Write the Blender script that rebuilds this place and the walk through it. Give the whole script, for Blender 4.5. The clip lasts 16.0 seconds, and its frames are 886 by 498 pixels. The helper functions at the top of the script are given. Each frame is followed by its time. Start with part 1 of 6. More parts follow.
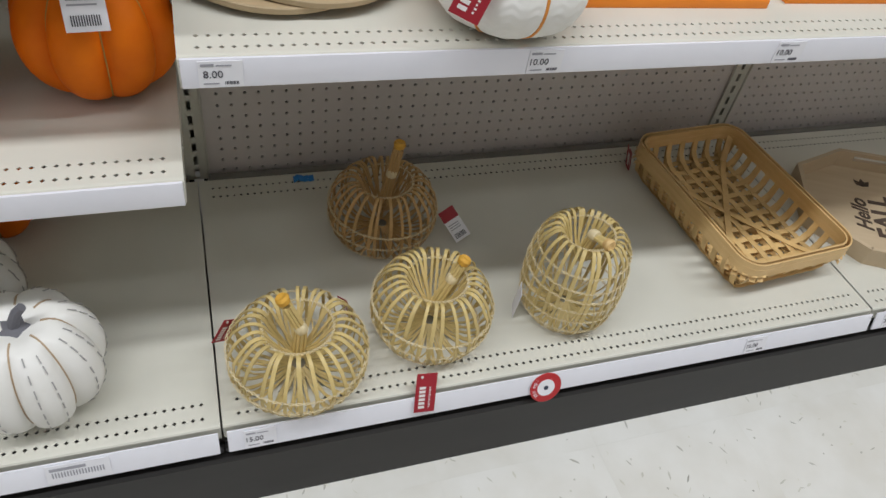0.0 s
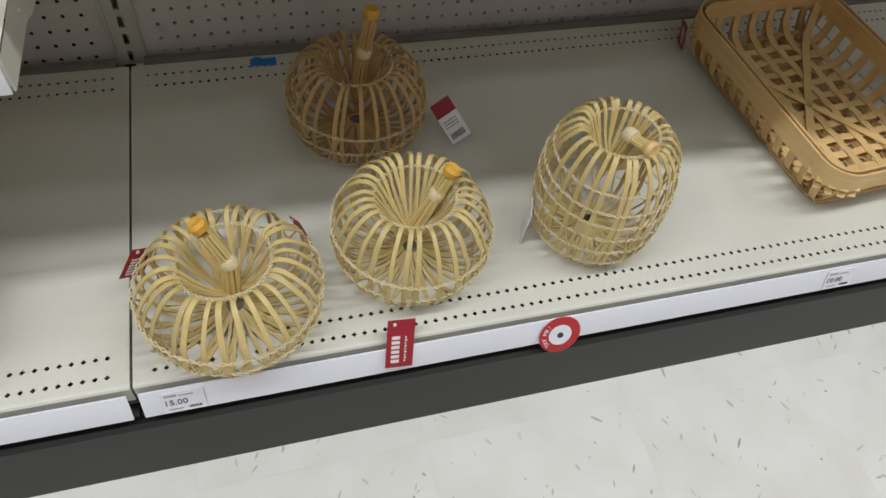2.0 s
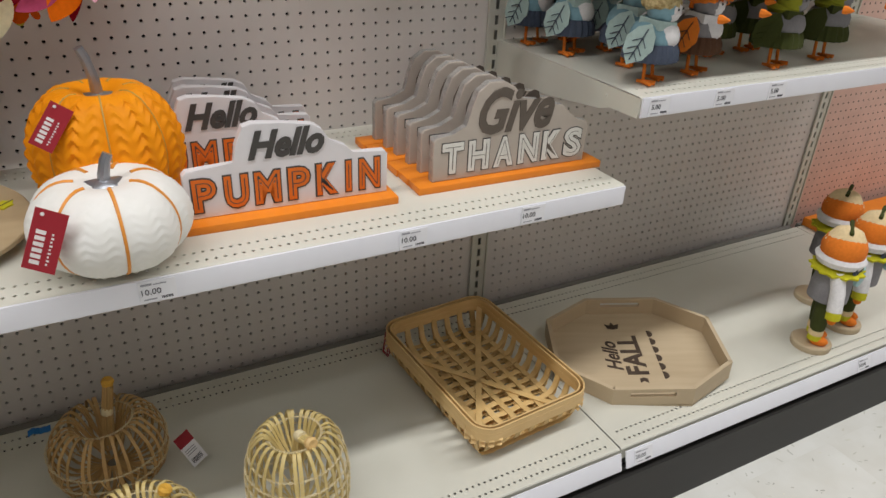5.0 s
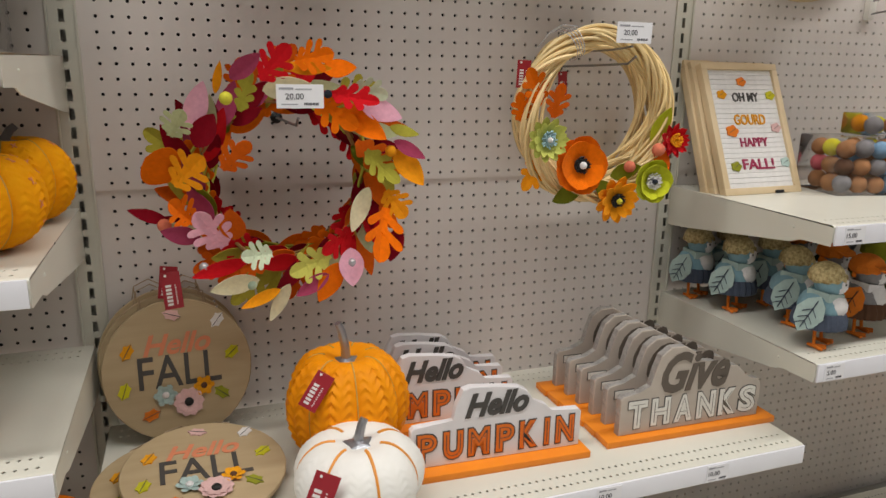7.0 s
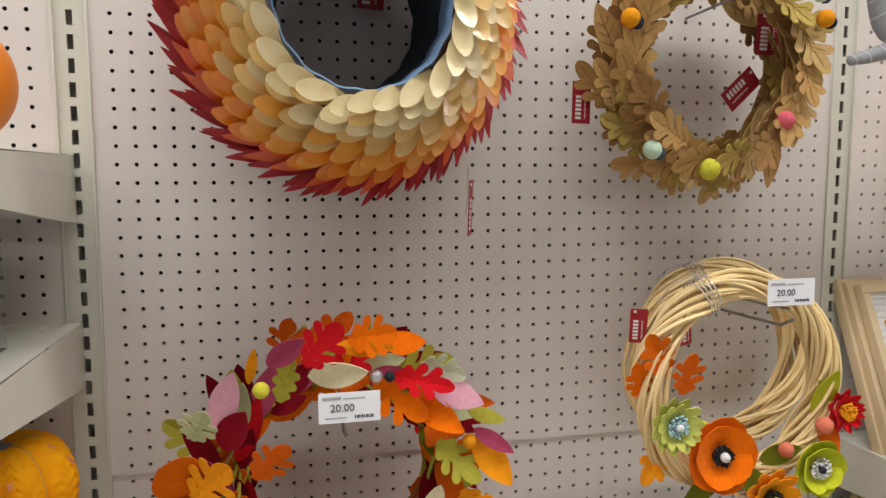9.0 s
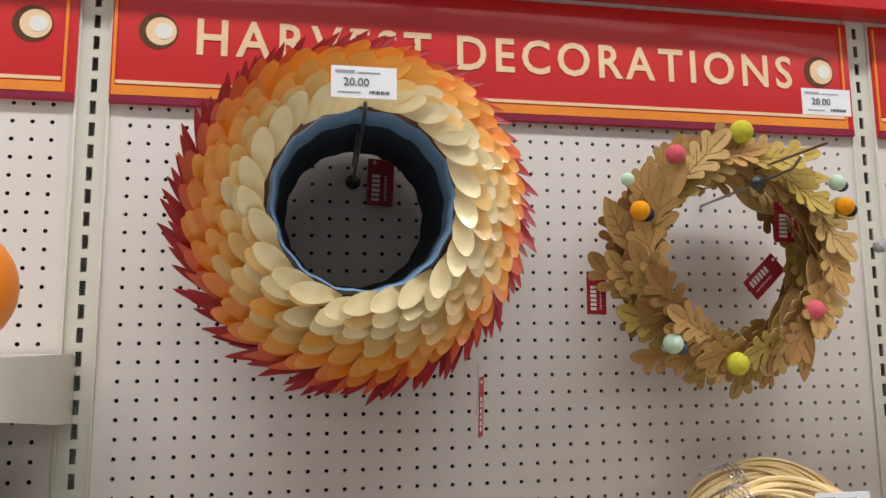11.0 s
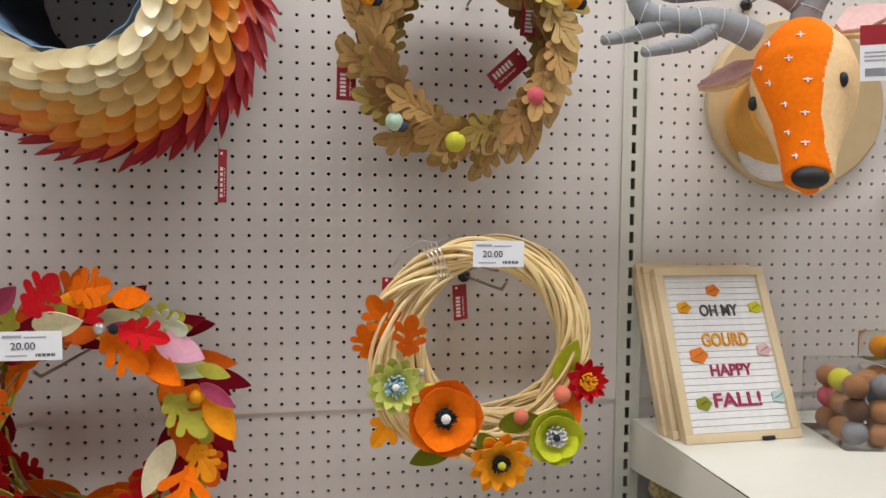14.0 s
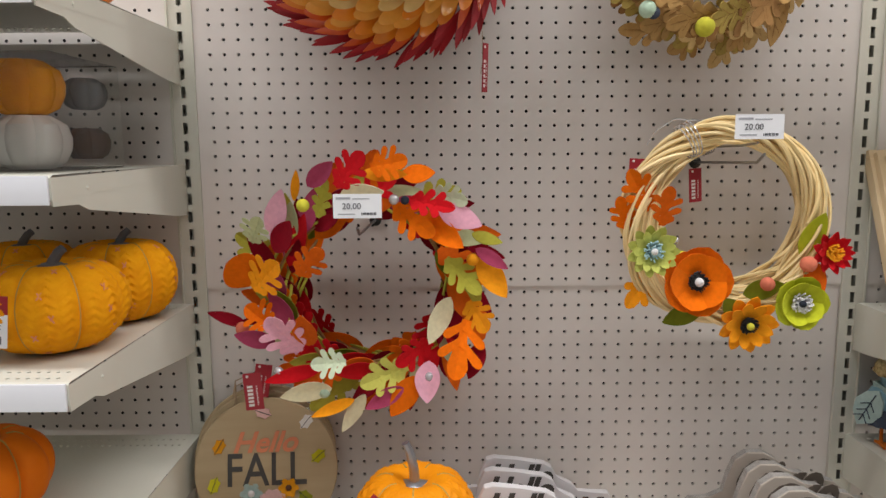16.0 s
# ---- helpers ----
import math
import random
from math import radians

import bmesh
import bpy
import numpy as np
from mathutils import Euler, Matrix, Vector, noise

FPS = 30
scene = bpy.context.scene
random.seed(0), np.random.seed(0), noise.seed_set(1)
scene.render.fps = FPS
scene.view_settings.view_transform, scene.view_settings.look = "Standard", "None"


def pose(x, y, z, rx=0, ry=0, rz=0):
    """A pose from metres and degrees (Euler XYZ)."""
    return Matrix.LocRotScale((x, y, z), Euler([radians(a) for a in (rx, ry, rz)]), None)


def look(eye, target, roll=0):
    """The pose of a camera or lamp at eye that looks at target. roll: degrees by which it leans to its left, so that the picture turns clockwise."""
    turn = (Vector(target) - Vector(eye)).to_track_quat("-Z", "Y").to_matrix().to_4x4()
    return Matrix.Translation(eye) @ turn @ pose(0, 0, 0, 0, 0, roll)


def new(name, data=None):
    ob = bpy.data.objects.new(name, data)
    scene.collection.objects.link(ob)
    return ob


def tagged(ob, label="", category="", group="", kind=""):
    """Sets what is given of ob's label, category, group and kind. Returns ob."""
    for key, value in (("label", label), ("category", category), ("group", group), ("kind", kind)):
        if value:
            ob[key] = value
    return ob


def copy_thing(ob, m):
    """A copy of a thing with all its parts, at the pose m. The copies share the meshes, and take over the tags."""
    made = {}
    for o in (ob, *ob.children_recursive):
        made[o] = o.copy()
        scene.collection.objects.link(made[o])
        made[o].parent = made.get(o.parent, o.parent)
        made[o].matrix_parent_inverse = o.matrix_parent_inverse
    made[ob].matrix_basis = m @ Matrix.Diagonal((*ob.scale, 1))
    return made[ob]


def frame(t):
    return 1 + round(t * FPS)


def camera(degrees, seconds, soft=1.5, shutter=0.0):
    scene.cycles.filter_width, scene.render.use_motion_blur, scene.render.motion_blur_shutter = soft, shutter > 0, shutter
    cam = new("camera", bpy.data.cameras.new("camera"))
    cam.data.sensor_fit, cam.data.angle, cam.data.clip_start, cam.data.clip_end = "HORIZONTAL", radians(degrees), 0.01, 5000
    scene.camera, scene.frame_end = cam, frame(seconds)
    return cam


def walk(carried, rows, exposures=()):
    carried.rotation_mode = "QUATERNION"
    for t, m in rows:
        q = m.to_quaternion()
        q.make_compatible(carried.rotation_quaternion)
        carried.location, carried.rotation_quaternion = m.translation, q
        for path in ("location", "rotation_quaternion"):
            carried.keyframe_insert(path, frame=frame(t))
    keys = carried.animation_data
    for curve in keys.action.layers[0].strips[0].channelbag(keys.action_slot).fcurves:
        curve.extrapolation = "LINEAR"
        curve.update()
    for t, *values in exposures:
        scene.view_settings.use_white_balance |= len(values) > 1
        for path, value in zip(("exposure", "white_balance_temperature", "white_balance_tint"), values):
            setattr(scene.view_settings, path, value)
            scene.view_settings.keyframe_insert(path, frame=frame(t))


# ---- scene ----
cam = camera(64.1, 16.0)
PATH = [
    (0, (0.031, -1.159, 1.179), (0.621, 0.142, -0.221), 10.8),
    (0.5, (0.079, -1.027, 1.082), (0.649, 0.175, -0.411), 11.5),
    (1, (0.118, -0.97, 1.042), (0.6, 0.112, -0.569), 13.4),
    (1.5, (0.156, -0.96, 1.027), (0.595, 0.061, -0.636), 12.9),
    (2, (0.185, -0.986, 0.999), (0.624, 0.125, -0.605), 8.9),
    (2.5, (0.218, -1.078, 1.029), (0.667, 0.185, -0.456), 4.9),
    (3, (0.285, -1.154, 1.09), (0.784, 0.185, -0.31), 3.6),
    (3.5, (0.349, -1.207, 1.142), (0.97, 0.217, -0.118), 3.1),
    (4, (0.381, -1.254, 1.175), (1.159, 0.148, -0.021), 4.5),
    (4.2, (0.393, -1.274, 1.191), (1.219, 0.117, 0.016), 4.6),
    (6.3, (0.255, -1.355, 1.364), (1.068, 0.384, 0.802), 1.9),
    (6.5, (0.226, -1.348, 1.381), (1.006, 0.406, 0.821), 1.8),
    (7, (0.183, -1.351, 1.433), (0.839, 0.472, 0.938), 1.0),
    (7.5, (0.187, -1.353, 1.476), (0.73, 0.532, 1.089), -0.1),
    (8, (0.214, -1.331, 1.513), (0.679, 0.588, 1.193), -0.4),
    (8.5, (0.254, -1.196, 1.569), (0.713, 0.728, 1.274), 0.0),
    (9, (0.272, -1.058, 1.645), (0.712, 0.882, 1.436), -0.1),
    (9.5, (0.295, -1.012, 1.686), (0.709, 0.944, 1.619), 0.0),
    (9.7, (0.3, -1.029, 1.69), (0.676, 0.936, 1.703), 0.3),
    (11.8, (0.375, -1.025, 1.682), (0.707, 0.928, 1.957), -0.5),
    (12, (0.435, -1.04, 1.682), (0.8, 0.913, 1.911), -1.0),
    (12.5, (0.561, -1.088, 1.676), (1.048, 0.847, 1.818), -1.3),
    (13, (0.643, -1.145, 1.658), (1.175, 0.781, 1.742), -0.8),
    (13.5, (0.671, -1.17, 1.593), (1.136, 0.775, 1.59), 0.4),
    (14, (0.665, -1.181, 1.555), (1.019, 0.784, 1.439), 0.6),
    (14.5, (0.645, -1.188, 1.528), (0.894, 0.787, 1.341), 0.4),
    (15, (0.606, -1.191, 1.494), (0.777, 0.784, 1.225), 0.2),
    (15.5, (0.522, -1.218, 1.491), (0.578, 0.76, 1.199), 0.1),
    (16, (0.456, -1.285, 1.474), (0.461, 0.693, 1.183), -0.4),
]
walk(cam, [(t, look(eye, target, roll)) for t, eye, target, roll in PATH], [(0, -0.18, 6300, 10), (4.2, -0.15, 6400, 10), (6.3, -0.18, 6900, 10), (8, -0.10, 6900, 10), (9.5, 0.06, 6750, 10), (12, 0.0, 6600, 10), (13.5, 0.04, 6520, 10), (16, 0.02, 6650, 10)])

# ---- light ----
world = bpy.data.worlds.new("store_air")
world.use_nodes = True
world.node_tree.nodes["Background"].inputs[0].default_value = (0.9, 0.95, 1.0, 1)
world.node_tree.nodes["Background"].inputs[1].default_value = 0.01
scene.world = world
CEIL = 4.6
LAMP_W = 66.0


def tube_lamp(x, y, share):
    data = bpy.data.lights.new("ceiling_tube", "AREA")
    data.shape, data.size, data.size_y, data.energy, data.color = "RECTANGLE", 2.3, 0.28, LAMP_W * share, (0.985, 0.99, 1.0)
    ob = new("ceiling_tube", data)
    ob.matrix_world = pose(x, y, CEIL - 0.12)
    return ob


LAMP_SPOTS = [(x, y) for y in (-1.28, -3.0) for x in (-3.2, -0.6, 2.0, 4.6)]
for lx, ly in LAMP_SPOTS:
    tube_lamp(lx, ly, 1.0 if ly > -2 else 0.14)

# ---- materials ----
I = 0.0254
W = 48 * I


def mat(name, col, rough=0.5, metal=0.0, col2=None, scale=40.0, bump=0.0, bscale=None, spot=0.35, rnd=0.0, stretch=None, sheen=0.0, coat=0.0, trans=0.0, ior=1.45, island=0.0, spec=0.5):
    """A surface: two colours mixed by noise at two scales, fine relief, a little change from piece to piece."""
    m = bpy.data.materials.new(name)
    m.use_nodes = True
    nt = m.node_tree
    b = nt.nodes["Principled BSDF"]
    b.inputs["Roughness"].default_value = rough
    b.inputs["Metallic"].default_value = metal
    b.inputs["IOR"].default_value = ior
    b.inputs["Specular IOR Level"].default_value = spec
    b.inputs["Coat Weight"].default_value = coat
    b.inputs["Sheen Weight"].default_value = sheen
    b.inputs["Transmission Weight"].default_value = trans
    col2 = col2 or tuple(c * 0.82 for c in col)
    tc = nt.nodes.new("ShaderNodeTexCoord")
    vec = tc.outputs["Object"]
    if stretch:
        mp = nt.nodes.new("ShaderNodeMapping")
        mp.inputs["Scale"].default_value = stretch
        nt.links.new(vec, mp.inputs[0])
        vec = mp.outputs[0]
    n1, n2 = nt.nodes.new("ShaderNodeTexNoise"), nt.nodes.new("ShaderNodeTexNoise")
    n1.inputs["Scale"].default_value, n1.inputs["Detail"].default_value = scale, 4
    n2.inputs["Scale"].default_value, n2.inputs["Detail"].default_value = scale * 0.13, 3
    nt.links.new(vec, n1.inputs["Vector"])
    nt.links.new(vec, n2.inputs["Vector"])
    add = nt.nodes.new("ShaderNodeMath")
    add.operation = "ADD"
    nt.links.new(n1.outputs["Fac"], add.inputs[0])
    nt.links.new(n2.outputs["Fac"], add.inputs[1])
    ramp = nt.nodes.new("ShaderNodeMapRange")
    ramp.inputs["From Min"].default_value, ramp.inputs["From Max"].default_value = 1 - spot, 1 + spot
    nt.links.new(add.outputs[0], ramp.inputs["Value"])
    mix = nt.nodes.new("ShaderNodeMix")
    mix.data_type = "RGBA"
    mix.inputs["A"].default_value, mix.inputs["B"].default_value = (*col, 1), (*col2, 1)
    nt.links.new(ramp.outputs[0], mix.inputs["Factor"])
    out = mix.outputs["Result"]
    for amount, node, socket in ((rnd, "ShaderNodeObjectInfo", "Random"), (island, "ShaderNodeNewGeometry", "Random Per Island")):
        if amount:
            oi = nt.nodes.new(node)
            mr = nt.nodes.new("ShaderNodeMapRange")
            mr.inputs["To Min"].default_value, mr.inputs["To Max"].default_value = 1 - amount, 1 + amount
            nt.links.new(oi.outputs[socket], mr.inputs["Value"])
            hs = nt.nodes.new("ShaderNodeHueSaturation")
            nt.links.new(mr.outputs[0], hs.inputs["Value"])
            nt.links.new(out, hs.inputs["Color"])
            out = hs.outputs[0]
    nt.links.new(out, b.inputs["Base Color"])
    if bump:
        n3 = nt.nodes.new("ShaderNodeTexNoise")
        n3.inputs["Scale"].default_value, n3.inputs["Detail"].default_value = bscale or scale * 3, 5
        nt.links.new(vec, n3.inputs["Vector"])
        bp = nt.nodes.new("ShaderNodeBump")
        bp.inputs["Strength"].default_value, bp.inputs["Distance"].default_value = bump, 0.002
        nt.links.new(n3.outputs["Fac"], bp.inputs["Height"])
        nt.links.new(bp.outputs[0], b.inputs["Normal"])
    return m


def felt(name, col):
    return mat(name, col, 0.95, col2=tuple(c * 0.8 for c in col), scale=160, bump=0.35, bscale=900, sheen=0.03, rnd=0.12, spec=0.12)


M = dict(
    peg=mat("pegboard_paint", (0.72, 0.675, 0.645), 0.42, col2=(0.655, 0.61, 0.58), scale=14, bump=0.05, bscale=300),
    peg_dark=mat("hollow_shade", (0.05, 0.05, 0.05), 0.9),
    cream=mat("cream_enamel", (0.69, 0.68, 0.60), 0.34, col2=(0.63, 0.62, 0.54), scale=9, bump=0.03, bscale=500),
    upright=mat("upright_enamel", (0.66, 0.65, 0.57), 0.38, col2=(0.58, 0.57, 0.50), scale=12, bump=0.03),
    kick=mat("kick_vinyl", (0.018, 0.017, 0.016), 0.48, col2=(0.028, 0.026, 0.024), spec=0.35, scale=18, bump=0.06, stretch=(0.3, 1, 1)),
    black=mat("black_plastic", (0.02, 0.02, 0.022), 0.35),
    rail=mat("label_rail_plastic", (0.86, 0.865, 0.92), 0.22, col2=(0.82, 0.825, 0.89), scale=20, coat=0.3),
    paper=mat("label_paper", (0.84, 0.84, 0.87), 0.45, col2=(0.8, 0.8, 0.84), scale=60),
    ink=mat("label_ink", (0.06, 0.06, 0.08), 0.6),
    ink_grey=mat("label_ink_pale", (0.38, 0.38, 0.42), 0.6),
    tile=mat("vinyl_tile", (0.80, 0.80, 0.765), 0.32, col2=(0.63, 0.61, 0.54), scale=11, bump=0.03, bscale=220, rnd=0.008, coat=0.15, spot=0.5),
    fleck=mat("tile_fleck", (0.44, 0.44, 0.39), 0.4, col2=(0.62, 0.605, 0.52), scale=30, spot=0.25, island=0.3),
    grout=mat("tile_bed", (0.71, 0.705, 0.66), 0.7),
    wall=mat("store_wall_paint", (0.40, 0.39, 0.375), 0.7, scale=4),
    ceil=mat("ceiling_board", (0.28, 0.28, 0.275), 0.9, scale=30, bump=0.2),
    steel=mat("zinc_wire", (0.32, 0.31, 0.31), 0.35, 0.9, scale=80),
    hookblack=mat("hook_cap", (0.02, 0.02, 0.02), 0.4),
    red=mat("tag_card", (0.36, 0.018, 0.03), 0.42, col2=(0.30, 0.014, 0.025), scale=30),
    tagwhite=mat("tag_print", (0.85, 0.82, 0.80), 0.5),
    sign=mat("sign_red", (0.60, 0.022, 0.025), 0.33, col2=(0.54, 0.018, 0.022), scale=4, coat=0.1),
    sign_or=mat("sign_orange", (0.86, 0.27, 0.035), 0.35),
    sign_pu=mat("sign_plum", (0.25, 0.012, 0.05), 0.35),
    sign_cr=mat("sign_cream", (0.82, 0.62, 0.42), 0.4, col2=(0.74, 0.5, 0.28), scale=60),
    bamboo=mat("split_bamboo", (0.68, 0.53, 0.235), 0.42, col2=(0.50, 0.38, 0.135), scale=60, bump=0.15, bscale=300, rnd=0.10, stretch=(1, 1, 0.25)),
    bamboo_d=mat("split_bamboo_brown", (0.56, 0.36, 0.15), 0.5, col2=(0.44, 0.27, 0.10), scale=60, bump=0.15, bscale=300, rnd=0.10, stretch=(1, 1, 0.25)),
    twine=mat("pale_twine", (0.80, 0.68, 0.42), 0.6, scale=200, bump=0.3),
    chip=mat("wood_chip_slat", (0.75, 0.53, 0.245), 0.5, col2=(0.62, 0.40, 0.15), scale=40, bump=0.2, bscale=260, rnd=0.12),
    rim=mat("basket_rim_wood", (0.76, 0.53, 0.25), 0.45, col2=(0.64, 0.41, 0.16), scale=50, bump=0.15, stretch=(0.3, 0.3, 2)),
    ply=mat("plywood_face", (0.57, 0.455, 0.305), 0.55, col2=(0.48, 0.37, 0.235), scale=22, bump=0.08, stretch=(0.25, 2.5, 1)),
    ply_edge=mat("plywood_edge", (0.45, 0.33, 0.21), 0.6, scale=60),
    plaque=mat("oak_veneer", (0.50, 0.385, 0.235), 0.5, col2=(0.42, 0.315, 0.18), scale=26, bump=0.06, stretch=(0.3, 1, 2.5)),
    burn=mat("burnt_lettering", (0.07, 0.045, 0.03), 0.6),
    char=mat("charcoal_print", (0.07, 0.065, 0.06), 0.6),
    salmon=mat("salmon_print", (0.78, 0.27, 0.14), 0.6),
    willow=mat("peeled_willow", (0.84, 0.66, 0.36), 0.42, col2=(0.72, 0.52, 0.23), scale=50, bump=0.12, island=0.14, rnd=0.05),
    wpump=mat("white_resin_pumpkin", (0.84, 0.83, 0.80), 0.5, col2=(0.78, 0.77, 0.72), scale=30, bump=0.15, bscale=120),
    dash=mat("grey_stitch", (0.42, 0.41, 0.40), 0.7),
    opump=mat("mustard_orange_pumpkin", (0.90, 0.32, 0.006), 0.55, col2=(0.80, 0.25, 0.004), scale=40, bump=0.2, bscale=200, spec=0.2),
    ypump=mat("knit_mustard", (0.88, 0.38, 0.008), 0.8, col2=(0.76, 0.27, 0.005), scale=60, bump=0.6, bscale=240, spec=0.12),
    opump_d=mat("deep_orange_pumpkin", (0.84, 0.20, 0.004), 0.6, col2=(0.70, 0.14, 0.003), scale=24, bump=0.25, bscale=160, spec=0.2),
    orangeline=mat("orange_seam_paint", (0.78, 0.30, 0.04), 0.5),
    ochreline=mat("ochre_seam", (0.52, 0.33, 0.07), 0.6),
    stem=mat("pewter_stem", (0.36, 0.37, 0.40), 0.34, 0.75, scale=60, bump=0.2),
    greystem=mat("grey_felt_stem", (0.16, 0.16, 0.18), 0.8, scale=60, bump=0.3),
    orange_b=mat("orange_block", (0.88, 0.27, 0.02), 0.45, col2=(0.82, 0.23, 0.015), scale=30, rnd=0.03),
    acryl=mat("white_acrylic", (0.80, 0.78, 0.80), 0.3, coat=0.3, scale=20),
    taupe=mat("taupe_board", (0.52, 0.46, 0.40), 0.5, col2=(0.46, 0.40, 0.345), scale=40, rnd=0.04),
    glit=mat("silver_glitter_edge", (0.55, 0.53, 0.51), 0.35, 0.3, col2=(0.25, 0.24, 0.23), scale=500, bump=0.6, bscale=900),
    taupe_ink=mat("taupe_ink", (0.13, 0.105, 0.085), 0.6),
    offw=mat("offwhite_ink", (0.80, 0.79, 0.74), 0.5),
    pine=mat("pale_pine_frame", (0.70, 0.56, 0.36), 0.5, col2=(0.62, 0.47, 0.28), scale=30, bump=0.08, stretch=(1, 1, 0.3)),
    board=mat("white_felt_board", (0.82, 0.81, 0.80), 0.8, scale=80, bump=0.1),
    blue=mat("blue_card", (0.16, 0.26, 0.40), 0.6, col2=(0.11, 0.19, 0.31), scale=30),
    wplaque=mat("deer_mount_wood", (0.58, 0.44, 0.26), 0.55, col2=(0.50, 0.37, 0.20), scale=24, bump=0.06),
    deer=felt("orange_plush", (0.88, 0.18, 0.004)),
    deer_c=felt("cream_plush", (0.82, 0.56, 0.30)),
    deer_g=felt("grey_plush", (0.34, 0.35, 0.37)),
    pinkf=felt("pale_pink_plush", (0.80, 0.52, 0.50)),
    whitef=felt("white_plush", (0.82, 0.80, 0.80)),
    blackf=mat("black_plush", (0.012, 0.011, 0.011), 0.6),
    bblue=felt("pale_blue_cloth", (0.24, 0.41, 0.48)),
    navy=felt("navy_cloth", (0.07, 0.085, 0.12)),
    leafc=felt("mint_leaf_cloth", (0.46, 0.60, 0.57)),
    straw=mat("crochet_straw", (0.72, 0.60, 0.32), 0.8, col2=(0.30, 0.21, 0.08), scale=190, bump=1.0, bscale=200, spot=0.22),
    orangef=felt("orange_cloth", (0.82, 0.22, 0.03)),
    greenf=felt("moss_green_cloth", (0.30, 0.31, 0.03)),
    darkg=felt("dark_green_cloth", (0.06, 0.07, 0.02)),
    greyf=felt("grey_cloth", (0.27, 0.26, 0.27)),
    brownf=felt("brown_cloth", (0.12, 0.06, 0.035)),
    limef=felt("lime_cloth", (0.62, 0.58, 0.03)),
    creamf=felt("cream_cloth", (0.80, 0.62, 0.36)),
    amber=felt("amber_cloth", (0.88, 0.38, 0.02)),
    teal=felt("aqua_cloth", (0.50, 0.72, 0.76)),
    bead=mat("pearl_bead", (0.62, 0.62, 0.65), 0.2, 0.5, scale=20),
    bluescrap=mat("blue_film", (0.03, 0.22, 0.62), 0.3),
    salmonboard=mat("salmon_board", (0.74, 0.50, 0.42), 0.5, scale=14),
)
glass = bpy.data.materials.new("clear_plastic")
glass.use_nodes = True
_nt = glass.node_tree
_tr, _gl, _mx = _nt.nodes.new("ShaderNodeBsdfTransparent"), _nt.nodes.new("ShaderNodeBsdfGlossy"), _nt.nodes.new("ShaderNodeMixShader")
_fr = _nt.nodes.new("ShaderNodeFresnel")
_tr.inputs[0].default_value = (0.98, 0.98, 0.985, 1)
_gl.inputs["Roughness"].default_value = 0.12
_nt.links.new(_fr.outputs[0], _mx.inputs[0])
_nt.links.new(_tr.outputs[0], _mx.inputs[1])
_nt.links.new(_gl.outputs[0], _mx.inputs[2])
_nt.links.new(_mx.outputs[0], _nt.nodes["Material Output"].inputs[0])
M["clear"] = glass

# ---- building helpers ----


def link_mesh(name, me, parent=None, label="", m=None, mats=()):
    ob = new(name, me)
    for k in mats:
        me.materials.append(M[k])
    if parent:
        ob.parent = parent
    if m is not None:
        ob.matrix_basis = m
    if label:
        tagged(ob, label)
    return ob


def part(name, bm, material, parent, label="", m=None, smooth=True):
    """One bmesh as one mesh object under a thing or a part."""
    me = bpy.data.meshes.new(name)
    bmesh.ops.recalc_face_normals(bm, faces=bm.faces)
    bm.to_mesh(me)
    bm.free()
    if smooth:
        for p in me.polygons:
            p.use_smooth = True
        me.set_sharp_from_angle(angle=radians(38))
    return link_mesh(name, me, parent, label, m, [material] if isinstance(material, str) else material)


def thing(name, label, category, m=None, group="", kind=""):
    ob = new(name)
    ob.empty_display_size = 0.05
    if m is not None:
        ob.matrix_basis = m
    return tagged(ob, label, category, group, kind)


def again(name, ob, parent, m):
    """Another piece on the same mesh."""
    o = new(name, ob.data)
    o.parent, o.matrix_basis = parent, m
    return o


def box(bm, x0, x1, y0, y1, z0, z1, bevel=0.0, mi=0, m=None):
    vs = [bm.verts.new((x, y, z)) for x in (x0, x1) for y in (y0, y1) for z in (z0, z1)]
    if m is not None:
        for v in vs:
            v.co = m @ v.co
    fs = [bm.faces.new([vs[i] for i in q]) for q in ((0, 1, 3, 2), (4, 6, 7, 5), (0, 4, 5, 1), (2, 3, 7, 6), (0, 2, 6, 4), (1, 5, 7, 3))]
    for f in fs:
        f.material_index = mi
    if bevel:
        es = {e for f in fs for e in f.edges}
        bmesh.ops.bevel(bm, geom=list(es), offset=bevel, segments=2, profile=0.6, affect="EDGES")
    return bm


def boxes(*specs, bevel=0.0):
    bm = bmesh.new()
    for s in specs:
        box(bm, *s, bevel=bevel)
    return bm


def grid_faces(bm, rows, closed_u=False, closed_v=False, mi=0):
    n, k = len(rows), len(rows[0])
    for i in range(n if closed_u else n - 1):
        for j in range(k if closed_v else k - 1):
            a, b, c, d = rows[i][j], rows[(i + 1) % n][j], rows[(i + 1) % n][(j + 1) % k], rows[i][(j + 1) % k]
            f = bm.faces.new((a, b, c, d))
            f.material_index = mi


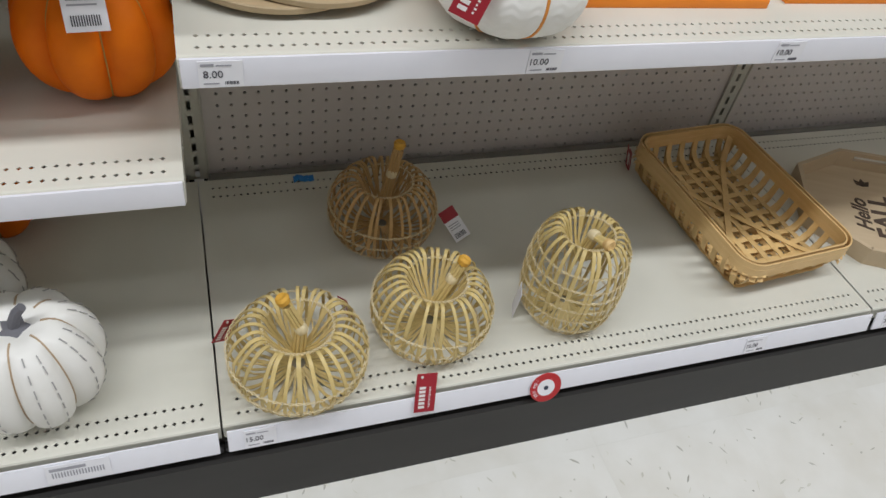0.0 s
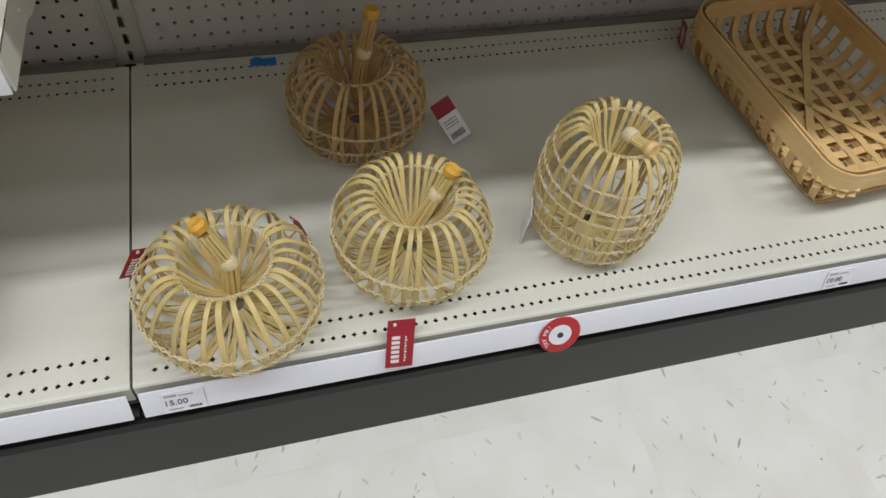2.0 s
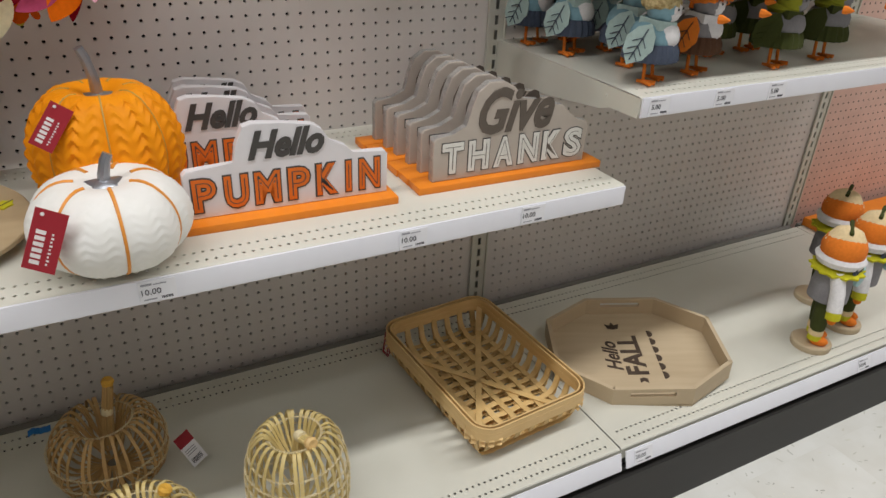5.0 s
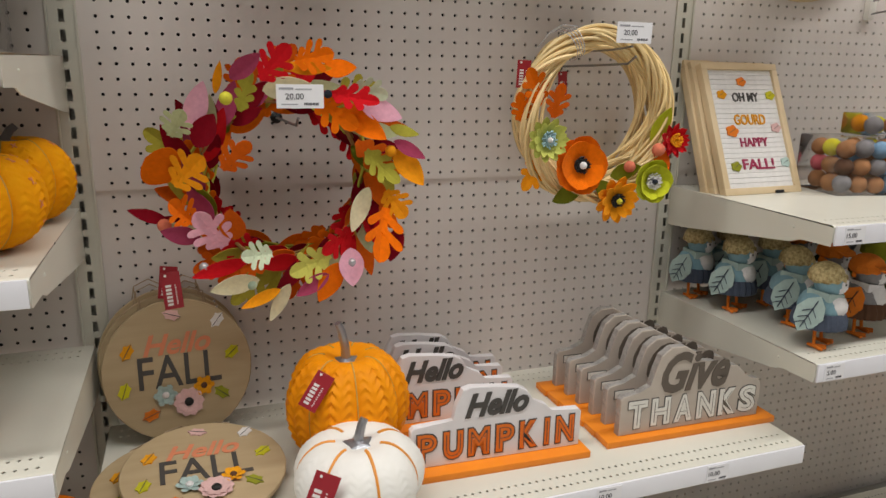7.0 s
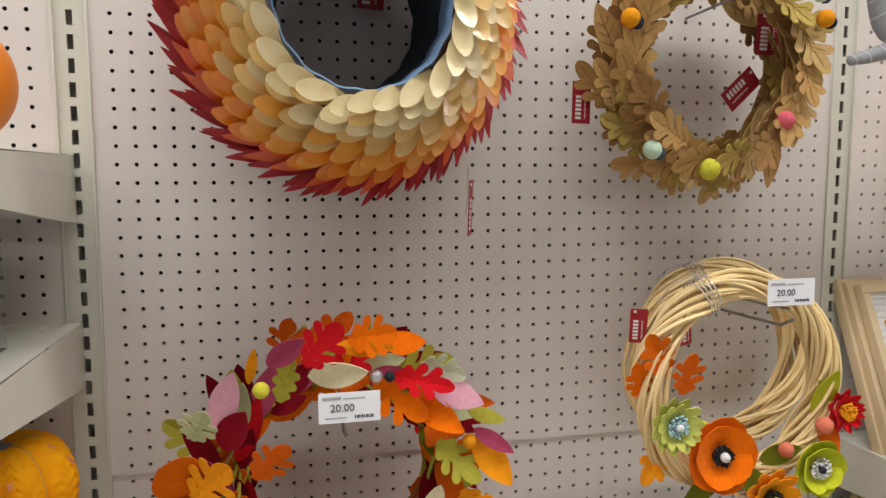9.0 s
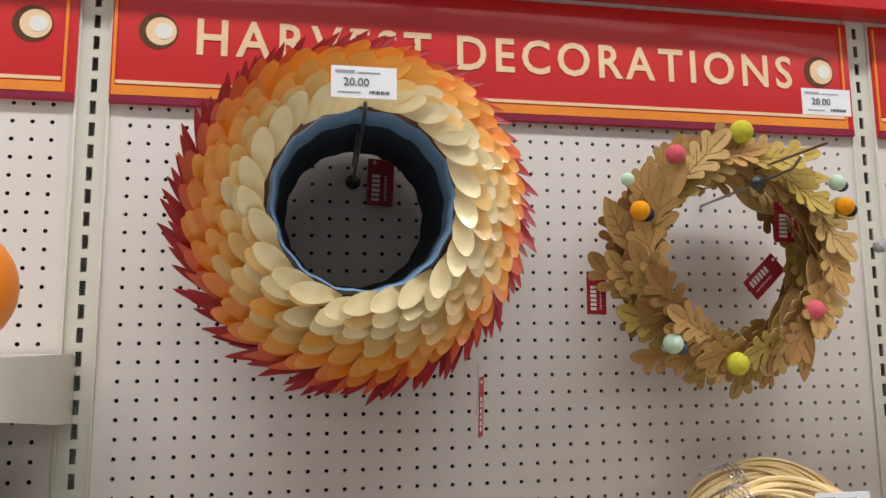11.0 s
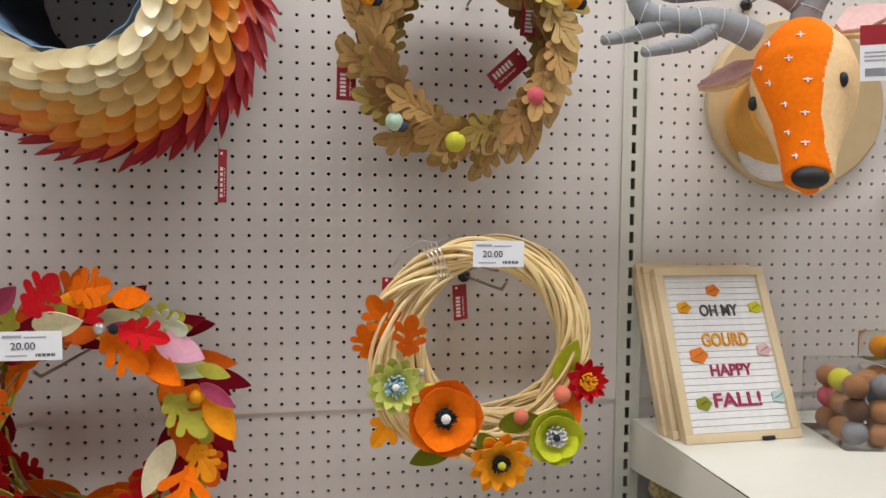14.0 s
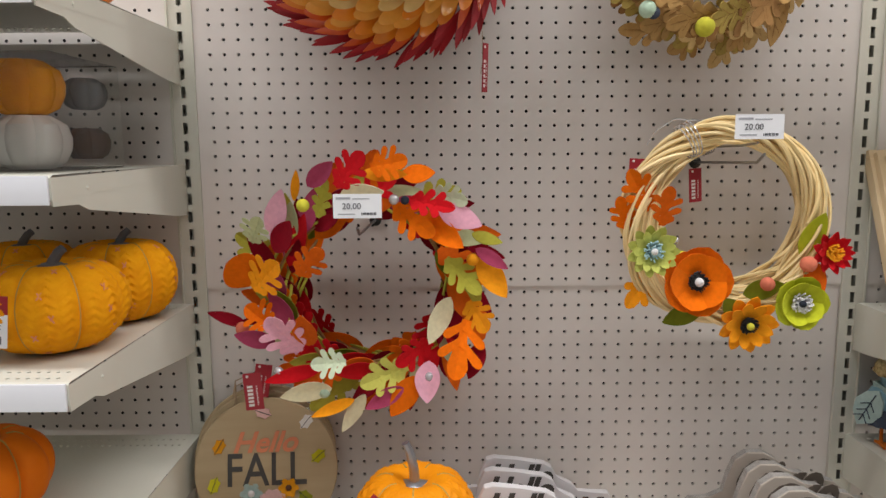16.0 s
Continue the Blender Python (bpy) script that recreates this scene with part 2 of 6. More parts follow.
def tube(bm, pts, r, n=6, closed=False, mi=0, r2=None, cap=True):
    """A round rod through points; r and r2 are the radii at its start and end."""
    pts = [Vector(p) for p in pts]
    rows, k = [], len(pts)
    side = None
    for i, p in enumerate(pts):
        d = (pts[(i + 1) % k] - pts[i - 1]) if closed else (pts[min(i + 1, k - 1)] - pts[max(i - 1, 0)])
        d.normalize()
        if side is None:
            side = d.cross(Vector((0.31, 0.2, 0.93)))
            if side.length < 1e-3:
                side = d.cross(Vector((1, 0, 0)))
        side = (side - d * side.dot(d)).normalized()
        up = d.cross(side)
        rr = r if r2 is None else r + (r2 - r) * i / (k - 1)
        rows.append([bm.verts.new(p + rr * (math.cos(a) * side + math.sin(a) * up)) for a in (2 * math.pi * j / n for j in range(n))])
    grid_faces(bm, rows, closed, True, mi)
    if cap and not closed:
        for row in (rows[0], rows[-1]):
            bm.faces.new(row).material_index = mi
    return bm


def ribbon(bm, pts, wide, width, thick, mi=0, closed=False):
    """A flat strip through points; wide(i) is the direction of its width at each."""
    pts = [Vector(p) for p in pts]
    k, rows = len(pts), []
    for i, p in enumerate(pts):
        d = (pts[(i + 1) % k] - pts[i - 1]) if closed else (pts[min(i + 1, k - 1)] - pts[max(i - 1, 0)])
        w = Vector(wide(i) if callable(wide) else wide).normalized()
        nrm = d.cross(w).normalized()
        a, b = w * (width(i / (k - 1)) if callable(width) else width) / 2, nrm * thick / 2
        rows.append([bm.verts.new(q) for q in (p - a - b, p + a - b, p + a + b, p - a + b)])
    grid_faces(bm, rows, closed, True, mi)
    if not closed:
        for row in (rows[0], rows[-1]):
            bm.faces.new(row).material_index = mi
    return bm


def lathe(bm, profile, n=32, mi=0, m=None, shape=None, caps=True):
    """Turns (radius, height) round z. shape(a) swells the radius with the angle."""
    rows = []
    for r, z in profile:
        row = []
        for j in range(n):
            a = 2 * math.pi * j / n
            s = shape(a) if shape else 1
            v = Vector((r * s * math.cos(a), r * s * math.sin(a), z))
            row.append(bm.verts.new(m @ v if m is not None else v))
        rows.append(row)
    grid_faces(bm, rows, False, True, mi)
    for row, (r, z) in ((rows[0], profile[0]), (rows[-1], profile[-1])):
        if caps and r > 1e-5:
            bm.faces.new(row).material_index = mi
    return bm


def ball(bm, c, r, seg=14, mi=0, sq=(1, 1, 1), m=None):
    k = seg // 2
    rows = []
    for i in range(k + 1):
        t = math.pi * i / k
        rr, zz = max(math.sin(t), 1e-3), -math.cos(t)
        row = []
        for j in range(seg):
            a = 2 * math.pi * j / seg
            v = Vector((r * sq[0] * rr * math.cos(a), r * sq[1] * rr * math.sin(a), r * sq[2] * zz))
            v = (m @ v if m is not None else v) + Vector(c)
            row.append(bm.verts.new(v))
        rows.append(row)
    grid_faces(bm, rows, False, True, mi)
    return bm


def slab(bm, outline, y0, y1, mi=0, mi_side=None, m=None, plane="xz", bevel=0.0):
    """A plate with a given outline, between two depths."""
    def at(u, v, d):
        q = Vector((u, d, v)) if plane == "xz" else Vector((u, v, d))
        return m @ q if m is not None else q
    a = [bm.verts.new(at(u, v, y0)) for u, v in outline]
    b = [bm.verts.new(at(u, v, y1)) for u, v in outline]
    f0, f1 = bm.faces.new(a), bm.faces.new(list(reversed(b)))
    f0.material_index = f1.material_index = mi
    k = len(a)
    for i in range(k):
        f = bm.faces.new((a[i], b[i], b[(i + 1) % k], a[(i + 1) % k]))
        f.material_index = mi if mi_side is None else mi_side
    if bevel:
        bmesh.ops.bevel(bm, geom=list(f0.edges), offset=bevel, segments=2, profile=0.5, affect="EDGES")
    return bm


_glyphs = {}


def words(text, size, depth=0.0015, fat=0.0, shear=0.0, spacing=1.0):
    """Letters as verts and faces, standing in x-z, facing -y, centred at the origin."""
    key = (text, size, depth, fat, shear, spacing)
    if key not in _glyphs:
        cu = bpy.data.curves.new("lettering", "FONT")
        cu.body, cu.size, cu.extrude, cu.offset, cu.shear, cu.space_character = text, size, depth / 2, fat, shear, spacing
        cu.align_x, cu.align_y, cu.resolution_u = "CENTER", "CENTER", 3
        tmp = bpy.data.objects.new("lettering", cu)
        scene.collection.objects.link(tmp)
        me = bpy.data.meshes.new_from_object(tmp.evaluated_get(bpy.context.evaluated_depsgraph_get()))
        vs = [Vector((v.co.x, -v.co.z, v.co.y)) for v in me.vertices]
        x0, x1 = min(v.x for v in vs), max(v.x for v in vs)
        z0, z1 = min(v.z for v in vs), max(v.z for v in vs)
        for v in vs:
            v.x -= (x0 + x1) / 2
            v.z -= (z0 + z1) / 2
        _glyphs[key] = (vs, [tuple(p.vertices) for p in me.polygons], x1 - x0, z1 - z0)
        bpy.data.objects.remove(tmp)
        bpy.data.meshes.remove(me)
    return _glyphs[key]


def write(bm, text, m, size=None, width=None, height=None, depth=0.0015, fat=0.0, shear=0.0, mi=0, spacing=1.0):
    """Puts lettering into a mesh; width and height stretch it to a true size."""
    vs, fs, w, h = words(text, size or 0.1, depth, fat, shear, spacing)
    sx = width / w if width else (height / h if height else 1)
    sz = height / h if height else sx
    new_v = [bm.verts.new(m @ Vector((v.x * sx, v.y, v.z * sz))) for v in vs]
    for f in fs:
        try:
            bm.faces.new([new_v[i] for i in f]).material_index = mi
        except ValueError:
            pass
    return bm


def perforated(name, nx, nz, px, pz, hole, thick, to_world, walls=True):
    """A sheet pierced on a grid. hole(k): eight points round each hole, as parts of a cell, in order with the cell's edge."""
    edge = np.array([(-.5, -.5), (0, -.5), (.5, -.5), (.5, 0), (.5, .5), (0, .5), (-.5, .5), (-.5, 0)])
    cx, cz = np.meshgrid((np.arange(nx) + .5) * px, (np.arange(nz) + .5) * pz, indexing="ij")
    c = np.stack([cx.ravel(), cz.ravel()], 1)
    outer = c[:, None, :] + edge[None] * np.array([px, pz])
    inner = c[:, None, :] + np.array(hole)[None]
    zero = np.zeros(outer.shape[:2] + (1,))
    layers = [np.concatenate([outer, zero], 2), np.concatenate([inner, zero], 2)]
    if walls:
        layers.append(np.concatenate([inner, zero + thick], 2))
    L = len(layers)
    vs = np.stack(layers, 1).reshape(-1, 3)
    k = np.arange(8)
    k2 = (k + 1) % 8
    cell = [np.stack([k, k2, 8 + k2, 8 + k], 1)]
    if walls:
        cell.append(np.stack([8 + k, 8 + k2, 16 + k2, 16 + k], 1))
    cell = np.concatenate(cell)
    faces = (np.arange(len(c))[:, None, None] * (8 * L) + cell[None]).reshape(-1, 4)
    vs, back = np.unique(np.round(vs, 6), axis=0, return_inverse=True)
    faces = back.reshape(-1)[faces]
    vs = to_world(vs)
    me = bpy.data.meshes.new(name)
    me.from_pydata(vs.tolist(), [], faces.tolist())
    me.update()
    return me


def round_hole(r):
    return [(r * math.cos(a), r * math.sin(a)) for a in (math.radians(225 + 45 * i) for i in range(8))]


def diamond_hole(r):
    return [(-r / 2, -r / 2), (0, -r), (r / 2, -r / 2), (r, 0), (r / 2, r / 2), (0, r), (-r / 2, r / 2), (-r, 0)]


def slot_hole(a, b):
    return [(-a, -b), (0, -b), (a, -b), (a, 0), (a, b), (0, b), (-a, b), (-a, 0)]


def upright_sheet(x0, z0, y=0.0):
    return lambda v: np.stack([x0 + v[:, 0], y + v[:, 2], z0 + v[:, 1]], 1)


def flat_sheet(x0, y0, z):
    return lambda v: np.stack([x0 + v[:, 0], y0 + v[:, 1], z - v[:, 2]], 1)

# ---- the store round the aisle ----
SEAM, DECK, FRONT = 1.215, 0.243, -0.585
GROUND, KICK = 0.050, -0.610
SHELF_B = 0.770

floor = tagged(part("floor", boxes((-6, 8, -3.4, 1.2, GROUND - 0.05, GROUND - 0.003)), "grout", None, smooth=False), "cream vinyl tile floor with grey flecks", "floor", kind="structure")
tagged(part("ceiling", boxes((-6, 8, -3.4, 1.2, CEIL, CEIL + 0.05)), "ceil", None, smooth=False), "white store ceiling", "ceiling", kind="structure")
for nm, spec in (("wall_north", (-6, 8, 1.2, 1.3, 0, CEIL)), ("wall_south", (-6, 8, -3.5, -3.4, 0, CEIL)), ("wall_west", (-6.1, -6, -3.4, 1.2, 0, CEIL)), ("wall_east", (8, 8.1, -3.4, 1.2, 0, CEIL))):
    tagged(part(nm, boxes(spec), "wall", None, smooth=False), "plain off-white painted store wall", "wall", kind="structure")

# fixtures round the ceiling tubes
for i, (lx, ly) in enumerate(LAMP_SPOTS):
    lamp = thing("ceiling_light", "long white steel ceiling light trough", "ceiling light", pose(lx, ly, CEIL), "ceiling lights")
    part("frame", boxes((-1.2, 1.2, -0.18, -0.15, -0.1, 0), (-1.2, 1.2, 0.15, 0.18, -0.1, 0), (-1.2, -1.17, -0.15, 0.15, -0.1, 0), (1.17, 1.2, -0.15, 0.15, -0.1, 0), bevel=0.003), "ceil", lamp)


def panel_mesh(name, x0, z0, rows, y, walls):
    me = perforated(name, 45, rows, I, I, round_hole(0.0031), 0.005, upright_sheet(x0 + 1.5 * I, z0, y), walls)
    bm = bmesh.new()
    bm.from_mesh(me)
    bpy.data.meshes.remove(me)
    z1 = z0 + rows * I
    for a, b in ((x0 + 0.0205, x0 + 1.5 * I), (x0 + 46.5 * I, x0 + W - 0.0205)):
        bm.faces.new([bm.verts.new(p) for p in ((a, y, z0), (b, y, z0), (b, y, z1), (a, y, z1))])
    for za in (z0, z1):
        bm.faces.new([bm.verts.new(p) for p in ((x0 + 0.0205, y, za), (x0 + W - 0.0205, y, za), (x0 + W - 0.0205, y + 0.005, za), (x0 + 0.0205, y + 0.005, za))])
    bm.to_mesh(me := bpy.data.meshes.new(name))
    bm.free()
    return me


def deck_mesh(name, x0, x1, front, z, back):
    """A steel deck with two rows of diamond slots along its front and two along its back, and a turned-down lip."""
    nx = int((x1 - x0 - 0.03) / 0.0127)
    a = (x0 + x1) / 2 - nx * 0.0127 / 2
    b = a + nx * 0.0127
    bm = bmesh.new()
    for y0 in (front + 0.0056, back - 0.0615):
        me = perforated(name, nx, 2, 0.0127, 0.0248, diamond_hole(0.0033), 0.0012, flat_sheet(a, y0, z))
        bm.from_mesh(me)
        bpy.data.meshes.remove(me)
    f0, f1, k0, k1 = front + 0.0056, front + 0.0552, back - 0.0615, back - 0.0119

    def quad(*p):
        bm.faces.new([bm.verts.new(q) for q in p])
    for xa, xb, ya, yb in ((x0, x1, f1, k0), (x0, x1, k1, back), (x0, a, f0, f1), (b, x1, f0, f1), (x0, a, k0, k1), (b, x1, k0, k1)):
        quad((xa, ya, z), (xb, ya, z), (xb, yb, z), (xa, yb, z))
    lip = [(f0, z), (front + 0.002, z - 0.0008), (front, z - 0.003), (front, z - 0.03), (front + 0.012, z - 0.03)]
    for (ya, za), (yb, zb) in zip(lip, lip[1:]):
        quad((x0, ya, za), (x1, ya, za), (x1, yb, zb), (x0, yb, zb))
    for x in (x0, x1):
        quad((x, front, z - 0.003), (x, back, z), (x, back, z - 0.02), (x, front, z - 0.03))
    bm.to_mesh(me := bpy.data.meshes.new(name))
    bm.free()
    return me


def price_label(parent, x, z, y, text, w=0.046, tilt=0.0, name="price_label", h=0.033):
    """A shelf label: white paper, the price in figures, small print as bars."""
    bm = bmesh.new()
    m = pose(x, y, z, tilt)
    box(bm, -w / 2, w / 2, -0.0012, 0, -h / 2, h / 2, m=m)
    write(bm, text, m @ pose(-0.008, -0.0016, 0.0), height=0.0085, mi=1, depth=0.0004)
    box(bm, -w * .44, -w * .14, -0.0016, -0.0011, .0095, .0125, mi=2, m=m)
    box(bm, -w * .10, w * .25, -0.0016, -0.0011, .0095, .011, mi=2, m=m)
    for i in range(9):
        box(bm, w * (.08 + .036 * i), w * (.08 + .036 * i + .018 + .01 * (i % 2)), -0.0016, -0.0011, -.0125, -.009, mi=1, m=m)
    box(bm, -w * .40, -w * .05, -0.0016, -0.0011, -.012, -.0105, mi=2, m=m)
    return part(name, bm, ["paper", "ink", "ink_grey"], parent, smooth=False)


def bay(i, walls, salmon=False):
    x0 = i * W
    g = thing("gondola_bay", "cream steel gondola bay with perforated back panels" if not salmon else "gondola bay with a salmon-tinted perforated back", "shelving", group="gondola bays", kind="structure")
    pm = "salmonboard" if salmon else "peg"
    link_mesh("back_panel", panel_mesh("back_panel", x0, SEAM - 41 * I, 41, 0.004, walls), g, "lower off-white pegboard panel", mats=[pm])
    link_mesh("back_panel", panel_mesh("back_panel", x0, SEAM, 46, 0.0, walls), g, "upper off-white pegboard panel", mats=["peg"])
    # added near-black sheet stands in for the shade behind the peg holes
    part("hollow", boxes((x0 + 0.01, x0 + W - 0.01, 0.06, 0.07, 0, 2.38)), "peg_dark", g, "near-black sheet for the shade behind the pegboard", smooth=False)
    # base deck with its label rail, and the kick plate
    deck = link_mesh("base_deck", deck_mesh("base_deck", x0 + 0.0016, x0 + W - 0.0016, FRONT, DECK, -0.034), g, "cream steel base deck with diamond slots", mats=["cream"])
    bm = bmesh.new()
    box(bm, x0 + 0.006, x0 + W - 0.006, -0.003, 0, -0.0195, 0.0195, bevel=0.0008, m=pose(0, FRONT - 0.012, DECK - 0.0215, -16))
    part("label_rail", bm, "rail", deck, "white plastic label rail")
    bm = bmesh.new()
    box(bm, x0 + 0.001, x0 + W - 0.001, FRONT - 0.013, FRONT, DECK - 0.052, DECK - 0.0425, bevel=0.002)
    box(bm, x0 + 0.001, x0 + W - 0.001, FRONT - 0.009, FRONT, DECK - 0.058, DECK - 0.053, bevel=0.001)
    part("trim", bm, "black", g, "black trim strip under the deck")
    part("kick_plate", boxes((x0, x0 + W, KICK, FRONT + 0.01, GROUND - 0.003, DECK - 0.0585)), "kick", g, "dark grey vinyl kick plate")
    # grey strip paints the shade in the gap between deck and pegboard
    part("rear_trim", boxes((x0 + 0.02, x0 + W - 0.02, -0.033, -0.016, DECK - 0.03, DECK + 0.003), bevel=0.002), "greystrip", g, "grey strip for the shaded gap behind the deck")
    return g


M["greystrip"] = mat("gap_shade_grey", (0.22, 0.21, 0.19), 0.5, scale=20)


def upright(x):
    g = thing("shelf_upright", "cream slotted steel gondola upright", "upright", group="slotted uprights", kind="structure")
    me = perforated("slotted_face", 1, 68, 0.041, 0.03175, slot_hole(0.0042, 0.0100), 0.003, upright_sheet(x - 0.0205, 0.22, 0.0006))
    link_mesh("slotted_face", me, g, mats=["upright"])
    part("channel", boxes((x - 0.0203, x - 0.0183, 0.002, 0.05, 0.2, 2.38), (x + 0.0183, x + 0.0203, 0.002, 0.05, 0.2, 2.38), (x - 0.0203, x + 0.0203, 0.05, 0.052, 0.2, 2.38)), "upright", g, smooth=False)
    part("edge_bead", boxes((x - 0.0235, x - 0.0195, -0.004, 0.002, 0.235, 2.38), (x + 0.0195, x + 0.0235, -0.004, 0.002, 0.235, 2.38), bevel=0.001), "upright", g)
    return g


for i in (-1, 0, 1, 2):
    bay(i, i in (0, 1), i == 2)
for i in (-1, 0, 1, 2, 3):
    upright(i * W)


def shelf(x0, x1, z, depth, label, prices=()):
    s = thing("shelf", label, "shelf", group="gondola shelves")
    link_mesh("deck", deck_mesh("deck", x0, x1, -depth + 0.004, z, -0.008), s, mats=["cream"])
    part("label_rail", boxes((x0 + 0.002, x1 - 0.002, -depth - 0.001, -depth + 0.003, z - 0.0355, z - 0.0005), bevel=0.0008), "rail", s, "white plastic label rail")
    for x in (x0 + 0.0004, x1 - 0.0024):
        bm = bmesh.new()
        outl = [(-0.001, 0.0), (-0.001, -0.088), (-0.06, -0.083), (-0.36, -0.045), (-0.385, -0.036), (-depth + 0.006, -0.034), (-depth + 0.006, -0.004)]
        slab(bm, outl, x, x + 0.002, m=Matrix.Translation((0, 0, z - 0.0035)) @ Matrix(((0, 1, 0, 0), (1, 0, 0, 0), (0, 0, 1, 0), (0, 0, 0, 1))))
        ball(bm, (x + 0.001, -depth + 0.09, z - 0.02), 0.0035, 8)
        part("bracket", bm, "cream", s, "tapered steel side bracket", smooth=False)
    for x, t in prices:
        price_label(s, x, z - 0.018, -depth - 0.0012, t, h=0.031)
    return s


shelf(0.0075, W - 0.0005, SHELF_B, 0.47, "cream steel shelf holding harvest signs and pumpkins", [(0.05, "8.00"), (0.43, "10.00"), (0.80, "10.00"), (1.02, "10.00")])
for z, depth in ((0.620, 0.486), (0.935, 0.452), (1.188, 0.452), (1.442, 0.452), (1.672, 0.452)):
    shelf(-W + 0.004, -0.003, z, depth, "cream steel shelf stocked with fabric pumpkins")
shelf(W + 0.006, 2 * W - 0.004, 1.180, 0.456, "cream steel shelf with letter boards and boxed felt balls", [(1.27, "15.00"), (1.52, "5.00")])
shelf(W + 0.006, 2 * W - 0.004, 0.926, 0.464, "cream steel shelf crowded with small bird figures", [(1.265, "5.00"), (1.42, "5.00"), (1.56, "5.00")])
for x, t in ((0.052, "15.00"), (0.94, "10.00"), (-0.37, "10.00"), (W + 0.05, "20.00"), (1.98, "10.00")):
    card = thing("price_card", "white shelf price label with small print", "price label", group="base deck labels")
    price_label(card, x, DECK - 0.021, FRONT - 0.0155, t, tilt=-16, name="card")
bm = bmesh.new()
m = pose(-0.19, FRONT - 0.0155, DECK - 0.019, -16)
box(bm, -0.04, 0.04, -0.001, 0, -0.016, 0.016, m=m)
box(bm, -0.035, 0.01, -0.0015, -0.0009, 0.006, 0.011, mi=1, m=m)
for i in range(18):
    box(bm, -0.033 + i * 0.0037, -0.0312 + i * 0.0037, -0.0015, -0.0009, -0.006, 0.003, mi=1, m=m)
tagged(part("barcode_card", bm, ["paper", "ink_grey"], None, smooth=False), "white barcode label stuck on the deck rail", "label")

# ---- header signs ----


def header(i):
    x0, x1 = i * W + 0.0225, (i + 1) * W - 0.0225
    s = thing("header_sign", "red printed header sign with cream capitals", "sign", group="header signs")
    part("board", boxes((x0, x1, -0.008, -0.003, 2.019, 2.216), bevel=0.001), "sign", s, "glossy red board")
    bm = boxes((x0 + 0.001, x1 - 0.001, -0.0096, -0.008, 2.020, 2.030))
    part("stripe", bm, "sign_pu", s, "plum bottom stripe", smooth=False)
    part("stripe", boxes((x0 + 0.003, x1 - 0.012, -0.0098, -0.008, 2.031, 2.045), (x1 - 0.016, x1 - 0.012, -0.0098, -0.008, 2.045, 2.21), (x0 + 0.003, x0 + 0.007, -0.0098, -0.008, 2.045, 2.21)), "sign_or", s, "orange border stripe", smooth=False)
    part("stripe", boxes((x0 + 0.008, x1 - 0.018, -0.0098, -0.008, 2.0475, 2.0525)), "sign_cr", s, "thin cream stripe", smooth=False)
    for a, b, t in ((0.138, 0.480, "HARVEST"), (0.520, 1.087, "DECORATIONS")):
        bm = bmesh.new()
        write(bm, t, pose(i * W + (a + b) / 2, -0.0085, 2.1235), width=b - a, height=0.056, depth=0.0012, fat=0.0016, spacing=1.25)
        part("lettering", bm, "sign_cr", s, "cream capital letters", smooth=False)
    for x in (0.089, 1.142):
        bm = bmesh.new()
        for k, (r, mi) in enumerate(((0.027, 0), (0.021, 1), (0.012, 2))):
            lathe(bm, [(r, 0), (r, 0.0006 + 0.0005 * k)], 24, mi=mi, m=pose(i * W + x + 0.004 * k - 0.004, -0.008, 2.128, 90))
        part("bulb_print", bm, ["brownf", "sign_cr", "offw"], s, "printed round light bulb", smooth=False)
    return s


for i in (-1, 0, 1, 2):
    header(i)
tagged(part("top_header", boxes((-W, 3 * W, -0.05, 0.0, 2.226, 2.40), bevel=0.002), "sign", None), "red header board over the bays", "sign", kind="structure")

# ---- tags, hooks and labels ----


def red_tag(name, m, w=0.036, h=0.062, label="red card hang tag with white print", parent=None):
    """A hang tag; its print is drawn as plain bars."""
    bm = bmesh.new()
    box(bm, -w / 2, w / 2, -0.0005, 0.0005, -h / 2, h / 2)
    for zz in (-.40, -.30, -.20, -.10, 0.0, .10):
        box(bm, -w * .32, -w * .02, -0.0009, -0.0004, h * zz, h * (zz + .065), mi=1)
    for k in range(9):
        box(bm, w * .16, w * (.22 + .03 * (k % 2)), -0.0009, -0.0004, h * (-.38 + .062 * k), h * (-.38 + .062 * k + .03), mi=1)
    lathe(bm, [(0.0022, 0), (0.0022, 0.0014)], 8, mi=1, m=pose(-w * .25, -0.0007, h * .42, 90))
    if parent:
        return part(name, bm, ["red", "tagwhite"], parent, label, m, smooth=False)
    ob = part(name, bm, ["red", "tagwhite"], None, "", m, smooth=False)
    return tagged(ob, label, "hang tag", "red hang tags")


def barcode_tag(name, m, w=0.04, h=0.05, parent=None, label="white barcode tag with a red head"):
    bm = bmesh.new()
    box(bm, -w / 2, w / 2, -0.0005, 0.0005, -h / 2, h / 2)
    box(bm, -w / 2, w / 2, -0.0006, 0.0006, h / 2, h * 1.05, mi=1)
    for i in range(12):
        box(bm, w * (-.35 + .058 * i), w * (-.35 + .058 * i + .03), -0.001, -0.0004, -h * .38, -h * .15, mi=2)
    for i in range(3):
        box(bm, -w * .38, w * .3, -0.001, -0.0004, h * (.05 + .11 * i), h * (.09 + .11 * i), mi=3)
    return part(name, bm, ["paper", "red", "ink", "ink_grey"], parent, label, m, smooth=False)


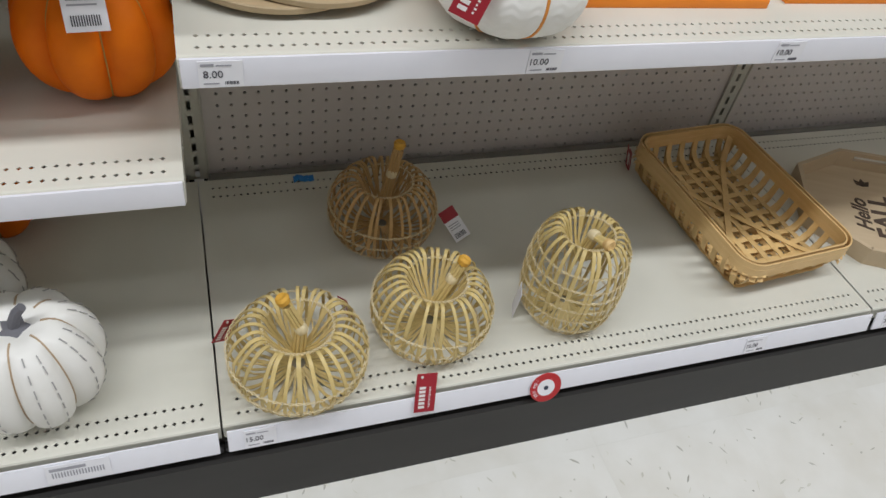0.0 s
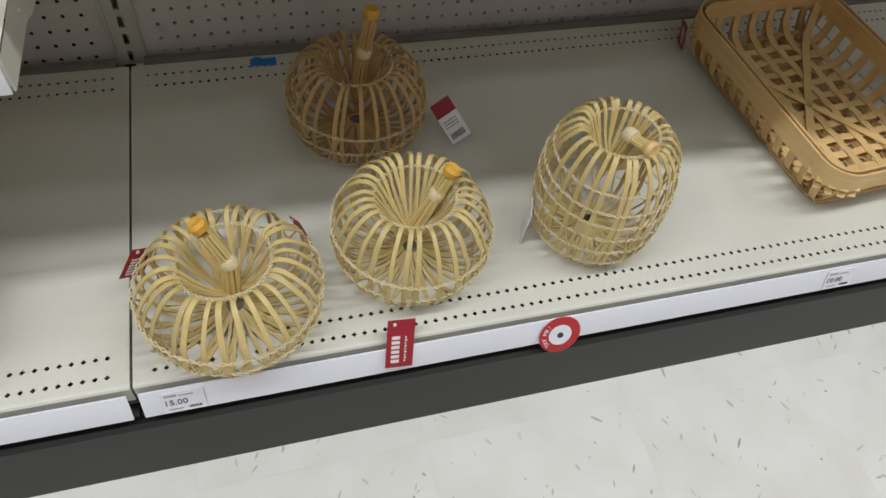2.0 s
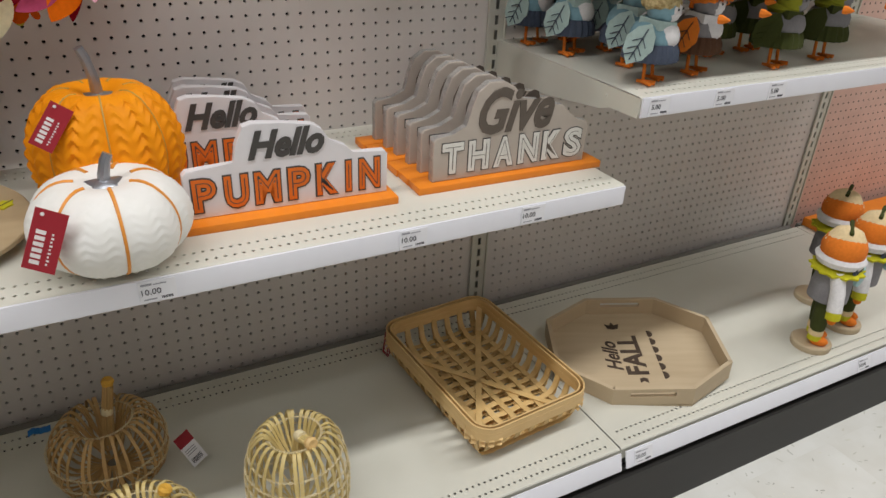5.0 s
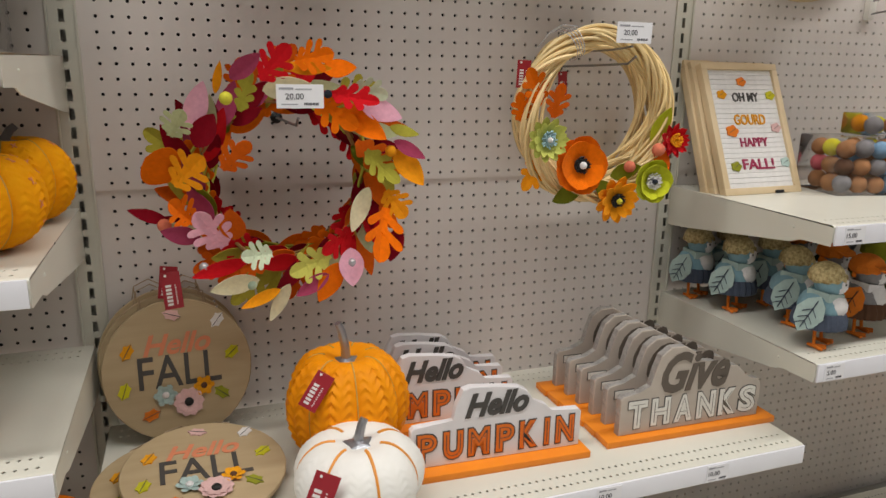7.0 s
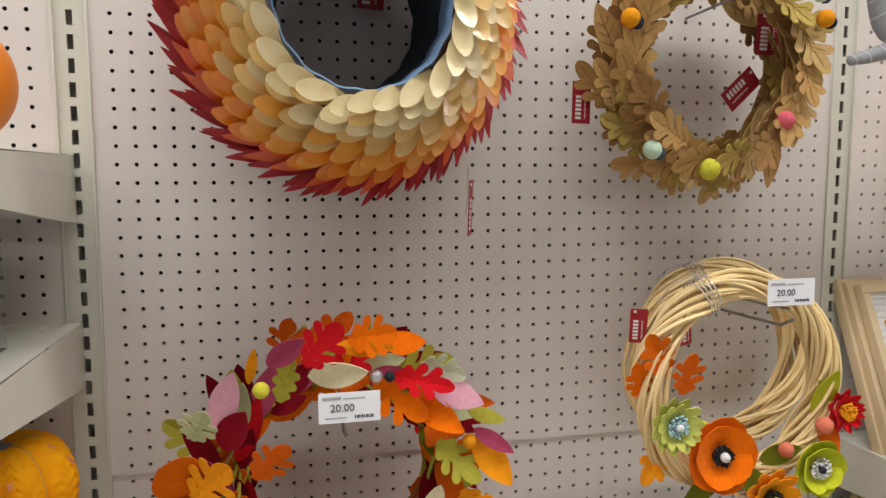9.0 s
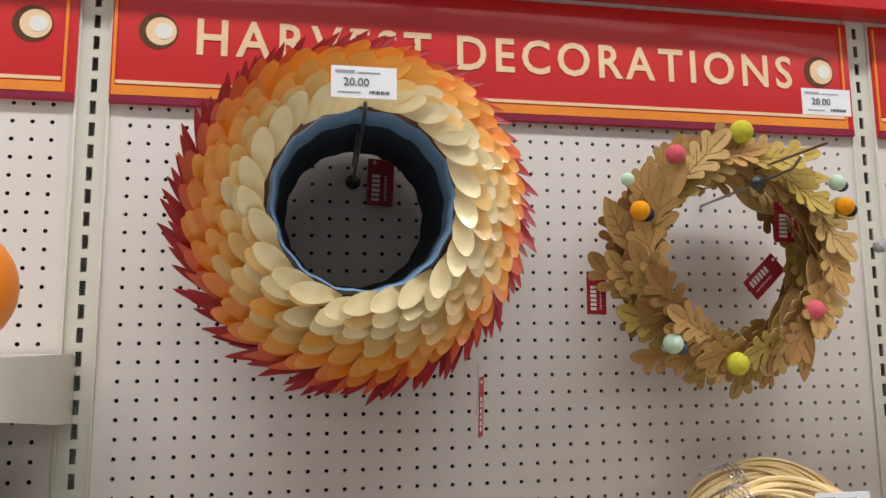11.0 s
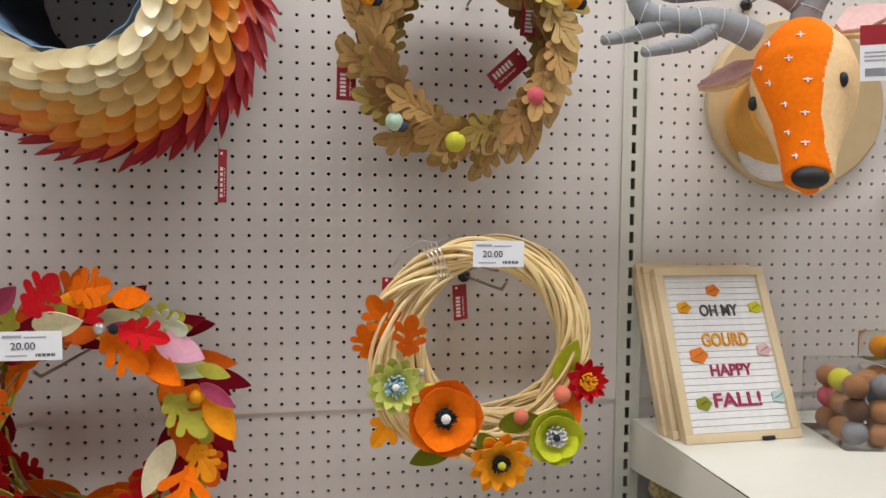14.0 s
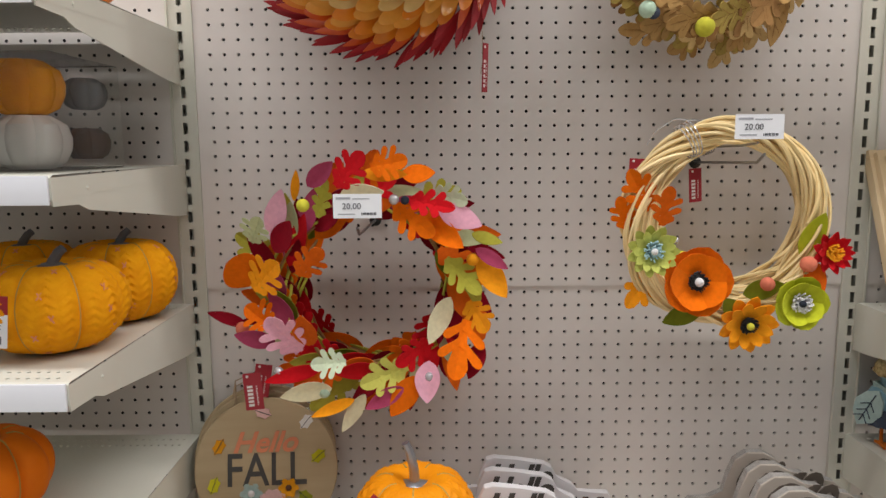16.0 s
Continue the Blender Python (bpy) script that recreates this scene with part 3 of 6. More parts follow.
def peg_hook(x, z, reach, price, dx=0.0, dz=0.012, knob=0.0):
    """A double-wire display hook with a price plate on its end."""
    h = thing("display_hook", "zinc double-wire pegboard hook with a white price plate", "hook", group="display hooks")
    bm = bmesh.new()
    tube(bm, [(x, 0.0, z), (x, -reach * .7, z + 0.004), (x, -reach * .92, z + 0.006), (x, -reach, z + 0.018)], 0.0022, 7)
    part("prong", bm, "steel", h)
    bm = bmesh.new()
    tube(bm, [(x, 0.0, z + 0.026), (x + dx * .6, -reach * .8, z + 0.03), (x + dx, -reach - 0.008, z + 0.034)], 0.0019, 7)
    part("wire", bm, "steel", h)
    part("cap", lathe(bmesh.new(), [(0.001, 0), (0.010, 0.001), (0.011, 0.006), (0.004, 0.012), (0.0, 0.012)], 14, m=pose(x, -0.0005 - knob * reach, z + .006 * knob, 90)), "hookblack", h, "black round hook cap")
    price_label(h, x + dx, z + 0.03 + dz, -reach - 0.010, price, w=0.068, name="price_plate", h=0.034)
    return h


# ---- bamboo pumpkins on the base deck ----


def bamboo_pumpkin(label, R, H, m, wood="bamboo", ribs=30, tall=False, stem=((0, 0, 0.0), (0.0, 0.0, 0.1)), stem_end="amberstem", seed=1):
    rn = random.Random(seed)
    g = thing("bamboo_pumpkin", label, "decorative pumpkin", m, "bamboo pumpkins")
    if tall:
        prof = [(.10, .10), (.40, .02), (.72, .02), (.92, .12), (1.0, .32), (1.0, .52), (.95, .73), (.84, .89), (.66, .985), (.53, .975), (.44, .91), (.30, .78), (.13, .68), (.06, .66)]
    else:
        prof = [(.10, .16), (.35, .05), (.64, .008), (.86, .09), (.98, .30), (1.0, .47), (.95, .68), (.84, .86), (.68, .975), (.56, .985), (.47, .92), (.36, .74), (.20, .54), (.07, .44)]
    # the rib's line, smoothed
    fine = []
    for i in range(len(prof) - 1):
        p0, p1, p2, p3 = (prof[max(min(i + d, len(prof) - 1), 0)] for d in (-1, 0, 1, 2))
        for s in (0, .5):
            fine.append(tuple(0.5 * (2 * b + (c - a) * s + (2 * a - 5 * b + 4 * c - d) * s * s + (-a + 3 * b - 3 * c + d) * s ** 3) for a, b, c, d in zip(p0, p1, p2, p3)))
    fine.append(prof[-1])
    protos = []
    for v in range(3):
        bm = bmesh.new()
        wob = rn.uniform(-.05, .05)
        ribbon(bm, [(r * R * (1 + rn.uniform(-.02, .02)), wob * R * math.sin(3 * z), z * H) for r, z in fine], (0, 1, 0), lambda u, v=v: (0.0050 + 0.0007 * v) * (1 - .5 * max(0, (u - .72) / .28) - .4 * max(0, (.35 - u) / .35)), 0.0016)
        protos.append(bm)
    obs = []
    for i in range(ribs):
        mm = pose(0, 0, 0, 0, 0, 360 * i / ribs + rn.uniform(-3.2, 3.2))
        if i < 3:
            obs.append(part("rib", protos[i], wood, g, m=mm))
        else:
            again("rib", obs[rn.randrange(3)], g, mm)
    # thinner strips slant across the lower half and hold the ribs
    low = [(r, z) for r, z in fine if z < .62 and fine.index((r, z)) < len(fine) * .55]
    for v in (-1, 1):
        first_strip = None
        for i in range(ribs // 2):
            mm = pose(0, 0, 0, 0, 0, 720 * i / ribs + rn.uniform(-5, 5))
            if first_strip is None:
                pts = [Vector((r * R * 1.008, 0, z * H)) for r, z in low]
                pts = [Matrix.Rotation(v * .62 * k / len(pts), 3, "Z") @ p for k, p in enumerate(pts)]
                first_strip = part("strip", ribbon(bmesh.new(), pts, lambda k: Vector((-pts[k].y, pts[k].x, 0)), 0.0026, 0.0011), wood, g, m=mm)
            else:
                again("strip", first_strip, g, mm)
    rings = [(1.004, .34), (1.008, .58), (.50, .955), (.86, .11)] if not tall else [(.955, .16), (1.0, .29), (1.008, .42), (1.006, .56), (.975, .68), (.90, .82), (.50, .965), (.80, .05)]
    for r, z in rings:
        bm = bmesh.new()
        tw = ribs
        for ph in (0, math.pi):
            pts = []
            for j in range(ribs * 4):
                a = 2 * math.pi * j / (ribs * 4)
                o = 0.0018 * math.sin(a * tw + ph)
                pts.append(((r * R + o) * math.cos(a), (r * R + o) * math.sin(a), z * H + 0.0012 * math.cos(a * tw + ph) + 0.003 * math.sin(a + z * 9)))
            tube(bm, pts, 0.0008, 4, closed=True)
        part("binding", bm, "twine", g, "pale twisted binding cord")
    # the stem: a bundle of strips tied with cord
    pts = [Vector(p) for p in stem]
    s = part("stem", tube(bmesh.new(), pts[:-1] + [pts[-2].lerp(pts[-1], .8)], 0.0052, 8), wood, g, "bundled bamboo stem")
    for j in range(9):
        a = 2 * math.pi * j / 9
        o = Vector((math.cos(a), math.sin(a), 0)) * 0.0064
        cut = 1 - rn.uniform(0, .18)
        ends = pts[:-1] + [pts[-2].lerp(pts[-1], cut)]
        part("strip", tube(bmesh.new(), [p + o * (1.3 if k == 0 else rn.uniform(.9, 1.25)) for k, p in enumerate(ends)], rn.uniform(.0022, .0030), 5), wood, s)
    d = (pts[-1] - pts[-2]).normalized()
    q = d.to_track_quat("Z", "Y").to_matrix().to_4x4()
    part("stem_tip", lathe(bmesh.new(), [(0.0, -0.004), (0.0092, -0.004), (0.0112, 0.004), (0.0086, 0.009), (0.0, 0.007)], 10, m=Matrix.Translation(pts[-1]) @ q), stem_end, s, "raw yellow cut end")
    mid = pts[-2]
    part("stem_cord", lathe(bmesh.new(), [(0.0088, -0.007), (0.0102, -0.004), (0.0102, 0.005), (0.0088, 0.008)], 12, m=Matrix.Translation(mid) @ q), "twine", s, "pale cord round the stem")
    return g


M["amberstem"] = mat("cut_bamboo_end", (0.80, 0.44, 0.06), 0.6, scale=200, bump=0.5)
bamboo_pumpkin("round openwork pumpkin of split bamboo, stem leaning", 0.104, 0.114, pose(0.122, -0.508, DECK, 0, 0, 0), stem=((0, 0, 0.045), (0.004, 0.002, 0.10), (-0.018, 0.016, 0.150)), seed=3)
bamboo_pumpkin("round openwork bamboo pumpkin beside a red tag", 0.099, 0.126, pose(0.346, -0.464, DECK, 0, 0, 0), stem=((0, 0, 0.05), (0.028, 0.006, 0.110), (0.044, 0.010, 0.142)), seed=5)
bamboo_pumpkin("browner openwork bamboo pumpkin with an upright stem", 0.099, 0.130, pose(0.320, -0.222, DECK, 0, 0, 0), wood="bamboo_d", stem=((0, 0, 0.07), (0.010, 0, 0.14), (0.020, 0.004, 0.196)), seed=8)
bamboo_pumpkin("tall openwork bamboo pumpkin with a bent stem", 0.086, 0.190, pose(0.598, -0.462, DECK, 0, 0, 0), ribs=29, tall=True, stem=((0, 0, 0.125), (0.006, -0.006, 0.182), (0.014, -0.036, 0.190)), stem_end="chip", seed=12)

red_tag("hang_tag", pose(0.305, -0.592, DECK + 0.004, -28, 8, 0), 0.034, 0.066, "red card hang tag over the deck rail")
red_tag("hang_tag", pose(0.020, -0.452, DECK + 0.052, 6, 38, 40), 0.034, 0.042, "red card hang tag beside a bamboo pumpkin")
red_tag("hang_tag", pose(0.212, -0.425, DECK + 0.034, 10, -25, -64), 0.026, 0.040, "red card hang tag half hidden by a bamboo pumpkin")
tagged(part("hang_tag", boxes((-0.0006, 0.0006, -0.016, 0.016, -0.03, 0.03)), "paper", None, "", pose(0.503, -0.462, DECK + 0.036, 0, 4, -22), smooth=False), "white card tag hanging at a tall bamboo pumpkin", "hang tag", "white hang tags")
red_tag("hang_tag", pose(0.927, -0.092, DECK + 0.014, -66, 55, -10), 0.03, 0.06, "red card hang tag lying by the basket")
t = thing("hang_tag", "red and white hang tag fallen behind a bamboo pumpkin", "hang tag", pose(0.456, -0.270, DECK + 0.030, -58, -34, 6), "red hang tags")
barcode_tag("card", None, 0.032, 0.042, t)
M["talker"] = mat("sticker_red", (0.52, 0.025, 0.03), 0.4)
bm = bmesh.new()
lathe(bm, [(0.0275, 0), (0.0285, 0.0006), (0.0275, 0.0012)], 36)
lathe(bm, [(0.0158, 0.0012), (0.0158, 0.0018)], 28, mi=1)
lathe(bm, [(0.0042, 0.0018), (0.0042, 0.0024)], 16, mi=2)
for i, ch in enumerate("TRY ME!"):
    if ch != " ":
        a = radians(220 - i * 14)
        write(bm, ch, pose(0, 0, 0.0015) @ pose(0.0218 * math.cos(a), 0.0218 * math.sin(a), 0, 0, 0, math.degrees(a) - 90) @ pose(0, 0, 0, -90), height=0.0056, depth=0.0004, mi=1)
tagged(part("shelf_talker", bm, ["talker", "paper", "navy"], None, "", pose(0.514, FRONT - 0.019, DECK - 0.026, 68, 0, 0), smooth=False), "round red shelf sticker with a white bullseye", "sticker")
bm = bmesh.new()
for i in range(4):
    ribbon(bm, [(0.18 + .010 * i, -0.058 + .003 * math.sin(i), DECK + 0.0045 + .0025 * math.sin(2.1 * i)), (0.190 + .010 * i, -0.056 + .003 * math.sin(i + 1), DECK + 0.0045 + .0025 * math.sin(2.1 * i + 2.1))], (0, .9, .3), 0.014, 0.0005)
tagged(part("plastic_scrap", bm, "bluescrap", None), "crumpled blue plastic scrap at the deck's rear", "litter")

# ---- woven tobacco baskets ----


def rounded_rect(a, b, r, n=6):
    out = []
    for cx, cy, s in ((a - r, b - r, 0), (-a + r, b - r, 90), (-a + r, -b + r, 180), (a - r, -b + r, 270)):
        for k in range(n + 1):
            t = radians(s + 90 * k / n)
            out.append((cx + r * math.cos(t), cy + r * math.sin(t)))
    return out


def basket(m, label):
    g = thing("woven_basket", label, "basket", m, "stacked woven baskets")
    A, B, Hh = 0.135, 0.198, 0.072

    def slat(length_half, offset, along, up, wav):
        pts, wide = [], (0, 1, 0) if along == "x" else (1, 0, 0)
        for s, z in [(-1.0, Hh - .004), (-.975, Hh * .6), (-.935, Hh * .28), (-.86, .008)] + [(-.76 + .095 * k, .003 + wav * (0.0016 if k % 2 else -0.0006)) for k in range(17)] + [(.86, .008), (.935, Hh * .28), (.975, Hh * .6), (1.0, Hh - .004)]:
            u = s * length_half
            pts.append((u, offset, z + up) if along == "x" else (offset, u, z + up))
        return ribbon(bmesh.new(), pts, wide, 0.0128, 0.0012)
    for k in range(12):
        off = -B * .86 + k * (2 * B * .86 / 11)
        part("slat", slat(A - 0.004, off, "x", 0.0, 1 if k % 2 else -1), "chip", g)
    for k in range(7):
        off = -A * .80 + k * (2 * A * .80 / 6)
        part("slat", slat(B - 0.004, off, "y", 0.0012, -1 if k % 2 else 1), "chip", g)
    for sx in (1, -1):
        pts = [(sx * A * (-.90 + 1.8 * s), B * (-.90 + 1.8 * s), 0.0065 + 0.05 * max(0, abs(2 * s - 1) - .82) / .18) for s in (k / 12 for k in range(13))]
        part("brace", ribbon(bmesh.new(), pts, (B, -sx * A, 0), 0.013, 0.0014), "chip", g, "diagonal cross strip")
    for off, z0, z1, nm in ((0.003, Hh - 0.014, Hh + 0.006, "rim"), (-0.006, Hh - 0.012, Hh + 0.005, "rim")):
        ol = rounded_rect(A + off, B + off, 0.040 + off)
        bm = bmesh.new()
        ribbon(bm, [(x, y, (z0 + z1) / 2) for x, y in ol], (0, 0, 1), z1 - z0, 0.0032, closed=True)
        part(nm, bm, "rim", g, "bent wooden rim" if nm == "rim" else "thin wooden side band")
    ol = rounded_rect(A + 0.0055, B + 0.0055, 0.045, 8)
    for i in range(0, len(ol), 2):
        x, y = ol[i]
        q = Vector((x, y, 0)).normalized() * 0.001
        bm = bmesh.new()
        ribbon(bm, [(x + q.x, y + q.y, Hh - 0.024), (x - q.x * 6, y - q.y * 6, Hh - 0.018), (x - q.x * 7, y - q.y * 7, Hh - 0.008)], (-y, x, 0), 0.011, 0.001)
        part("lacing", bm, "chip", g, "chip lacing under the rim")
    return g


basket(pose(1.052, -0.303, DECK + 0.002, 0, 0, 4.5), "woven chip-wood basket under another, on the deck")
basket(pose(1.052, -0.302, DECK + 0.016, 0.6, 0, 4.5), "woven chip-wood basket with crossed strips, stacked on top")

# ---- octagonal tray ----
tray = thing("wooden_tray", "octagonal plywood tray with burnt lettering, tilted on deck", "tray", pose(1.443, -0.362, DECK + 0.006, 3, -3, -27))
TA, TB, TC, TH = 0.198, 0.168, 0.088, 0.050
octo = [(TC, -TB), (TA, -TB + 0.085), (TA, TB - 0.085), (TC, TB), (-TC, TB), (-TA, TB - 0.085), (-TA, -TB + 0.085), (-TC, -TB)]
part("base", slab(bmesh.new(), octo, 0.0, 0.006, plane="xy"), "ply", tray, smooth=False)
for i in range(8):
    p, q = Vector((*octo[i], 0)), Vector((*octo[(i + 1) % 8], 0))
    d = (q - p).normalized()
    n = Vector((-d.y, d.x, 0))
    L = (q - p).length
    mm = Matrix((( d.x, n.x, 0, p.x), (d.y, n.y, 0, p.y), (0, 0, 1, 0), (0, 0, 0, 1)))
    bm = bmesh.new()
    if i in (3, 7):
        for s in ((0, L * .22, 0, .009, .004, TH), (L * .78, L, 0, .009, .004, TH), (L * .22, L * .78, 0, .009, .004, TH * .56), (L * .22, L * .78, 0, .009, TH * .80, TH)):
            box(bm, *s)
    else:
        box(bm, 0, L, 0, .009, .004, TH)
    side = part("side", bm, "ply", tray, "plywood side with a slot handle" if i in (3, 7) else "", mm, smooth=False)
flat = pose(0, 0, 0.0068, 0, 0, 90) @ pose(0, 0, 0, -90)
for text, x, y, w, h, shear, fat in (("Hello", -0.052, -0.004, 0.105, 0.036, 0.35, 0.0022), ("FALL", -0.004, -0.002, 0.140, 0.050, 0.0, 0.0034)):
    part("lettering", write(bmesh.new(), text, pose(x, y, 0) @ flat, width=w, height=h, shear=shear, depth=0.0006, fat=fat), "burn", tray, "dark burnt lettering", smooth=False)
for k in range(6):
    bm = bmesh.new()
    c = Vector((0.052, -0.075 + k * 0.030, 0.0068))
    slab(bm, [(c.x + 0.013 * math.sin(a), c.y + 0.0125 * math.cos(a)) for a in (math.pi * j / 8 for j in range(9))], 0.0064, 0.0070, plane="xy")
    part("scallop", bm, "burn", tray, "dark burnt half disc", smooth=False)
for x, y, turn, ln, wd in ((-.028, .094, 50, .028, .008), (-.028, .094, 90, .028, .008), (-.028, .094, 130, .028, .008), (.004, -.082, 240, .02, .006), (.004, -.082, 295, .02, .006)):
    part("leaf_mark", slab(bmesh.new(), [(0, 0), (.4 * ln, -wd), (ln, 0), (.4 * ln, wd)], 0, 0.0006, plane="xy"), "burn", tray, "dark burnt leaf", pose(x, y, 0.0064, 0, 0, turn), smooth=False)

# ---- moulded and cloth pumpkins ----


def pumpkin(label, m, R, H, skin, lobes=8, seam="ochreline", stem="stem", stem_h=0.04, seam_w=0.0016, bend=0.01, knit=0.0, dashes=False, squash=0.16, group="pumpkins", crosses=False, dark=None):
    g = thing("pumpkin", label, "pumpkin", m, group)
    N, K = 72 if not knit else 238, 26 if not knit else 84
    bm = bmesh.new()
    rows = []
    for i in range(K + 1):
        t = i / K
        a = -math.pi / 2 + math.pi * t
        rr = math.cos(a) ** 0.72 if 0 < t < 1 else 0.02
        zz = 0.5 + 0.5 * math.sin(a)
        dip = 0.13 * math.exp(-((rr / .34) ** 2)) * (1 if t > .5 else -.6)
        row = []
        for j in range(N):
            th = 2 * math.pi * j / N
            c = abs(math.sin(lobes * th / 2))
            s = 1 - squash * (1 - c ** 0.55) * min(1, rr * 1.3)
            k = 0
            if knit and .12 < t < .9:
                u = (lobes * th / (2 * math.pi)) % 1.0
                k = knit * max(0, math.sin(math.pi * u)) ** 0.5 * (abs(math.sin(3 * math.pi * u)) * (0.5 + 0.5 * math.sin(2 * math.pi * (t * 17 + 1.8 * abs(((3 * u) % 1.0) - .5)))))
            r = R * rr * s + k
            row.append(bm.verts.new((r * math.cos(th), r * math.sin(th), H * (zz - dip * (1 if t > .5 else 0) + (0.05 if t < .5 else 0) * math.exp(-((rr / .3) ** 2))))))
        rows.append(row)
    grid_faces(bm, rows, False, True)
    body = part("body", bm, skin, g)
    for j in range(lobes):
        th = 2 * math.pi * j / lobes
        bm = bmesh.new()
        pts = []
        for i in range(2, 25):
            t = i / 26
            a = -math.pi / 2 + math.pi * t
            rr = math.cos(a) ** 0.72
            zz = 0.5 + 0.5 * math.sin(a)
            dip = 0.13 * math.exp(-((rr / .34) ** 2)) * (1 if t > .5 else 0)
            r = R * rr * (1 - squash * min(1, rr * 1.3)) + 0.0004
            pts.append((r * math.cos(th), r * math.sin(th), H * (zz - dip)))
        tube(bm, pts, seam_w, 5)
        part("seam", bm, seam, body, "thin painted seam line")
    bm = bmesh.new()
    z0 = H * 0.86
    tube(bm, [(0, 0, z0), (bend * .2, 0, z0 + stem_h * .5), (bend, 0, z0 + stem_h), (bend * 1.8, 0, z0 + stem_h * 1.25)], R * .082, 9, r2=R * .062)
    lathe(bm, [(R * .03, .012), (R * .16, .009), (R * .26, .001), (R * .30, -.004)], 10, m=Matrix.Translation((0, 0, z0)), shape=lambda a: 1 + .3 * math.cos(5 * a))
    part("stem", bm, stem, g, "curved grey stem")
    if dashes or crosses:
        bm = bmesh.new()
        rn = random.Random(int(R * 1e4))
        for j in range(lobes):
            for off in ((-.16, .16) if dashes else (0.0,)):
                for i in range(5, 22, 2 if dashes else 4):
                    t = (i + rn.uniform(-.4, .4)) / 26
                    th = 2 * math.pi * (j + .5 + off + (rn.uniform(-.2, .2) if crosses else 0)) / lobes
                    a = -math.pi / 2 + math.pi * t
                    rr = math.cos(a) ** 0.72
                    c = abs(math.sin(lobes * th / 2))
                    r = R * rr * (1 - squash * (1 - c ** 0.55) * min(1, rr * 1.3)) + 0.0016
                    p = Vector((r * math.cos(th), r * math.sin(th), H * (0.5 + 0.5 * math.sin(a))))
                    up = Vector((-math.sin(a) * math.cos(th) * R, -math.sin(a) * math.sin(th) * R, math.cos(a) * H * .5)).normalized()
                    side = Vector((-math.sin(th), math.cos(th), 0))
                    if dashes:
                        ribbon(bm, [p - up * .006, p + up * .006], side, .0016, .0008)
                    else:
                        for d1, d2 in ((up + side * .6, side - up * .6), (up - side * .6, side + up * .6)):
                            ribbon(bm, [p - d1 * .005, p + d1 * .005], d2, .0018, .0008)
        part("stitching", bm, "dash" if dashes else "salmon", body, "grey dashed stitches" if dashes else "small salmon cross stitches")
    return g


p = pumpkin("white ribbed pumpkin with orange seams and grey stem", pose(0.394, -0.402, SHELF_B, 0, 0, 18), 0.101, 0.124, "wpump", 7, "orangeline", bend=0.006, stem_h=0.034, seam_w=0.0030, squash=0.10, knit=0.0014)
red_tag("tag", pose(-0.098, -0.060, 0.086, -12, 20, -38), 0.036, 0.075, parent=p)
p = pumpkin("mustard-orange cable-knit pumpkin with pewter stem", pose(0.412, -0.235, SHELF_B, 0, 0, 12), 0.104, 0.198, "opump", 7, "ochreline", bend=-0.008, stem_h=0.06, knit=0.0054, squash=0.10)
red_tag("tag", pose(-0.080, -0.064, 0.163, -22, 32, -30), 0.03, 0.062, parent=p)

# ---- round hanging plaques ----


def flower(bm, c, r, n, mi, mi_c, m, layers=1, rc=0.3):
    for l in range(layers):
        for j in range(n):
            a = 360 * (j + .5 * l) / n
            mm = m @ pose(*c) @ pose(0, -0.001 - 0.0012 * l, 0, 0, a, 0)
            k = r * (1 - .22 * l)
            vs = [bm.verts.new(mm @ Vector((k * u, -0.002 * b, k * v))) for u, v, b in ((.1, -.06, 0), (.5, -.26, 1), (.85, -.24, 2), (1, 0, 2), (.85, .24, 2), (.5, .26, 1), (.1, .06, 0))]
            bm.faces.new(vs).material_index = mi
    ball(bm, m @ (Vector(c) + Vector((0, -0.004, 0))), r * rc, 10, mi=mi_c, sq=(1, .6, 1))


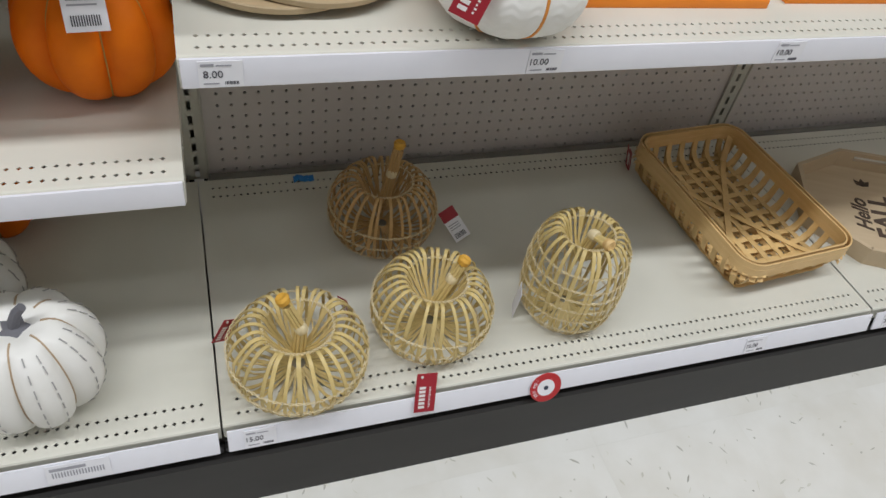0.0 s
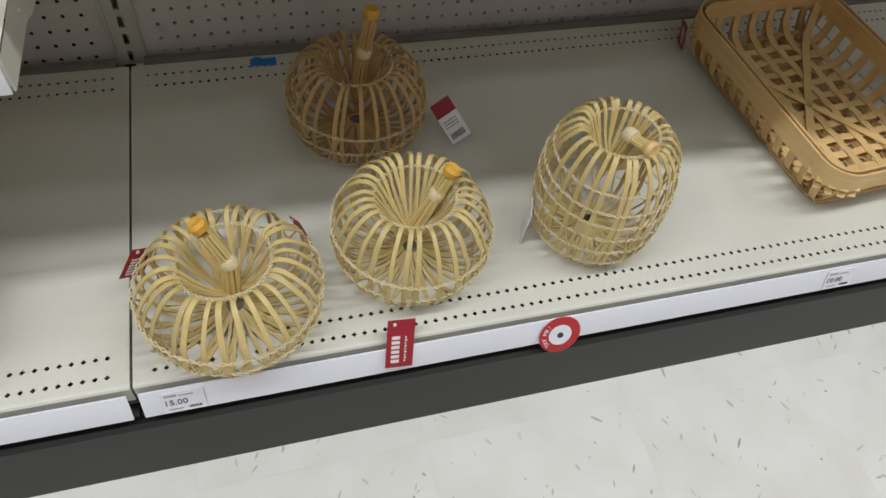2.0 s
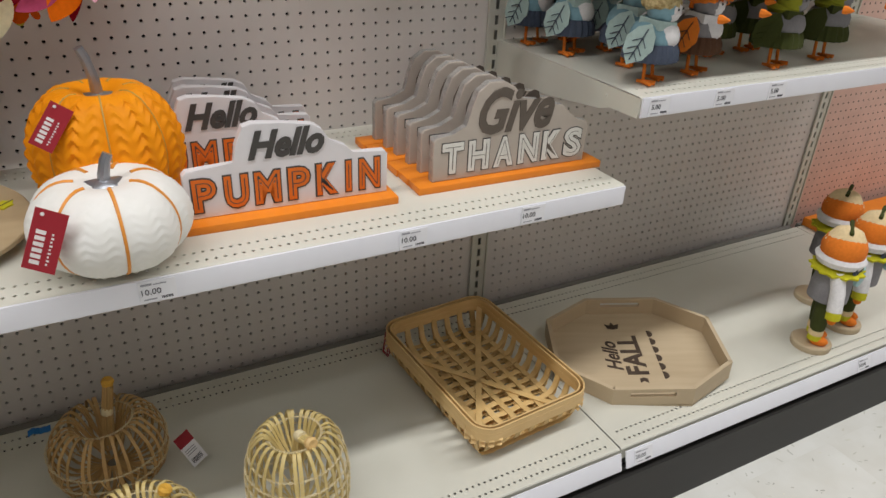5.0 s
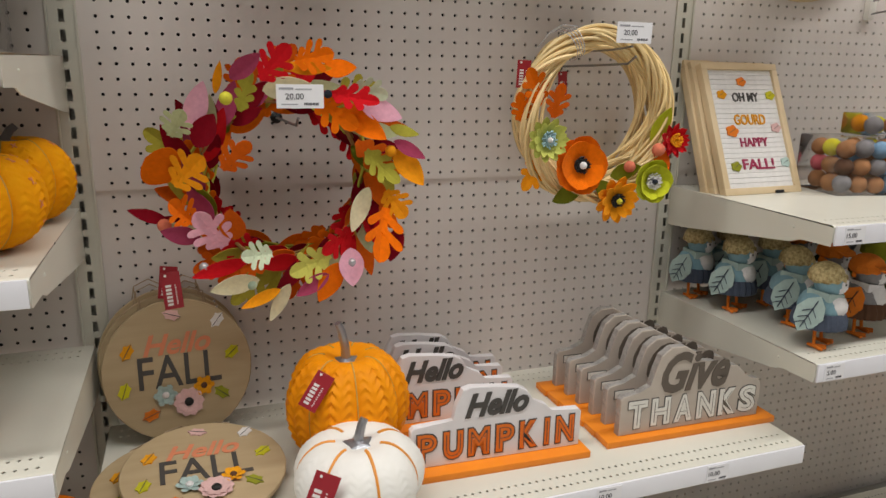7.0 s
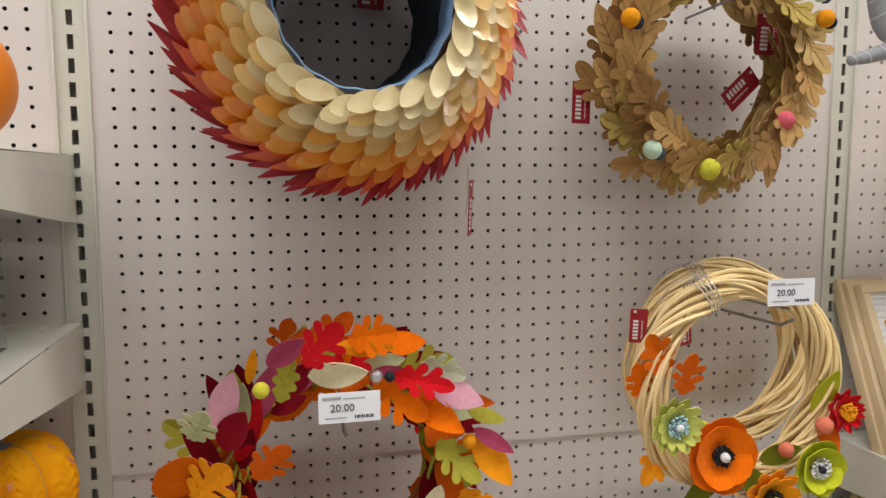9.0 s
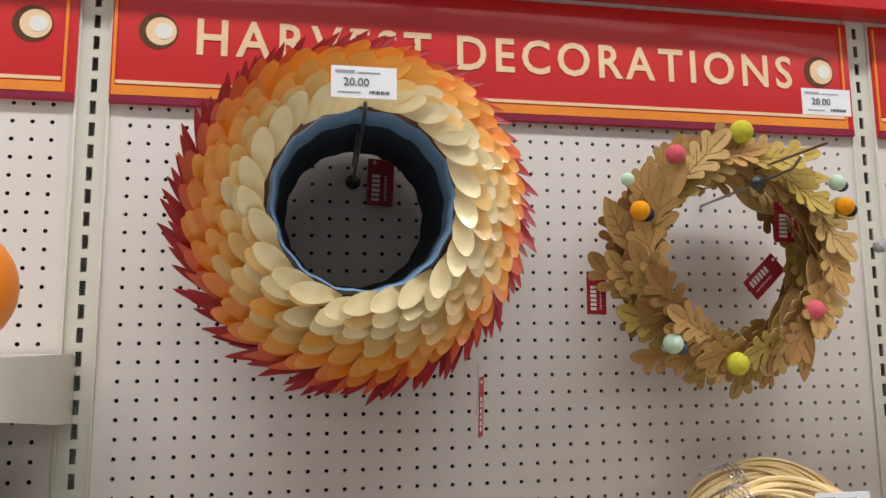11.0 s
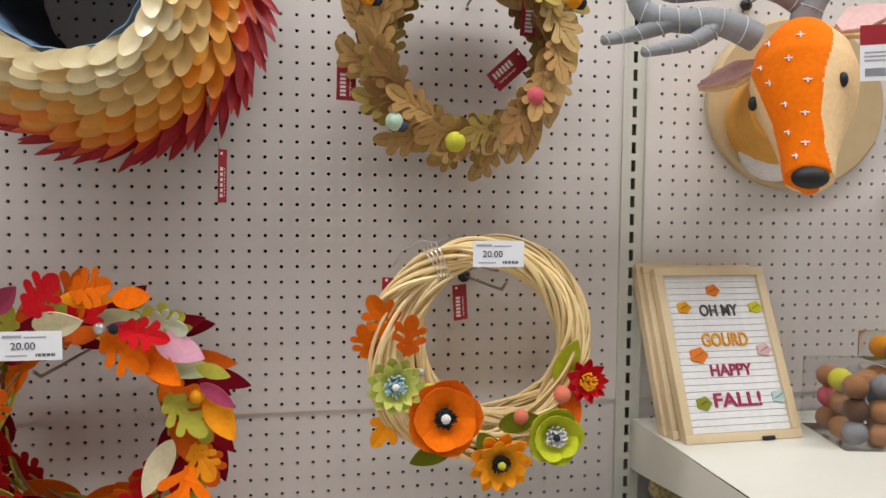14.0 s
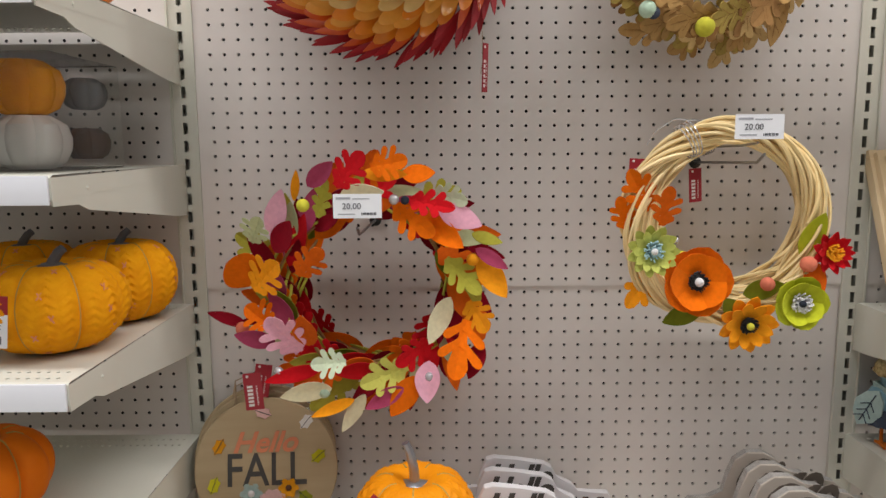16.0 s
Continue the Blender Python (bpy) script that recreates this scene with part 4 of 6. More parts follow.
def plaque(m, label, tag=False):
    g = thing("round_plaque", label, "wall plaque", m, "round harvest plaques")
    R = 0.127
    bm = bmesh.new()
    lathe(bm, [(0.0, 0), (R - .0015, 0), (R, 0.0015), (R, 0.0075), (R - .0015, 0.009), (0.0, 0.009)], 64, m=pose(0, 0, 0, 90))
    part("disc", bm, "plaque", g)
    bm = bmesh.new()
    write(bm, "Hello", pose(0.0, -0.0098, 0.048), width=0.116, height=0.038, shear=0.35, depth=0.0008, fat=0.0024)
    part("lettering", bm, "salmon", g, "salmon script lettering", smooth=False)
    bm = bmesh.new()
    write(bm, "FALL", pose(0.002, -0.0098, 0.0), width=0.140, height=0.058, depth=0.0008, fat=0.0008)
    part("lettering", bm, "char", g, "charcoal capital lettering", smooth=False)
    for x, z, rot, mk in ((-.005, .100, -20, "pinkf"), (.072, .082, 50, "tagwhite"), (-.083, .042, 60, "amber"), (-.092, -.026, 70, "limef"), (.093, .020, 40, "limef"), (.070, -.052, -40, "greenf"), (-.052, -.075, 20, "orangef")):
        bm = bmesh.new()
        outl = [(0.014 * math.cos(a) * (1 + .18 * math.cos(6 * a)), 0.0095 * math.sin(a) * (1 + .18 * math.cos(6 * a))) for a in (2 * math.pi * j / 18 for j in range(18))]
        slab(bm, outl, -0.0022, 0.0)
        tube(bm, [(-0.014, -0.0026, 0), (0.016, -0.0026, 0)], 0.0006, 4, mi=1)
        part("leaf_sticker", bm, [mk, "char"], g, m=pose(x, -0.009, z, 0, -rot, 0), smooth=False)
    for c, r, n, a, b in (((.012, -.0095, -.060), .027, 10, "pinkf", "blackf"), ((-.026, -.0095, -.042), .021, 6, "leafc", "whitef"), ((.040, -.0095, -.034), .019, 6, "amber", "brownf")):
        bm = bmesh.new()
        flower(bm, (0, 0, 0), r, n, 0, 1, Matrix.Identity(4), 2)
        part("felt_flower", bm, [a, b], g, "small layered felt flower", m=pose(*c), smooth=False)
    bm = bmesh.new()
    for dx in (0.0, 0.006):
        tube(bm, [(-0.06 + dx, 0.004, 0.108), (-0.055, 0.004, 0.135), (-0.03, 0.003, 0.146), (0.0, 0.003, 0.128), (0.03, 0.004, 0.146), (0.052, 0.004, 0.136), (0.058 - dx, 0.004, 0.108)], 0.0011, 5)
    part("hanger", bm, "ply_edge", g, "jute hanging cord")
    if tag:
        red_tag("tag", pose(-0.006, -0.012, 0.158, 0, 8, 0), 0.03, 0.058, parent=g)
    return g


plaque(pose(0.128, -0.028, SHELF_B + 0.138, -7, 0, 8), "round wood plaque at the back of a leaning stack")
plaque(pose(0.131, -0.048, SHELF_B + 0.133, -9, 0, 6), "round wood plaque in the middle of a leaning stack")
plaque(pose(0.138, -0.074, SHELF_B + 0.128, -12, 0, 4), "round wood greeting plaque leaning on the pegboard", tag=True)
plaque(pose(0.130, -0.270, SHELF_B + 0.014, -87, 0, 10), "round wood greeting plaque lying under another")
plaque(pose(0.172, -0.272, SHELF_B + 0.028, -84, 2, 3), "round wood greeting plaque lying flat on the shelf")

# ---- block signs ----


M["orange_l"] = mat("orange_letters", (0.80, 0.17, 0.01), 0.5)


def hello_sign(m, label):
    g = thing("tabletop_sign", label, "sign", m, "hello signs")
    part("base", boxes((-0.166, 0.166, -0.034, 0.03, 0, 0.0125), bevel=0.0015), "orange_b", g, "orange wooden base")
    o = [(-.156, .0125), (.156, .0125), (.157, .078), (.152, .084), (.098, .086), (.088, .100), (.060, .112), (.050, .132), (.036, .140), (-.010, .146), (-.052, .150), (-.066, .146), (-.078, .118), (-.082, .092), (-.150, .088), (-.156, .082)]
    b = part("panel", slab(bmesh.new(), o, -0.007, 0.007, 0, 1, bevel=0.002), ["acryl", "acryl"], g, "thick milky acrylic panel", smooth=False)
    bm = bmesh.new()
    write(bm, "Hello", pose(-0.004, -0.0078, 0.116), width=0.116, height=0.044, shear=0.35, depth=0.0014, fat=0.004)
    part("lettering", bm, "char", b, "charcoal script lettering", smooth=False)
    for i, ch in enumerate("PUMPKIN"):
        bm = bmesh.new()
        for mi, (fat, dep) in enumerate(((0.0085, 0.0012), (0.0048, 0.0024), (-0.0035, 0.0030))):
            vs, fs, w0, h0 = words(ch, 0.1, dep, fat)
            vv, _, w1, h1 = words(ch, 0.1, 0.0012, 0.0085)
            write(bm, ch, pose((-.128, -.082, -.036, .012, .056, .091, .126)[i], -0.0074, 0.049), width=(.038, .038, .042, .038, .038, .012, .038)[i] * w0 / w1, height=0.056 * h0 / h1, depth=dep, fat=fat, mi=mi)
        part("letter", bm, ["char", "orange_l", "char"], b, smooth=False)
    return g


hello_sign(pose(0.650, -0.345, SHELF_B, 0, 0, -2), "white acrylic greeting sign on an orange base, in front")
hello_sign(pose(0.590, -0.188, SHELF_B, 0, 0, -2), "white acrylic greeting sign on an orange base, partly hidden")
hello_sign(pose(0.594, -0.130, SHELF_B, 0, 0, -2), "white acrylic greeting sign on an orange base, behind others")
hello_sign(pose(0.600, -0.082, SHELF_B, 0, 0, -2), "white acrylic greeting sign on an orange base, at the rear")


def thanks_sign(m, label):
    g = thing("tabletop_sign", label, "sign", m, "thanks signs")
    part("base", boxes((-0.186, 0.186, -0.024, 0.022, 0, 0.0125), bevel=0.0015), "orange_b", g, "orange wooden base")
    o = [(-.155, .0125), (.155, .0125), (.157, .082), (.150, .090), (.128, .093), (.116, .105), (.095, .124), (.060, .128), (.044, .138), (.010, .142), (-.006, .164), (-.028, .176), (-.056, .176), (-.076, .162), (-.086, .136), (-.094, .104), (-.120, .092), (-.150, .090), (-.155, .084)]
    b = part("panel", slab(bmesh.new(), o, -0.008, 0.008, 0, 1, bevel=0.002), ["taupe", "glit"], g, "taupe panel with silver glitter edge", smooth=False)
    bm = bmesh.new()
    write(bm, "Give", pose(0.002, -0.0088, 0.126), width=0.150, height=0.080, shear=0.35, depth=0.0016, fat=0.003)
    part("lettering", bm, "taupe_ink", b, "dark taupe script lettering", smooth=False)
    for i, ch in enumerate("THANKS"):
        bm = bmesh.new()
        for mi, (fat, dep) in enumerate(((0.0085, 0.0012), (0.0060, 0.0028), (-0.0038, 0.0034))):
            vs, fs, w0, h0 = words(ch, 0.1, dep, fat)
            vv, _, w1, h1 = words(ch, 0.1, 0.0012, 0.0085)
            write(bm, ch, pose((-.119, -.069, -.019, .031, .080, .126)[i], -0.0084, 0.052), width=0.043 * w0 / w1, height=0.058 * h0 / h1, depth=dep, fat=fat, mi=mi)
        part("letter", bm, ["char", "offw", "taupe_ink"], b, smooth=False)
    return g


first = thanks_sign(pose(1.045, -0.352, SHELF_B, 0, 0, -1.5), "taupe glitter-edged thanks sign, front of its row")
for k in range(5):
    tagged(copy_thing(first, pose(1.045 - 0.002 * k, -0.306 + 0.045 * k, SHELF_B, 0, 0, -1.5 + (k % 2))), "taupe glitter-edged thanks sign standing in a row")

# ---- leaves and wreaths ----
FELT = {}
for nm, col in dict(red=(0.58, 0.008, 0.014), maroon=(0.24, 0.004, 0.014), orange=(0.90, 0.17, 0.004), amber=(0.92, 0.33, 0.012), pink=(0.84, 0.42, 0.53), plum=(0.42, 0.06, 0.13), sage=(0.56, 0.60, 0.34), cream=(0.82, 0.75, 0.50), olive=(0.48, 0.44, 0.06), mint=(0.68, 0.76, 0.54), tan=(0.50, 0.295, 0.11), brown=(0.36, 0.19, 0.07), khaki=(0.60, 0.40, 0.17), lime=(0.54, 0.57, 0.03), green=(0.19, 0.22, 0.015), rust=(0.76, 0.13, 0.008)).items():
    M["felt_" + nm] = felt("felt_" + nm, col)
_leaves = {}


def lobed_mesh(shape, col, L, wd, curl, thick, fold, vein):
    """A felt oak leaf along x: a slim blade with rounded finger lobes and a broad tip."""
    bm = bmesh.new()

    def lift(x, y):
        t = x / L
        return Vector((x, y, curl * (t * t - 0.2 * t) + abs(y) * fold))

    def finger(p, q, w0, w1, dz, mi=0):
        p, q = Vector(p), Vector(q)
        d = (q - p).normalized()
        s = Vector((-d.y, d.x))
        n = (q - p).length
        rows = []
        for u, k in ((0, w0), (.3, w0 * .92), (.55, (w0 + w1) * .48), (.78, w1), (.90, w1 * .82), (.97, w1 * .48), (1.0, w1 * .12)):
            c = p + d * (n * u)
            rows.append([lift(c.x + s.x * k * v, c.y + s.y * k * v) for v in (-1, 0, 1)])
        top = [[bm.verts.new(v + Vector((0, 0, thick / 2 + dz))) for v in r] for r in rows]
        bot = [[bm.verts.new(v - Vector((0, 0, thick / 2 - dz))) for v in r] for r in rows]
        grid_faces(bm, top, mi=mi)
        grid_faces(bm, bot, mi=mi)
        for i in range(len(rows) - 1):
            for e in (0, 2):
                bm.faces.new((top[i][e], top[i + 1][e], bot[i + 1][e], bot[i][e])).material_index = mi
        for i in (0, -1):
            for j in (0, 1):
                bm.faces.new((top[i][j], top[i][j + 1], bot[i][j + 1], bot[i][j])).material_index = mi
    h = wd / 2
    finger((0, 0), (L, 0), h * .22, h * .48, 0.0)
    lobes = ((.06, .26, .66), (.26, .48, 1.0), (.48, .72, .94)) if shape == "oak" else ((.10, .38, .95), (.36, .70, 1.0))
    for k, (t0, t1, reach) in enumerate(lobes):
        for s in (-1, 1):
            j = 0.02 * s
            finger((L * (t0 + j), 0), (L * (t1 + j), s * h * reach), L * .068, L * .080, 0.00012 * (k + 1))
    if vein:
        ribs = [((.08, 0), (.9, 0))] + [((t0 + .02 * s, 0), (t1 - .04, s * .6 * r)) for t0, t1, r in lobes for s in (-1, 1)]
        for (a, b), (c, d) in ribs:
            tube(bm, [lift(L * (a + (c - a) * u), h * (b + (d - b) * u)) + Vector((0, 0, thick / 2 + .0006)) for u in (0, .5, 1)], 0.0004, 4, mi=1)
    bmesh.ops.recalc_face_normals(bm, faces=bm.faces)
    me = bpy.data.meshes.new("leaf")
    bm.to_mesh(me)
    bm.free()
    me.materials.append(M[col])
    if vein:
        me.materials.append(M[vein])
    return me


def leaf_mesh(shape, col, L, wd, curl=0.012, thick=0.0013, fold=0.15, n=18, vein=None):
    """A felt leaf along x, facing z, with its own thickness, fold and curl."""
    key = (shape, col, L, wd, curl, fold)
    if key in _leaves:
        return _leaves[key]
    if shape in ("oak", "maple"):
        _leaves[key] = lobed_mesh(shape, col, L, wd, curl, thick, fold, vein)
        return _leaves[key]

    def half(t):
        env = math.sin(math.pi * min(1, t ** 0.85)) ** 0.75 if 0 < t < 1 else 0.0
        if shape == "petal":
            return math.sin(math.pi * t ** 1.4) ** 0.6 if 0 < t < 1 else 0.0
        if shape == "paper":
            return math.sin(math.pi * (0.05 + .93 * t) ** 1.45) ** 0.62
        return env
    bm = bmesh.new()
    top, bot = [], []
    for i in range(n + 1):
        t = i / n
        w = max(half(t), 0.03) * wd / 2
        z = curl * (t * t - 0.2 * t)
        ta, ba = [], []
        for s in (-1, -.5, 0, .5, 1):
            p = Vector((t * L, s * w, z + abs(s) * w * fold))
            ta.append(bm.verts.new(p + Vector((0, 0, thick / 2))))
            ba.append(bm.verts.new(p - Vector((0, 0, thick / 2))))
        top.append(ta)
        bot.append(ba)
    grid_faces(bm, top)
    grid_faces(bm, bot)
    for e in (0, 4):
        for i in range(n):
            bm.faces.new((top[i][e], top[i + 1][e], bot[i + 1][e], bot[i][e]))
    for i in (0, n):
        for j in range(4):
            bm.faces.new((top[i][j], top[i][j + 1], bot[i][j + 1], bot[i][j]))
    if vein:
        pts = [(t * L, 0, curl * (t * t - 0.2 * t) + thick) for t in (k / 6 for k in range(1, 6))]
        tube(bm, pts, 0.0005, 4, mi=1)
        for k in (1.6, 2.6, 3.6):
            for s in (-1, 1):
                t0, t1 = k / 6, (k + .8) / 6
                w = half(t1) * wd / 2 * .7
                tube(bm, [(t0 * L, 0, curl * (t0 * t0 - .2 * t0) + thick), (t1 * L, s * w, curl * (t1 * t1 - .2 * t1) + thick + w * fold)], 0.0004, 4, mi=1)
    bmesh.ops.recalc_face_normals(bm, faces=bm.faces)
    me = bpy.data.meshes.new("leaf")
    bm.to_mesh(me)
    bm.free()
    for p in me.polygons:
        p.use_smooth = True
    me.set_sharp_from_angle(angle=radians(50))
    me.materials.append(M[col])
    if vein:
        me.materials.append(M[vein])
    _leaves[key] = me
    return me


def aim(p, d, n):
    """A pose at p with x along d and z near n."""
    d = Vector(d).normalized()
    n = Vector(n)
    n = (n - d * n.dot(d)).normalized()
    s = n.cross(d)
    return Matrix(((d.x, s.x, n.x, p[0]), (d.y, s.y, n.y, p[1]), (d.z, s.z, n.z, p[2]), (0, 0, 0, 1)))


def set_leaf(parent, me, a, R, y, turn, tilt, name="leaf", lean=0.25):
    """A leaf on a ring: angle a, ring radius R, depth y, turned outwards from the clockwise tangent, tilted to the front."""
    out = Vector((math.cos(a), 0, math.sin(a)))
    tan = Vector((math.sin(a), 0, -math.cos(a)))
    d = tan * math.cos(turn) + out * math.sin(turn) + Vector((0, -1, 0)) * tilt
    ob = new(name, me)
    ob.parent, ob.matrix_basis = parent, aim((R * math.cos(a), y, R * math.sin(a)), d, Vector((0, -1, 0)) + out * lean)
    return ob


def ring_of_twigs(bm, R, r, strands, twig, seed, turns=3, mi=0, wob=0.15, n=90, sq=1.0):
    rn = random.Random(seed)
    for s in range(strands):
        ph, rr, k = rn.uniform(0, 6.28), r * rn.uniform(.55, 1.05), rn.choice((turns, turns + 1, turns - 1))
        pts = []
        w1, w2 = rn.uniform(0, 6.28), rn.uniform(0, 6.28)
        for j in range(n):
            a = 2 * math.pi * j / n
            q = rr * (1 + wob * math.sin(2 * a + w1))
            rad = R + q * math.cos(k * a + ph) + 0.15 * r * math.sin(a + w2)
            pts.append((rad * math.cos(a), sq * q * math.sin(k * a + ph), rad * math.sin(a)))
        tube(bm, pts, twig * rn.uniform(.8, 1.15), 6, closed=True, mi=mi)
    return bm


def bead(parent, a, R, y, r, col, name="berry", cap=None):
    bm = bmesh.new()
    ball(bm, (0, 0, 0), r, 14)
    if cap:
        ball(bm, (r * .8, r * .2, -r * .35), r * .75, 12, mi=1)
    return part(name, bm, [col] + ([cap] if cap else []), parent, m=pose(R * math.cos(a), y, R * math.sin(a)))


for nm, col in dict(b_white=(0.75, 0.75, 0.74), b_yel=(0.62, 0.58, 0.06), b_or=(0.88, 0.34, 0.015), b_pink=(0.72, 0.13, 0.17), b_mint=(0.52, 0.68, 0.52), b_coral=(0.72, 0.20, 0.12), b_dark=(0.03, 0.035, 0.05)).items():
    M[nm] = felt(nm, col)

# felt leaf wreaths, one hung behind another


def leaf_ring(m, label, seed, front):
    rn = random.Random(seed)
    g = thing("leaf_wreath", label, "wreath", m, "hanging wreaths")
    for k in range(9):
        part("twig", ring_of_twigs(bmesh.new(), 0.143, 0.016, 1, 0.0026, seed * 10 + k), "felt_olive" if k % 2 else "felt_brown", g, "bent twig")
    palette = ["red", "orange", "maroon", "rust", "maroon", "olive", "sage", "maroon", "orange", "red", "rust", "olive", "maroon", "orange", "olive", "plum", "red", "rust", "maroon", "orange"]
    n = 64 if front else 46
    for i in range(n):
        a = -2 * math.pi * (i + rn.uniform(-.3, .3)) / n
        c = palette[(i * 5 + rn.randrange(3)) % len(palette)]
        shp = "oak" if c in ("orange", "olive", "red", "rust") and rn.random() < .55 else "lens"
        me = leaf_mesh(shp, "felt_" + c, rn.choice((0.070, 0.082, 0.092)), 0.054 if shp == "oak" else 0.032, 0.012, vein=None)
        lay = i % 4
        R = (0.126, 0.144, 0.154, 0.138)[lay] + rn.uniform(-.008, .008)
        set_leaf(g, me, a, R, (0.002, -0.008, 0.012, -0.014)[lay] + rn.uniform(-.006, .006), radians((4, 26, 40, 14)[lay] + rn.uniform(-22, 22)), rn.uniform(-.05, .20))
    return g


leaf_ring(pose(0.345, -0.058, 1.238, 0, 70, 0), "red and orange felt leaf wreath hung behind another", 23, False)
lw = leaf_ring(pose(0.335, -0.135, 1.243), "felt autumn leaf wreath in red, orange, pink and sage", 21, True)
rn = random.Random(22)
for i in range(30):
    a = radians(360 * (i + rn.uniform(-.3, .3)) / 30)
    c = ("olive", "maroon", "green", "rust", "maroon")[i % 5]
    set_leaf(lw, leaf_mesh("lens", "felt_" + c, 0.060, 0.024, 0.010), a, 0.127 + rn.uniform(-.005, .005), (0.030, 0.015, -0.008)[i % 3] + rn.uniform(-.010, .010), radians(rn.uniform(-16, 14)), rn.uniform(0, .35))
# the large leaves on top, quarter by quarter: start and tip (cm from the centre), width, colour, form
QUARTERS = [
    [((-15.0, 9.0), (-12.4, 16.6), 4.2, "pink", "lens"), ((-10.9, 14.6), (-10.0, 19.8), 1.6, "amber", "lens"), ((-8.6, 16.9), (-3.7, 21.2), 3.4, "plum", "lens"), ((-4.2, 16.9), (0.7, 22.1), 4.6, "red", "oak"), ((-7.4, 11.9), (-5.1, 18.3), 2.4, "olive", "oak"), ((-3.7, 15.1), (4.2, 16.6), 4.4, "cream", "lens"), ((-0.2, 18.9), (7.1, 18.3), 2.8, "amber", "lens"), ((1.3, 19.8), (7.5, 20.9), 4.4, "orange", "oak")],
    [((5.9, 18.6), (11.4, 18.6), 3.6, "orange", "lens"), ((10.6, 15.7), (16.6, 14.6), 4.0, "mint", "oak"), ((7.1, 14.8), (14.9, 13.1), 3.4, "red", "oak"), ((11.7, 13.4), (18.4, 10.5), 4.4, "pink", "lens"), ((4.8, 14.0), (11.4, 9.0), 5.0, "orange", "oak"), ((9.4, 11.9), (16.1, 7.0), 4.4, "orange", "lens"), ((16.9, 9.3), (21.6, 7.6), 2.4, "olive", "lens"), ((17.5, 7.0), (22.7, 4.1), 2.6, "plum", "lens"), ((18.1, 5.3), (22.7, -1.1), 4.6, "amber", "lens"), ((12.9, 5.3), (18.1, -0.5), 4.2, "olive", "oak")],
    [((13.5, -1.1), (9.7, -8.4), 4.2, "cream", "lens"), ((16.4, -1.7), (19.8, -6.3), 4.8, "amber", "oak"), ((16.1, -4.6), (13.5, -13.9), 6.0, "orange", "maple"), ((18.4, -8.1), (16.6, -13.9), 3.6, "maroon", "lens"), ((10.6, -8.6), (4.2, -11.5), 4.4, "red", "oak"), ((10.0, -11.5), (10.0, -18.2), 5.0, "pink", "lens"), ((8.2, -13.9), (3.6, -20.0), 5.0, "orange", "lens"), ((5.9, -15.6), (-0.5, -18.2), 3.4, "plum", "lens"), ((6.5, -12.7), (-1.6, -15.0), 4.6, "limey", "oak")],
    [((-0.5, -17.3), (-4.5, -23.1), 3.0, "cream", "lens"), ((-2.2, -17.9), (-9.2, -20.2), 2.4, "amber", "lens"), ((-3.4, -11.5), (-9.2, -11.3), 4.0, "mint", "oak"), ((-5.7, -15.6), (-13.8, -16.2), 4.0, "cream", "lens"), ((-7.4, -12.7), (-16.7, -14.2), 3.0, "red", "lens"), ((-10.9, -9.8), (-15.5, -2.6), 5.4, "pink", "oak"), ((-19.0, -5.2), (-24.8, -2.6), 2.4, "maroon", "lens"), ((-14.4, -8.1), (-20.5, -5.7), 3.6, "plum", "lens"), ((-15.5, -5.7), (-19.6, -1.7), 4.8, "orange", "oak")],
    [((-16.7, 1.5), (-21.6, 5.3), 6.0, "orange", "petal"), ((-17.9, 0.6), (-12.9, 5.3), 5.6, "amber", "oak"), ((-9.2, -8.6), (-9.7, -2.3), 4.8, "rust", "lens"), ((-10.6, 3.0), (-6.3, 7.6), 4.4, "rust", "oak"), ((-14.4, 6.4), (-10.9, 11.7), 4.6, "maroon", "lens"), ((-17.9, 8.2), (-15.5, 12.8), 4.0, "sage", "oak")],
]
M["felt_limey"] = felt("felt_pale_yellow_green", (0.60, 0.56, 0.12))
for q, quarter in enumerate(QUARTERS):
    for k, ((x0, z0), (x1, z1), wd, c, shp) in enumerate(quarter):
        L = math.hypot(x1 - x0, z1 - z0) / 100
        ob = new("leaf", leaf_mesh(shp, "felt_" + c, round(L, 3), wd / 100 * (1.22 if shp != "lens" else .86), 0.012, fold=(.10, .22, .32)[k % 3]))
        ob.parent, ob.matrix_basis = lw, aim((x0 / 100, -0.036 - 0.006 * (k % 4), z0 / 100), (x1 - x0, -100 * L * (.10 + .12 * (k % 3)), z1 - z0), (0.36 * math.sin(3 * k + q), -1, 0.10 + 0.36 * math.cos(2 * k + q)))
for a, R, r, col in ((124, .168, .0105, "b_yel"), (196, .205, .011, "b_coral"), (222, .192, .008, "bead"), (247, .178, .0095, "b_mint"), (306, .172, .008, "bead"), (72, .155, .0085, "bead"), (17, .178, .010, "b_or"), (66, .16, .007, "b_dark")):
    bead(lw, radians(a), R, -0.05, r, col)
red_tag("tag", pose(-0.195, -0.012, -0.175, 0, -4, 6), 0.03, 0.064, parent=lw)

# willow wreaths with felt flowers


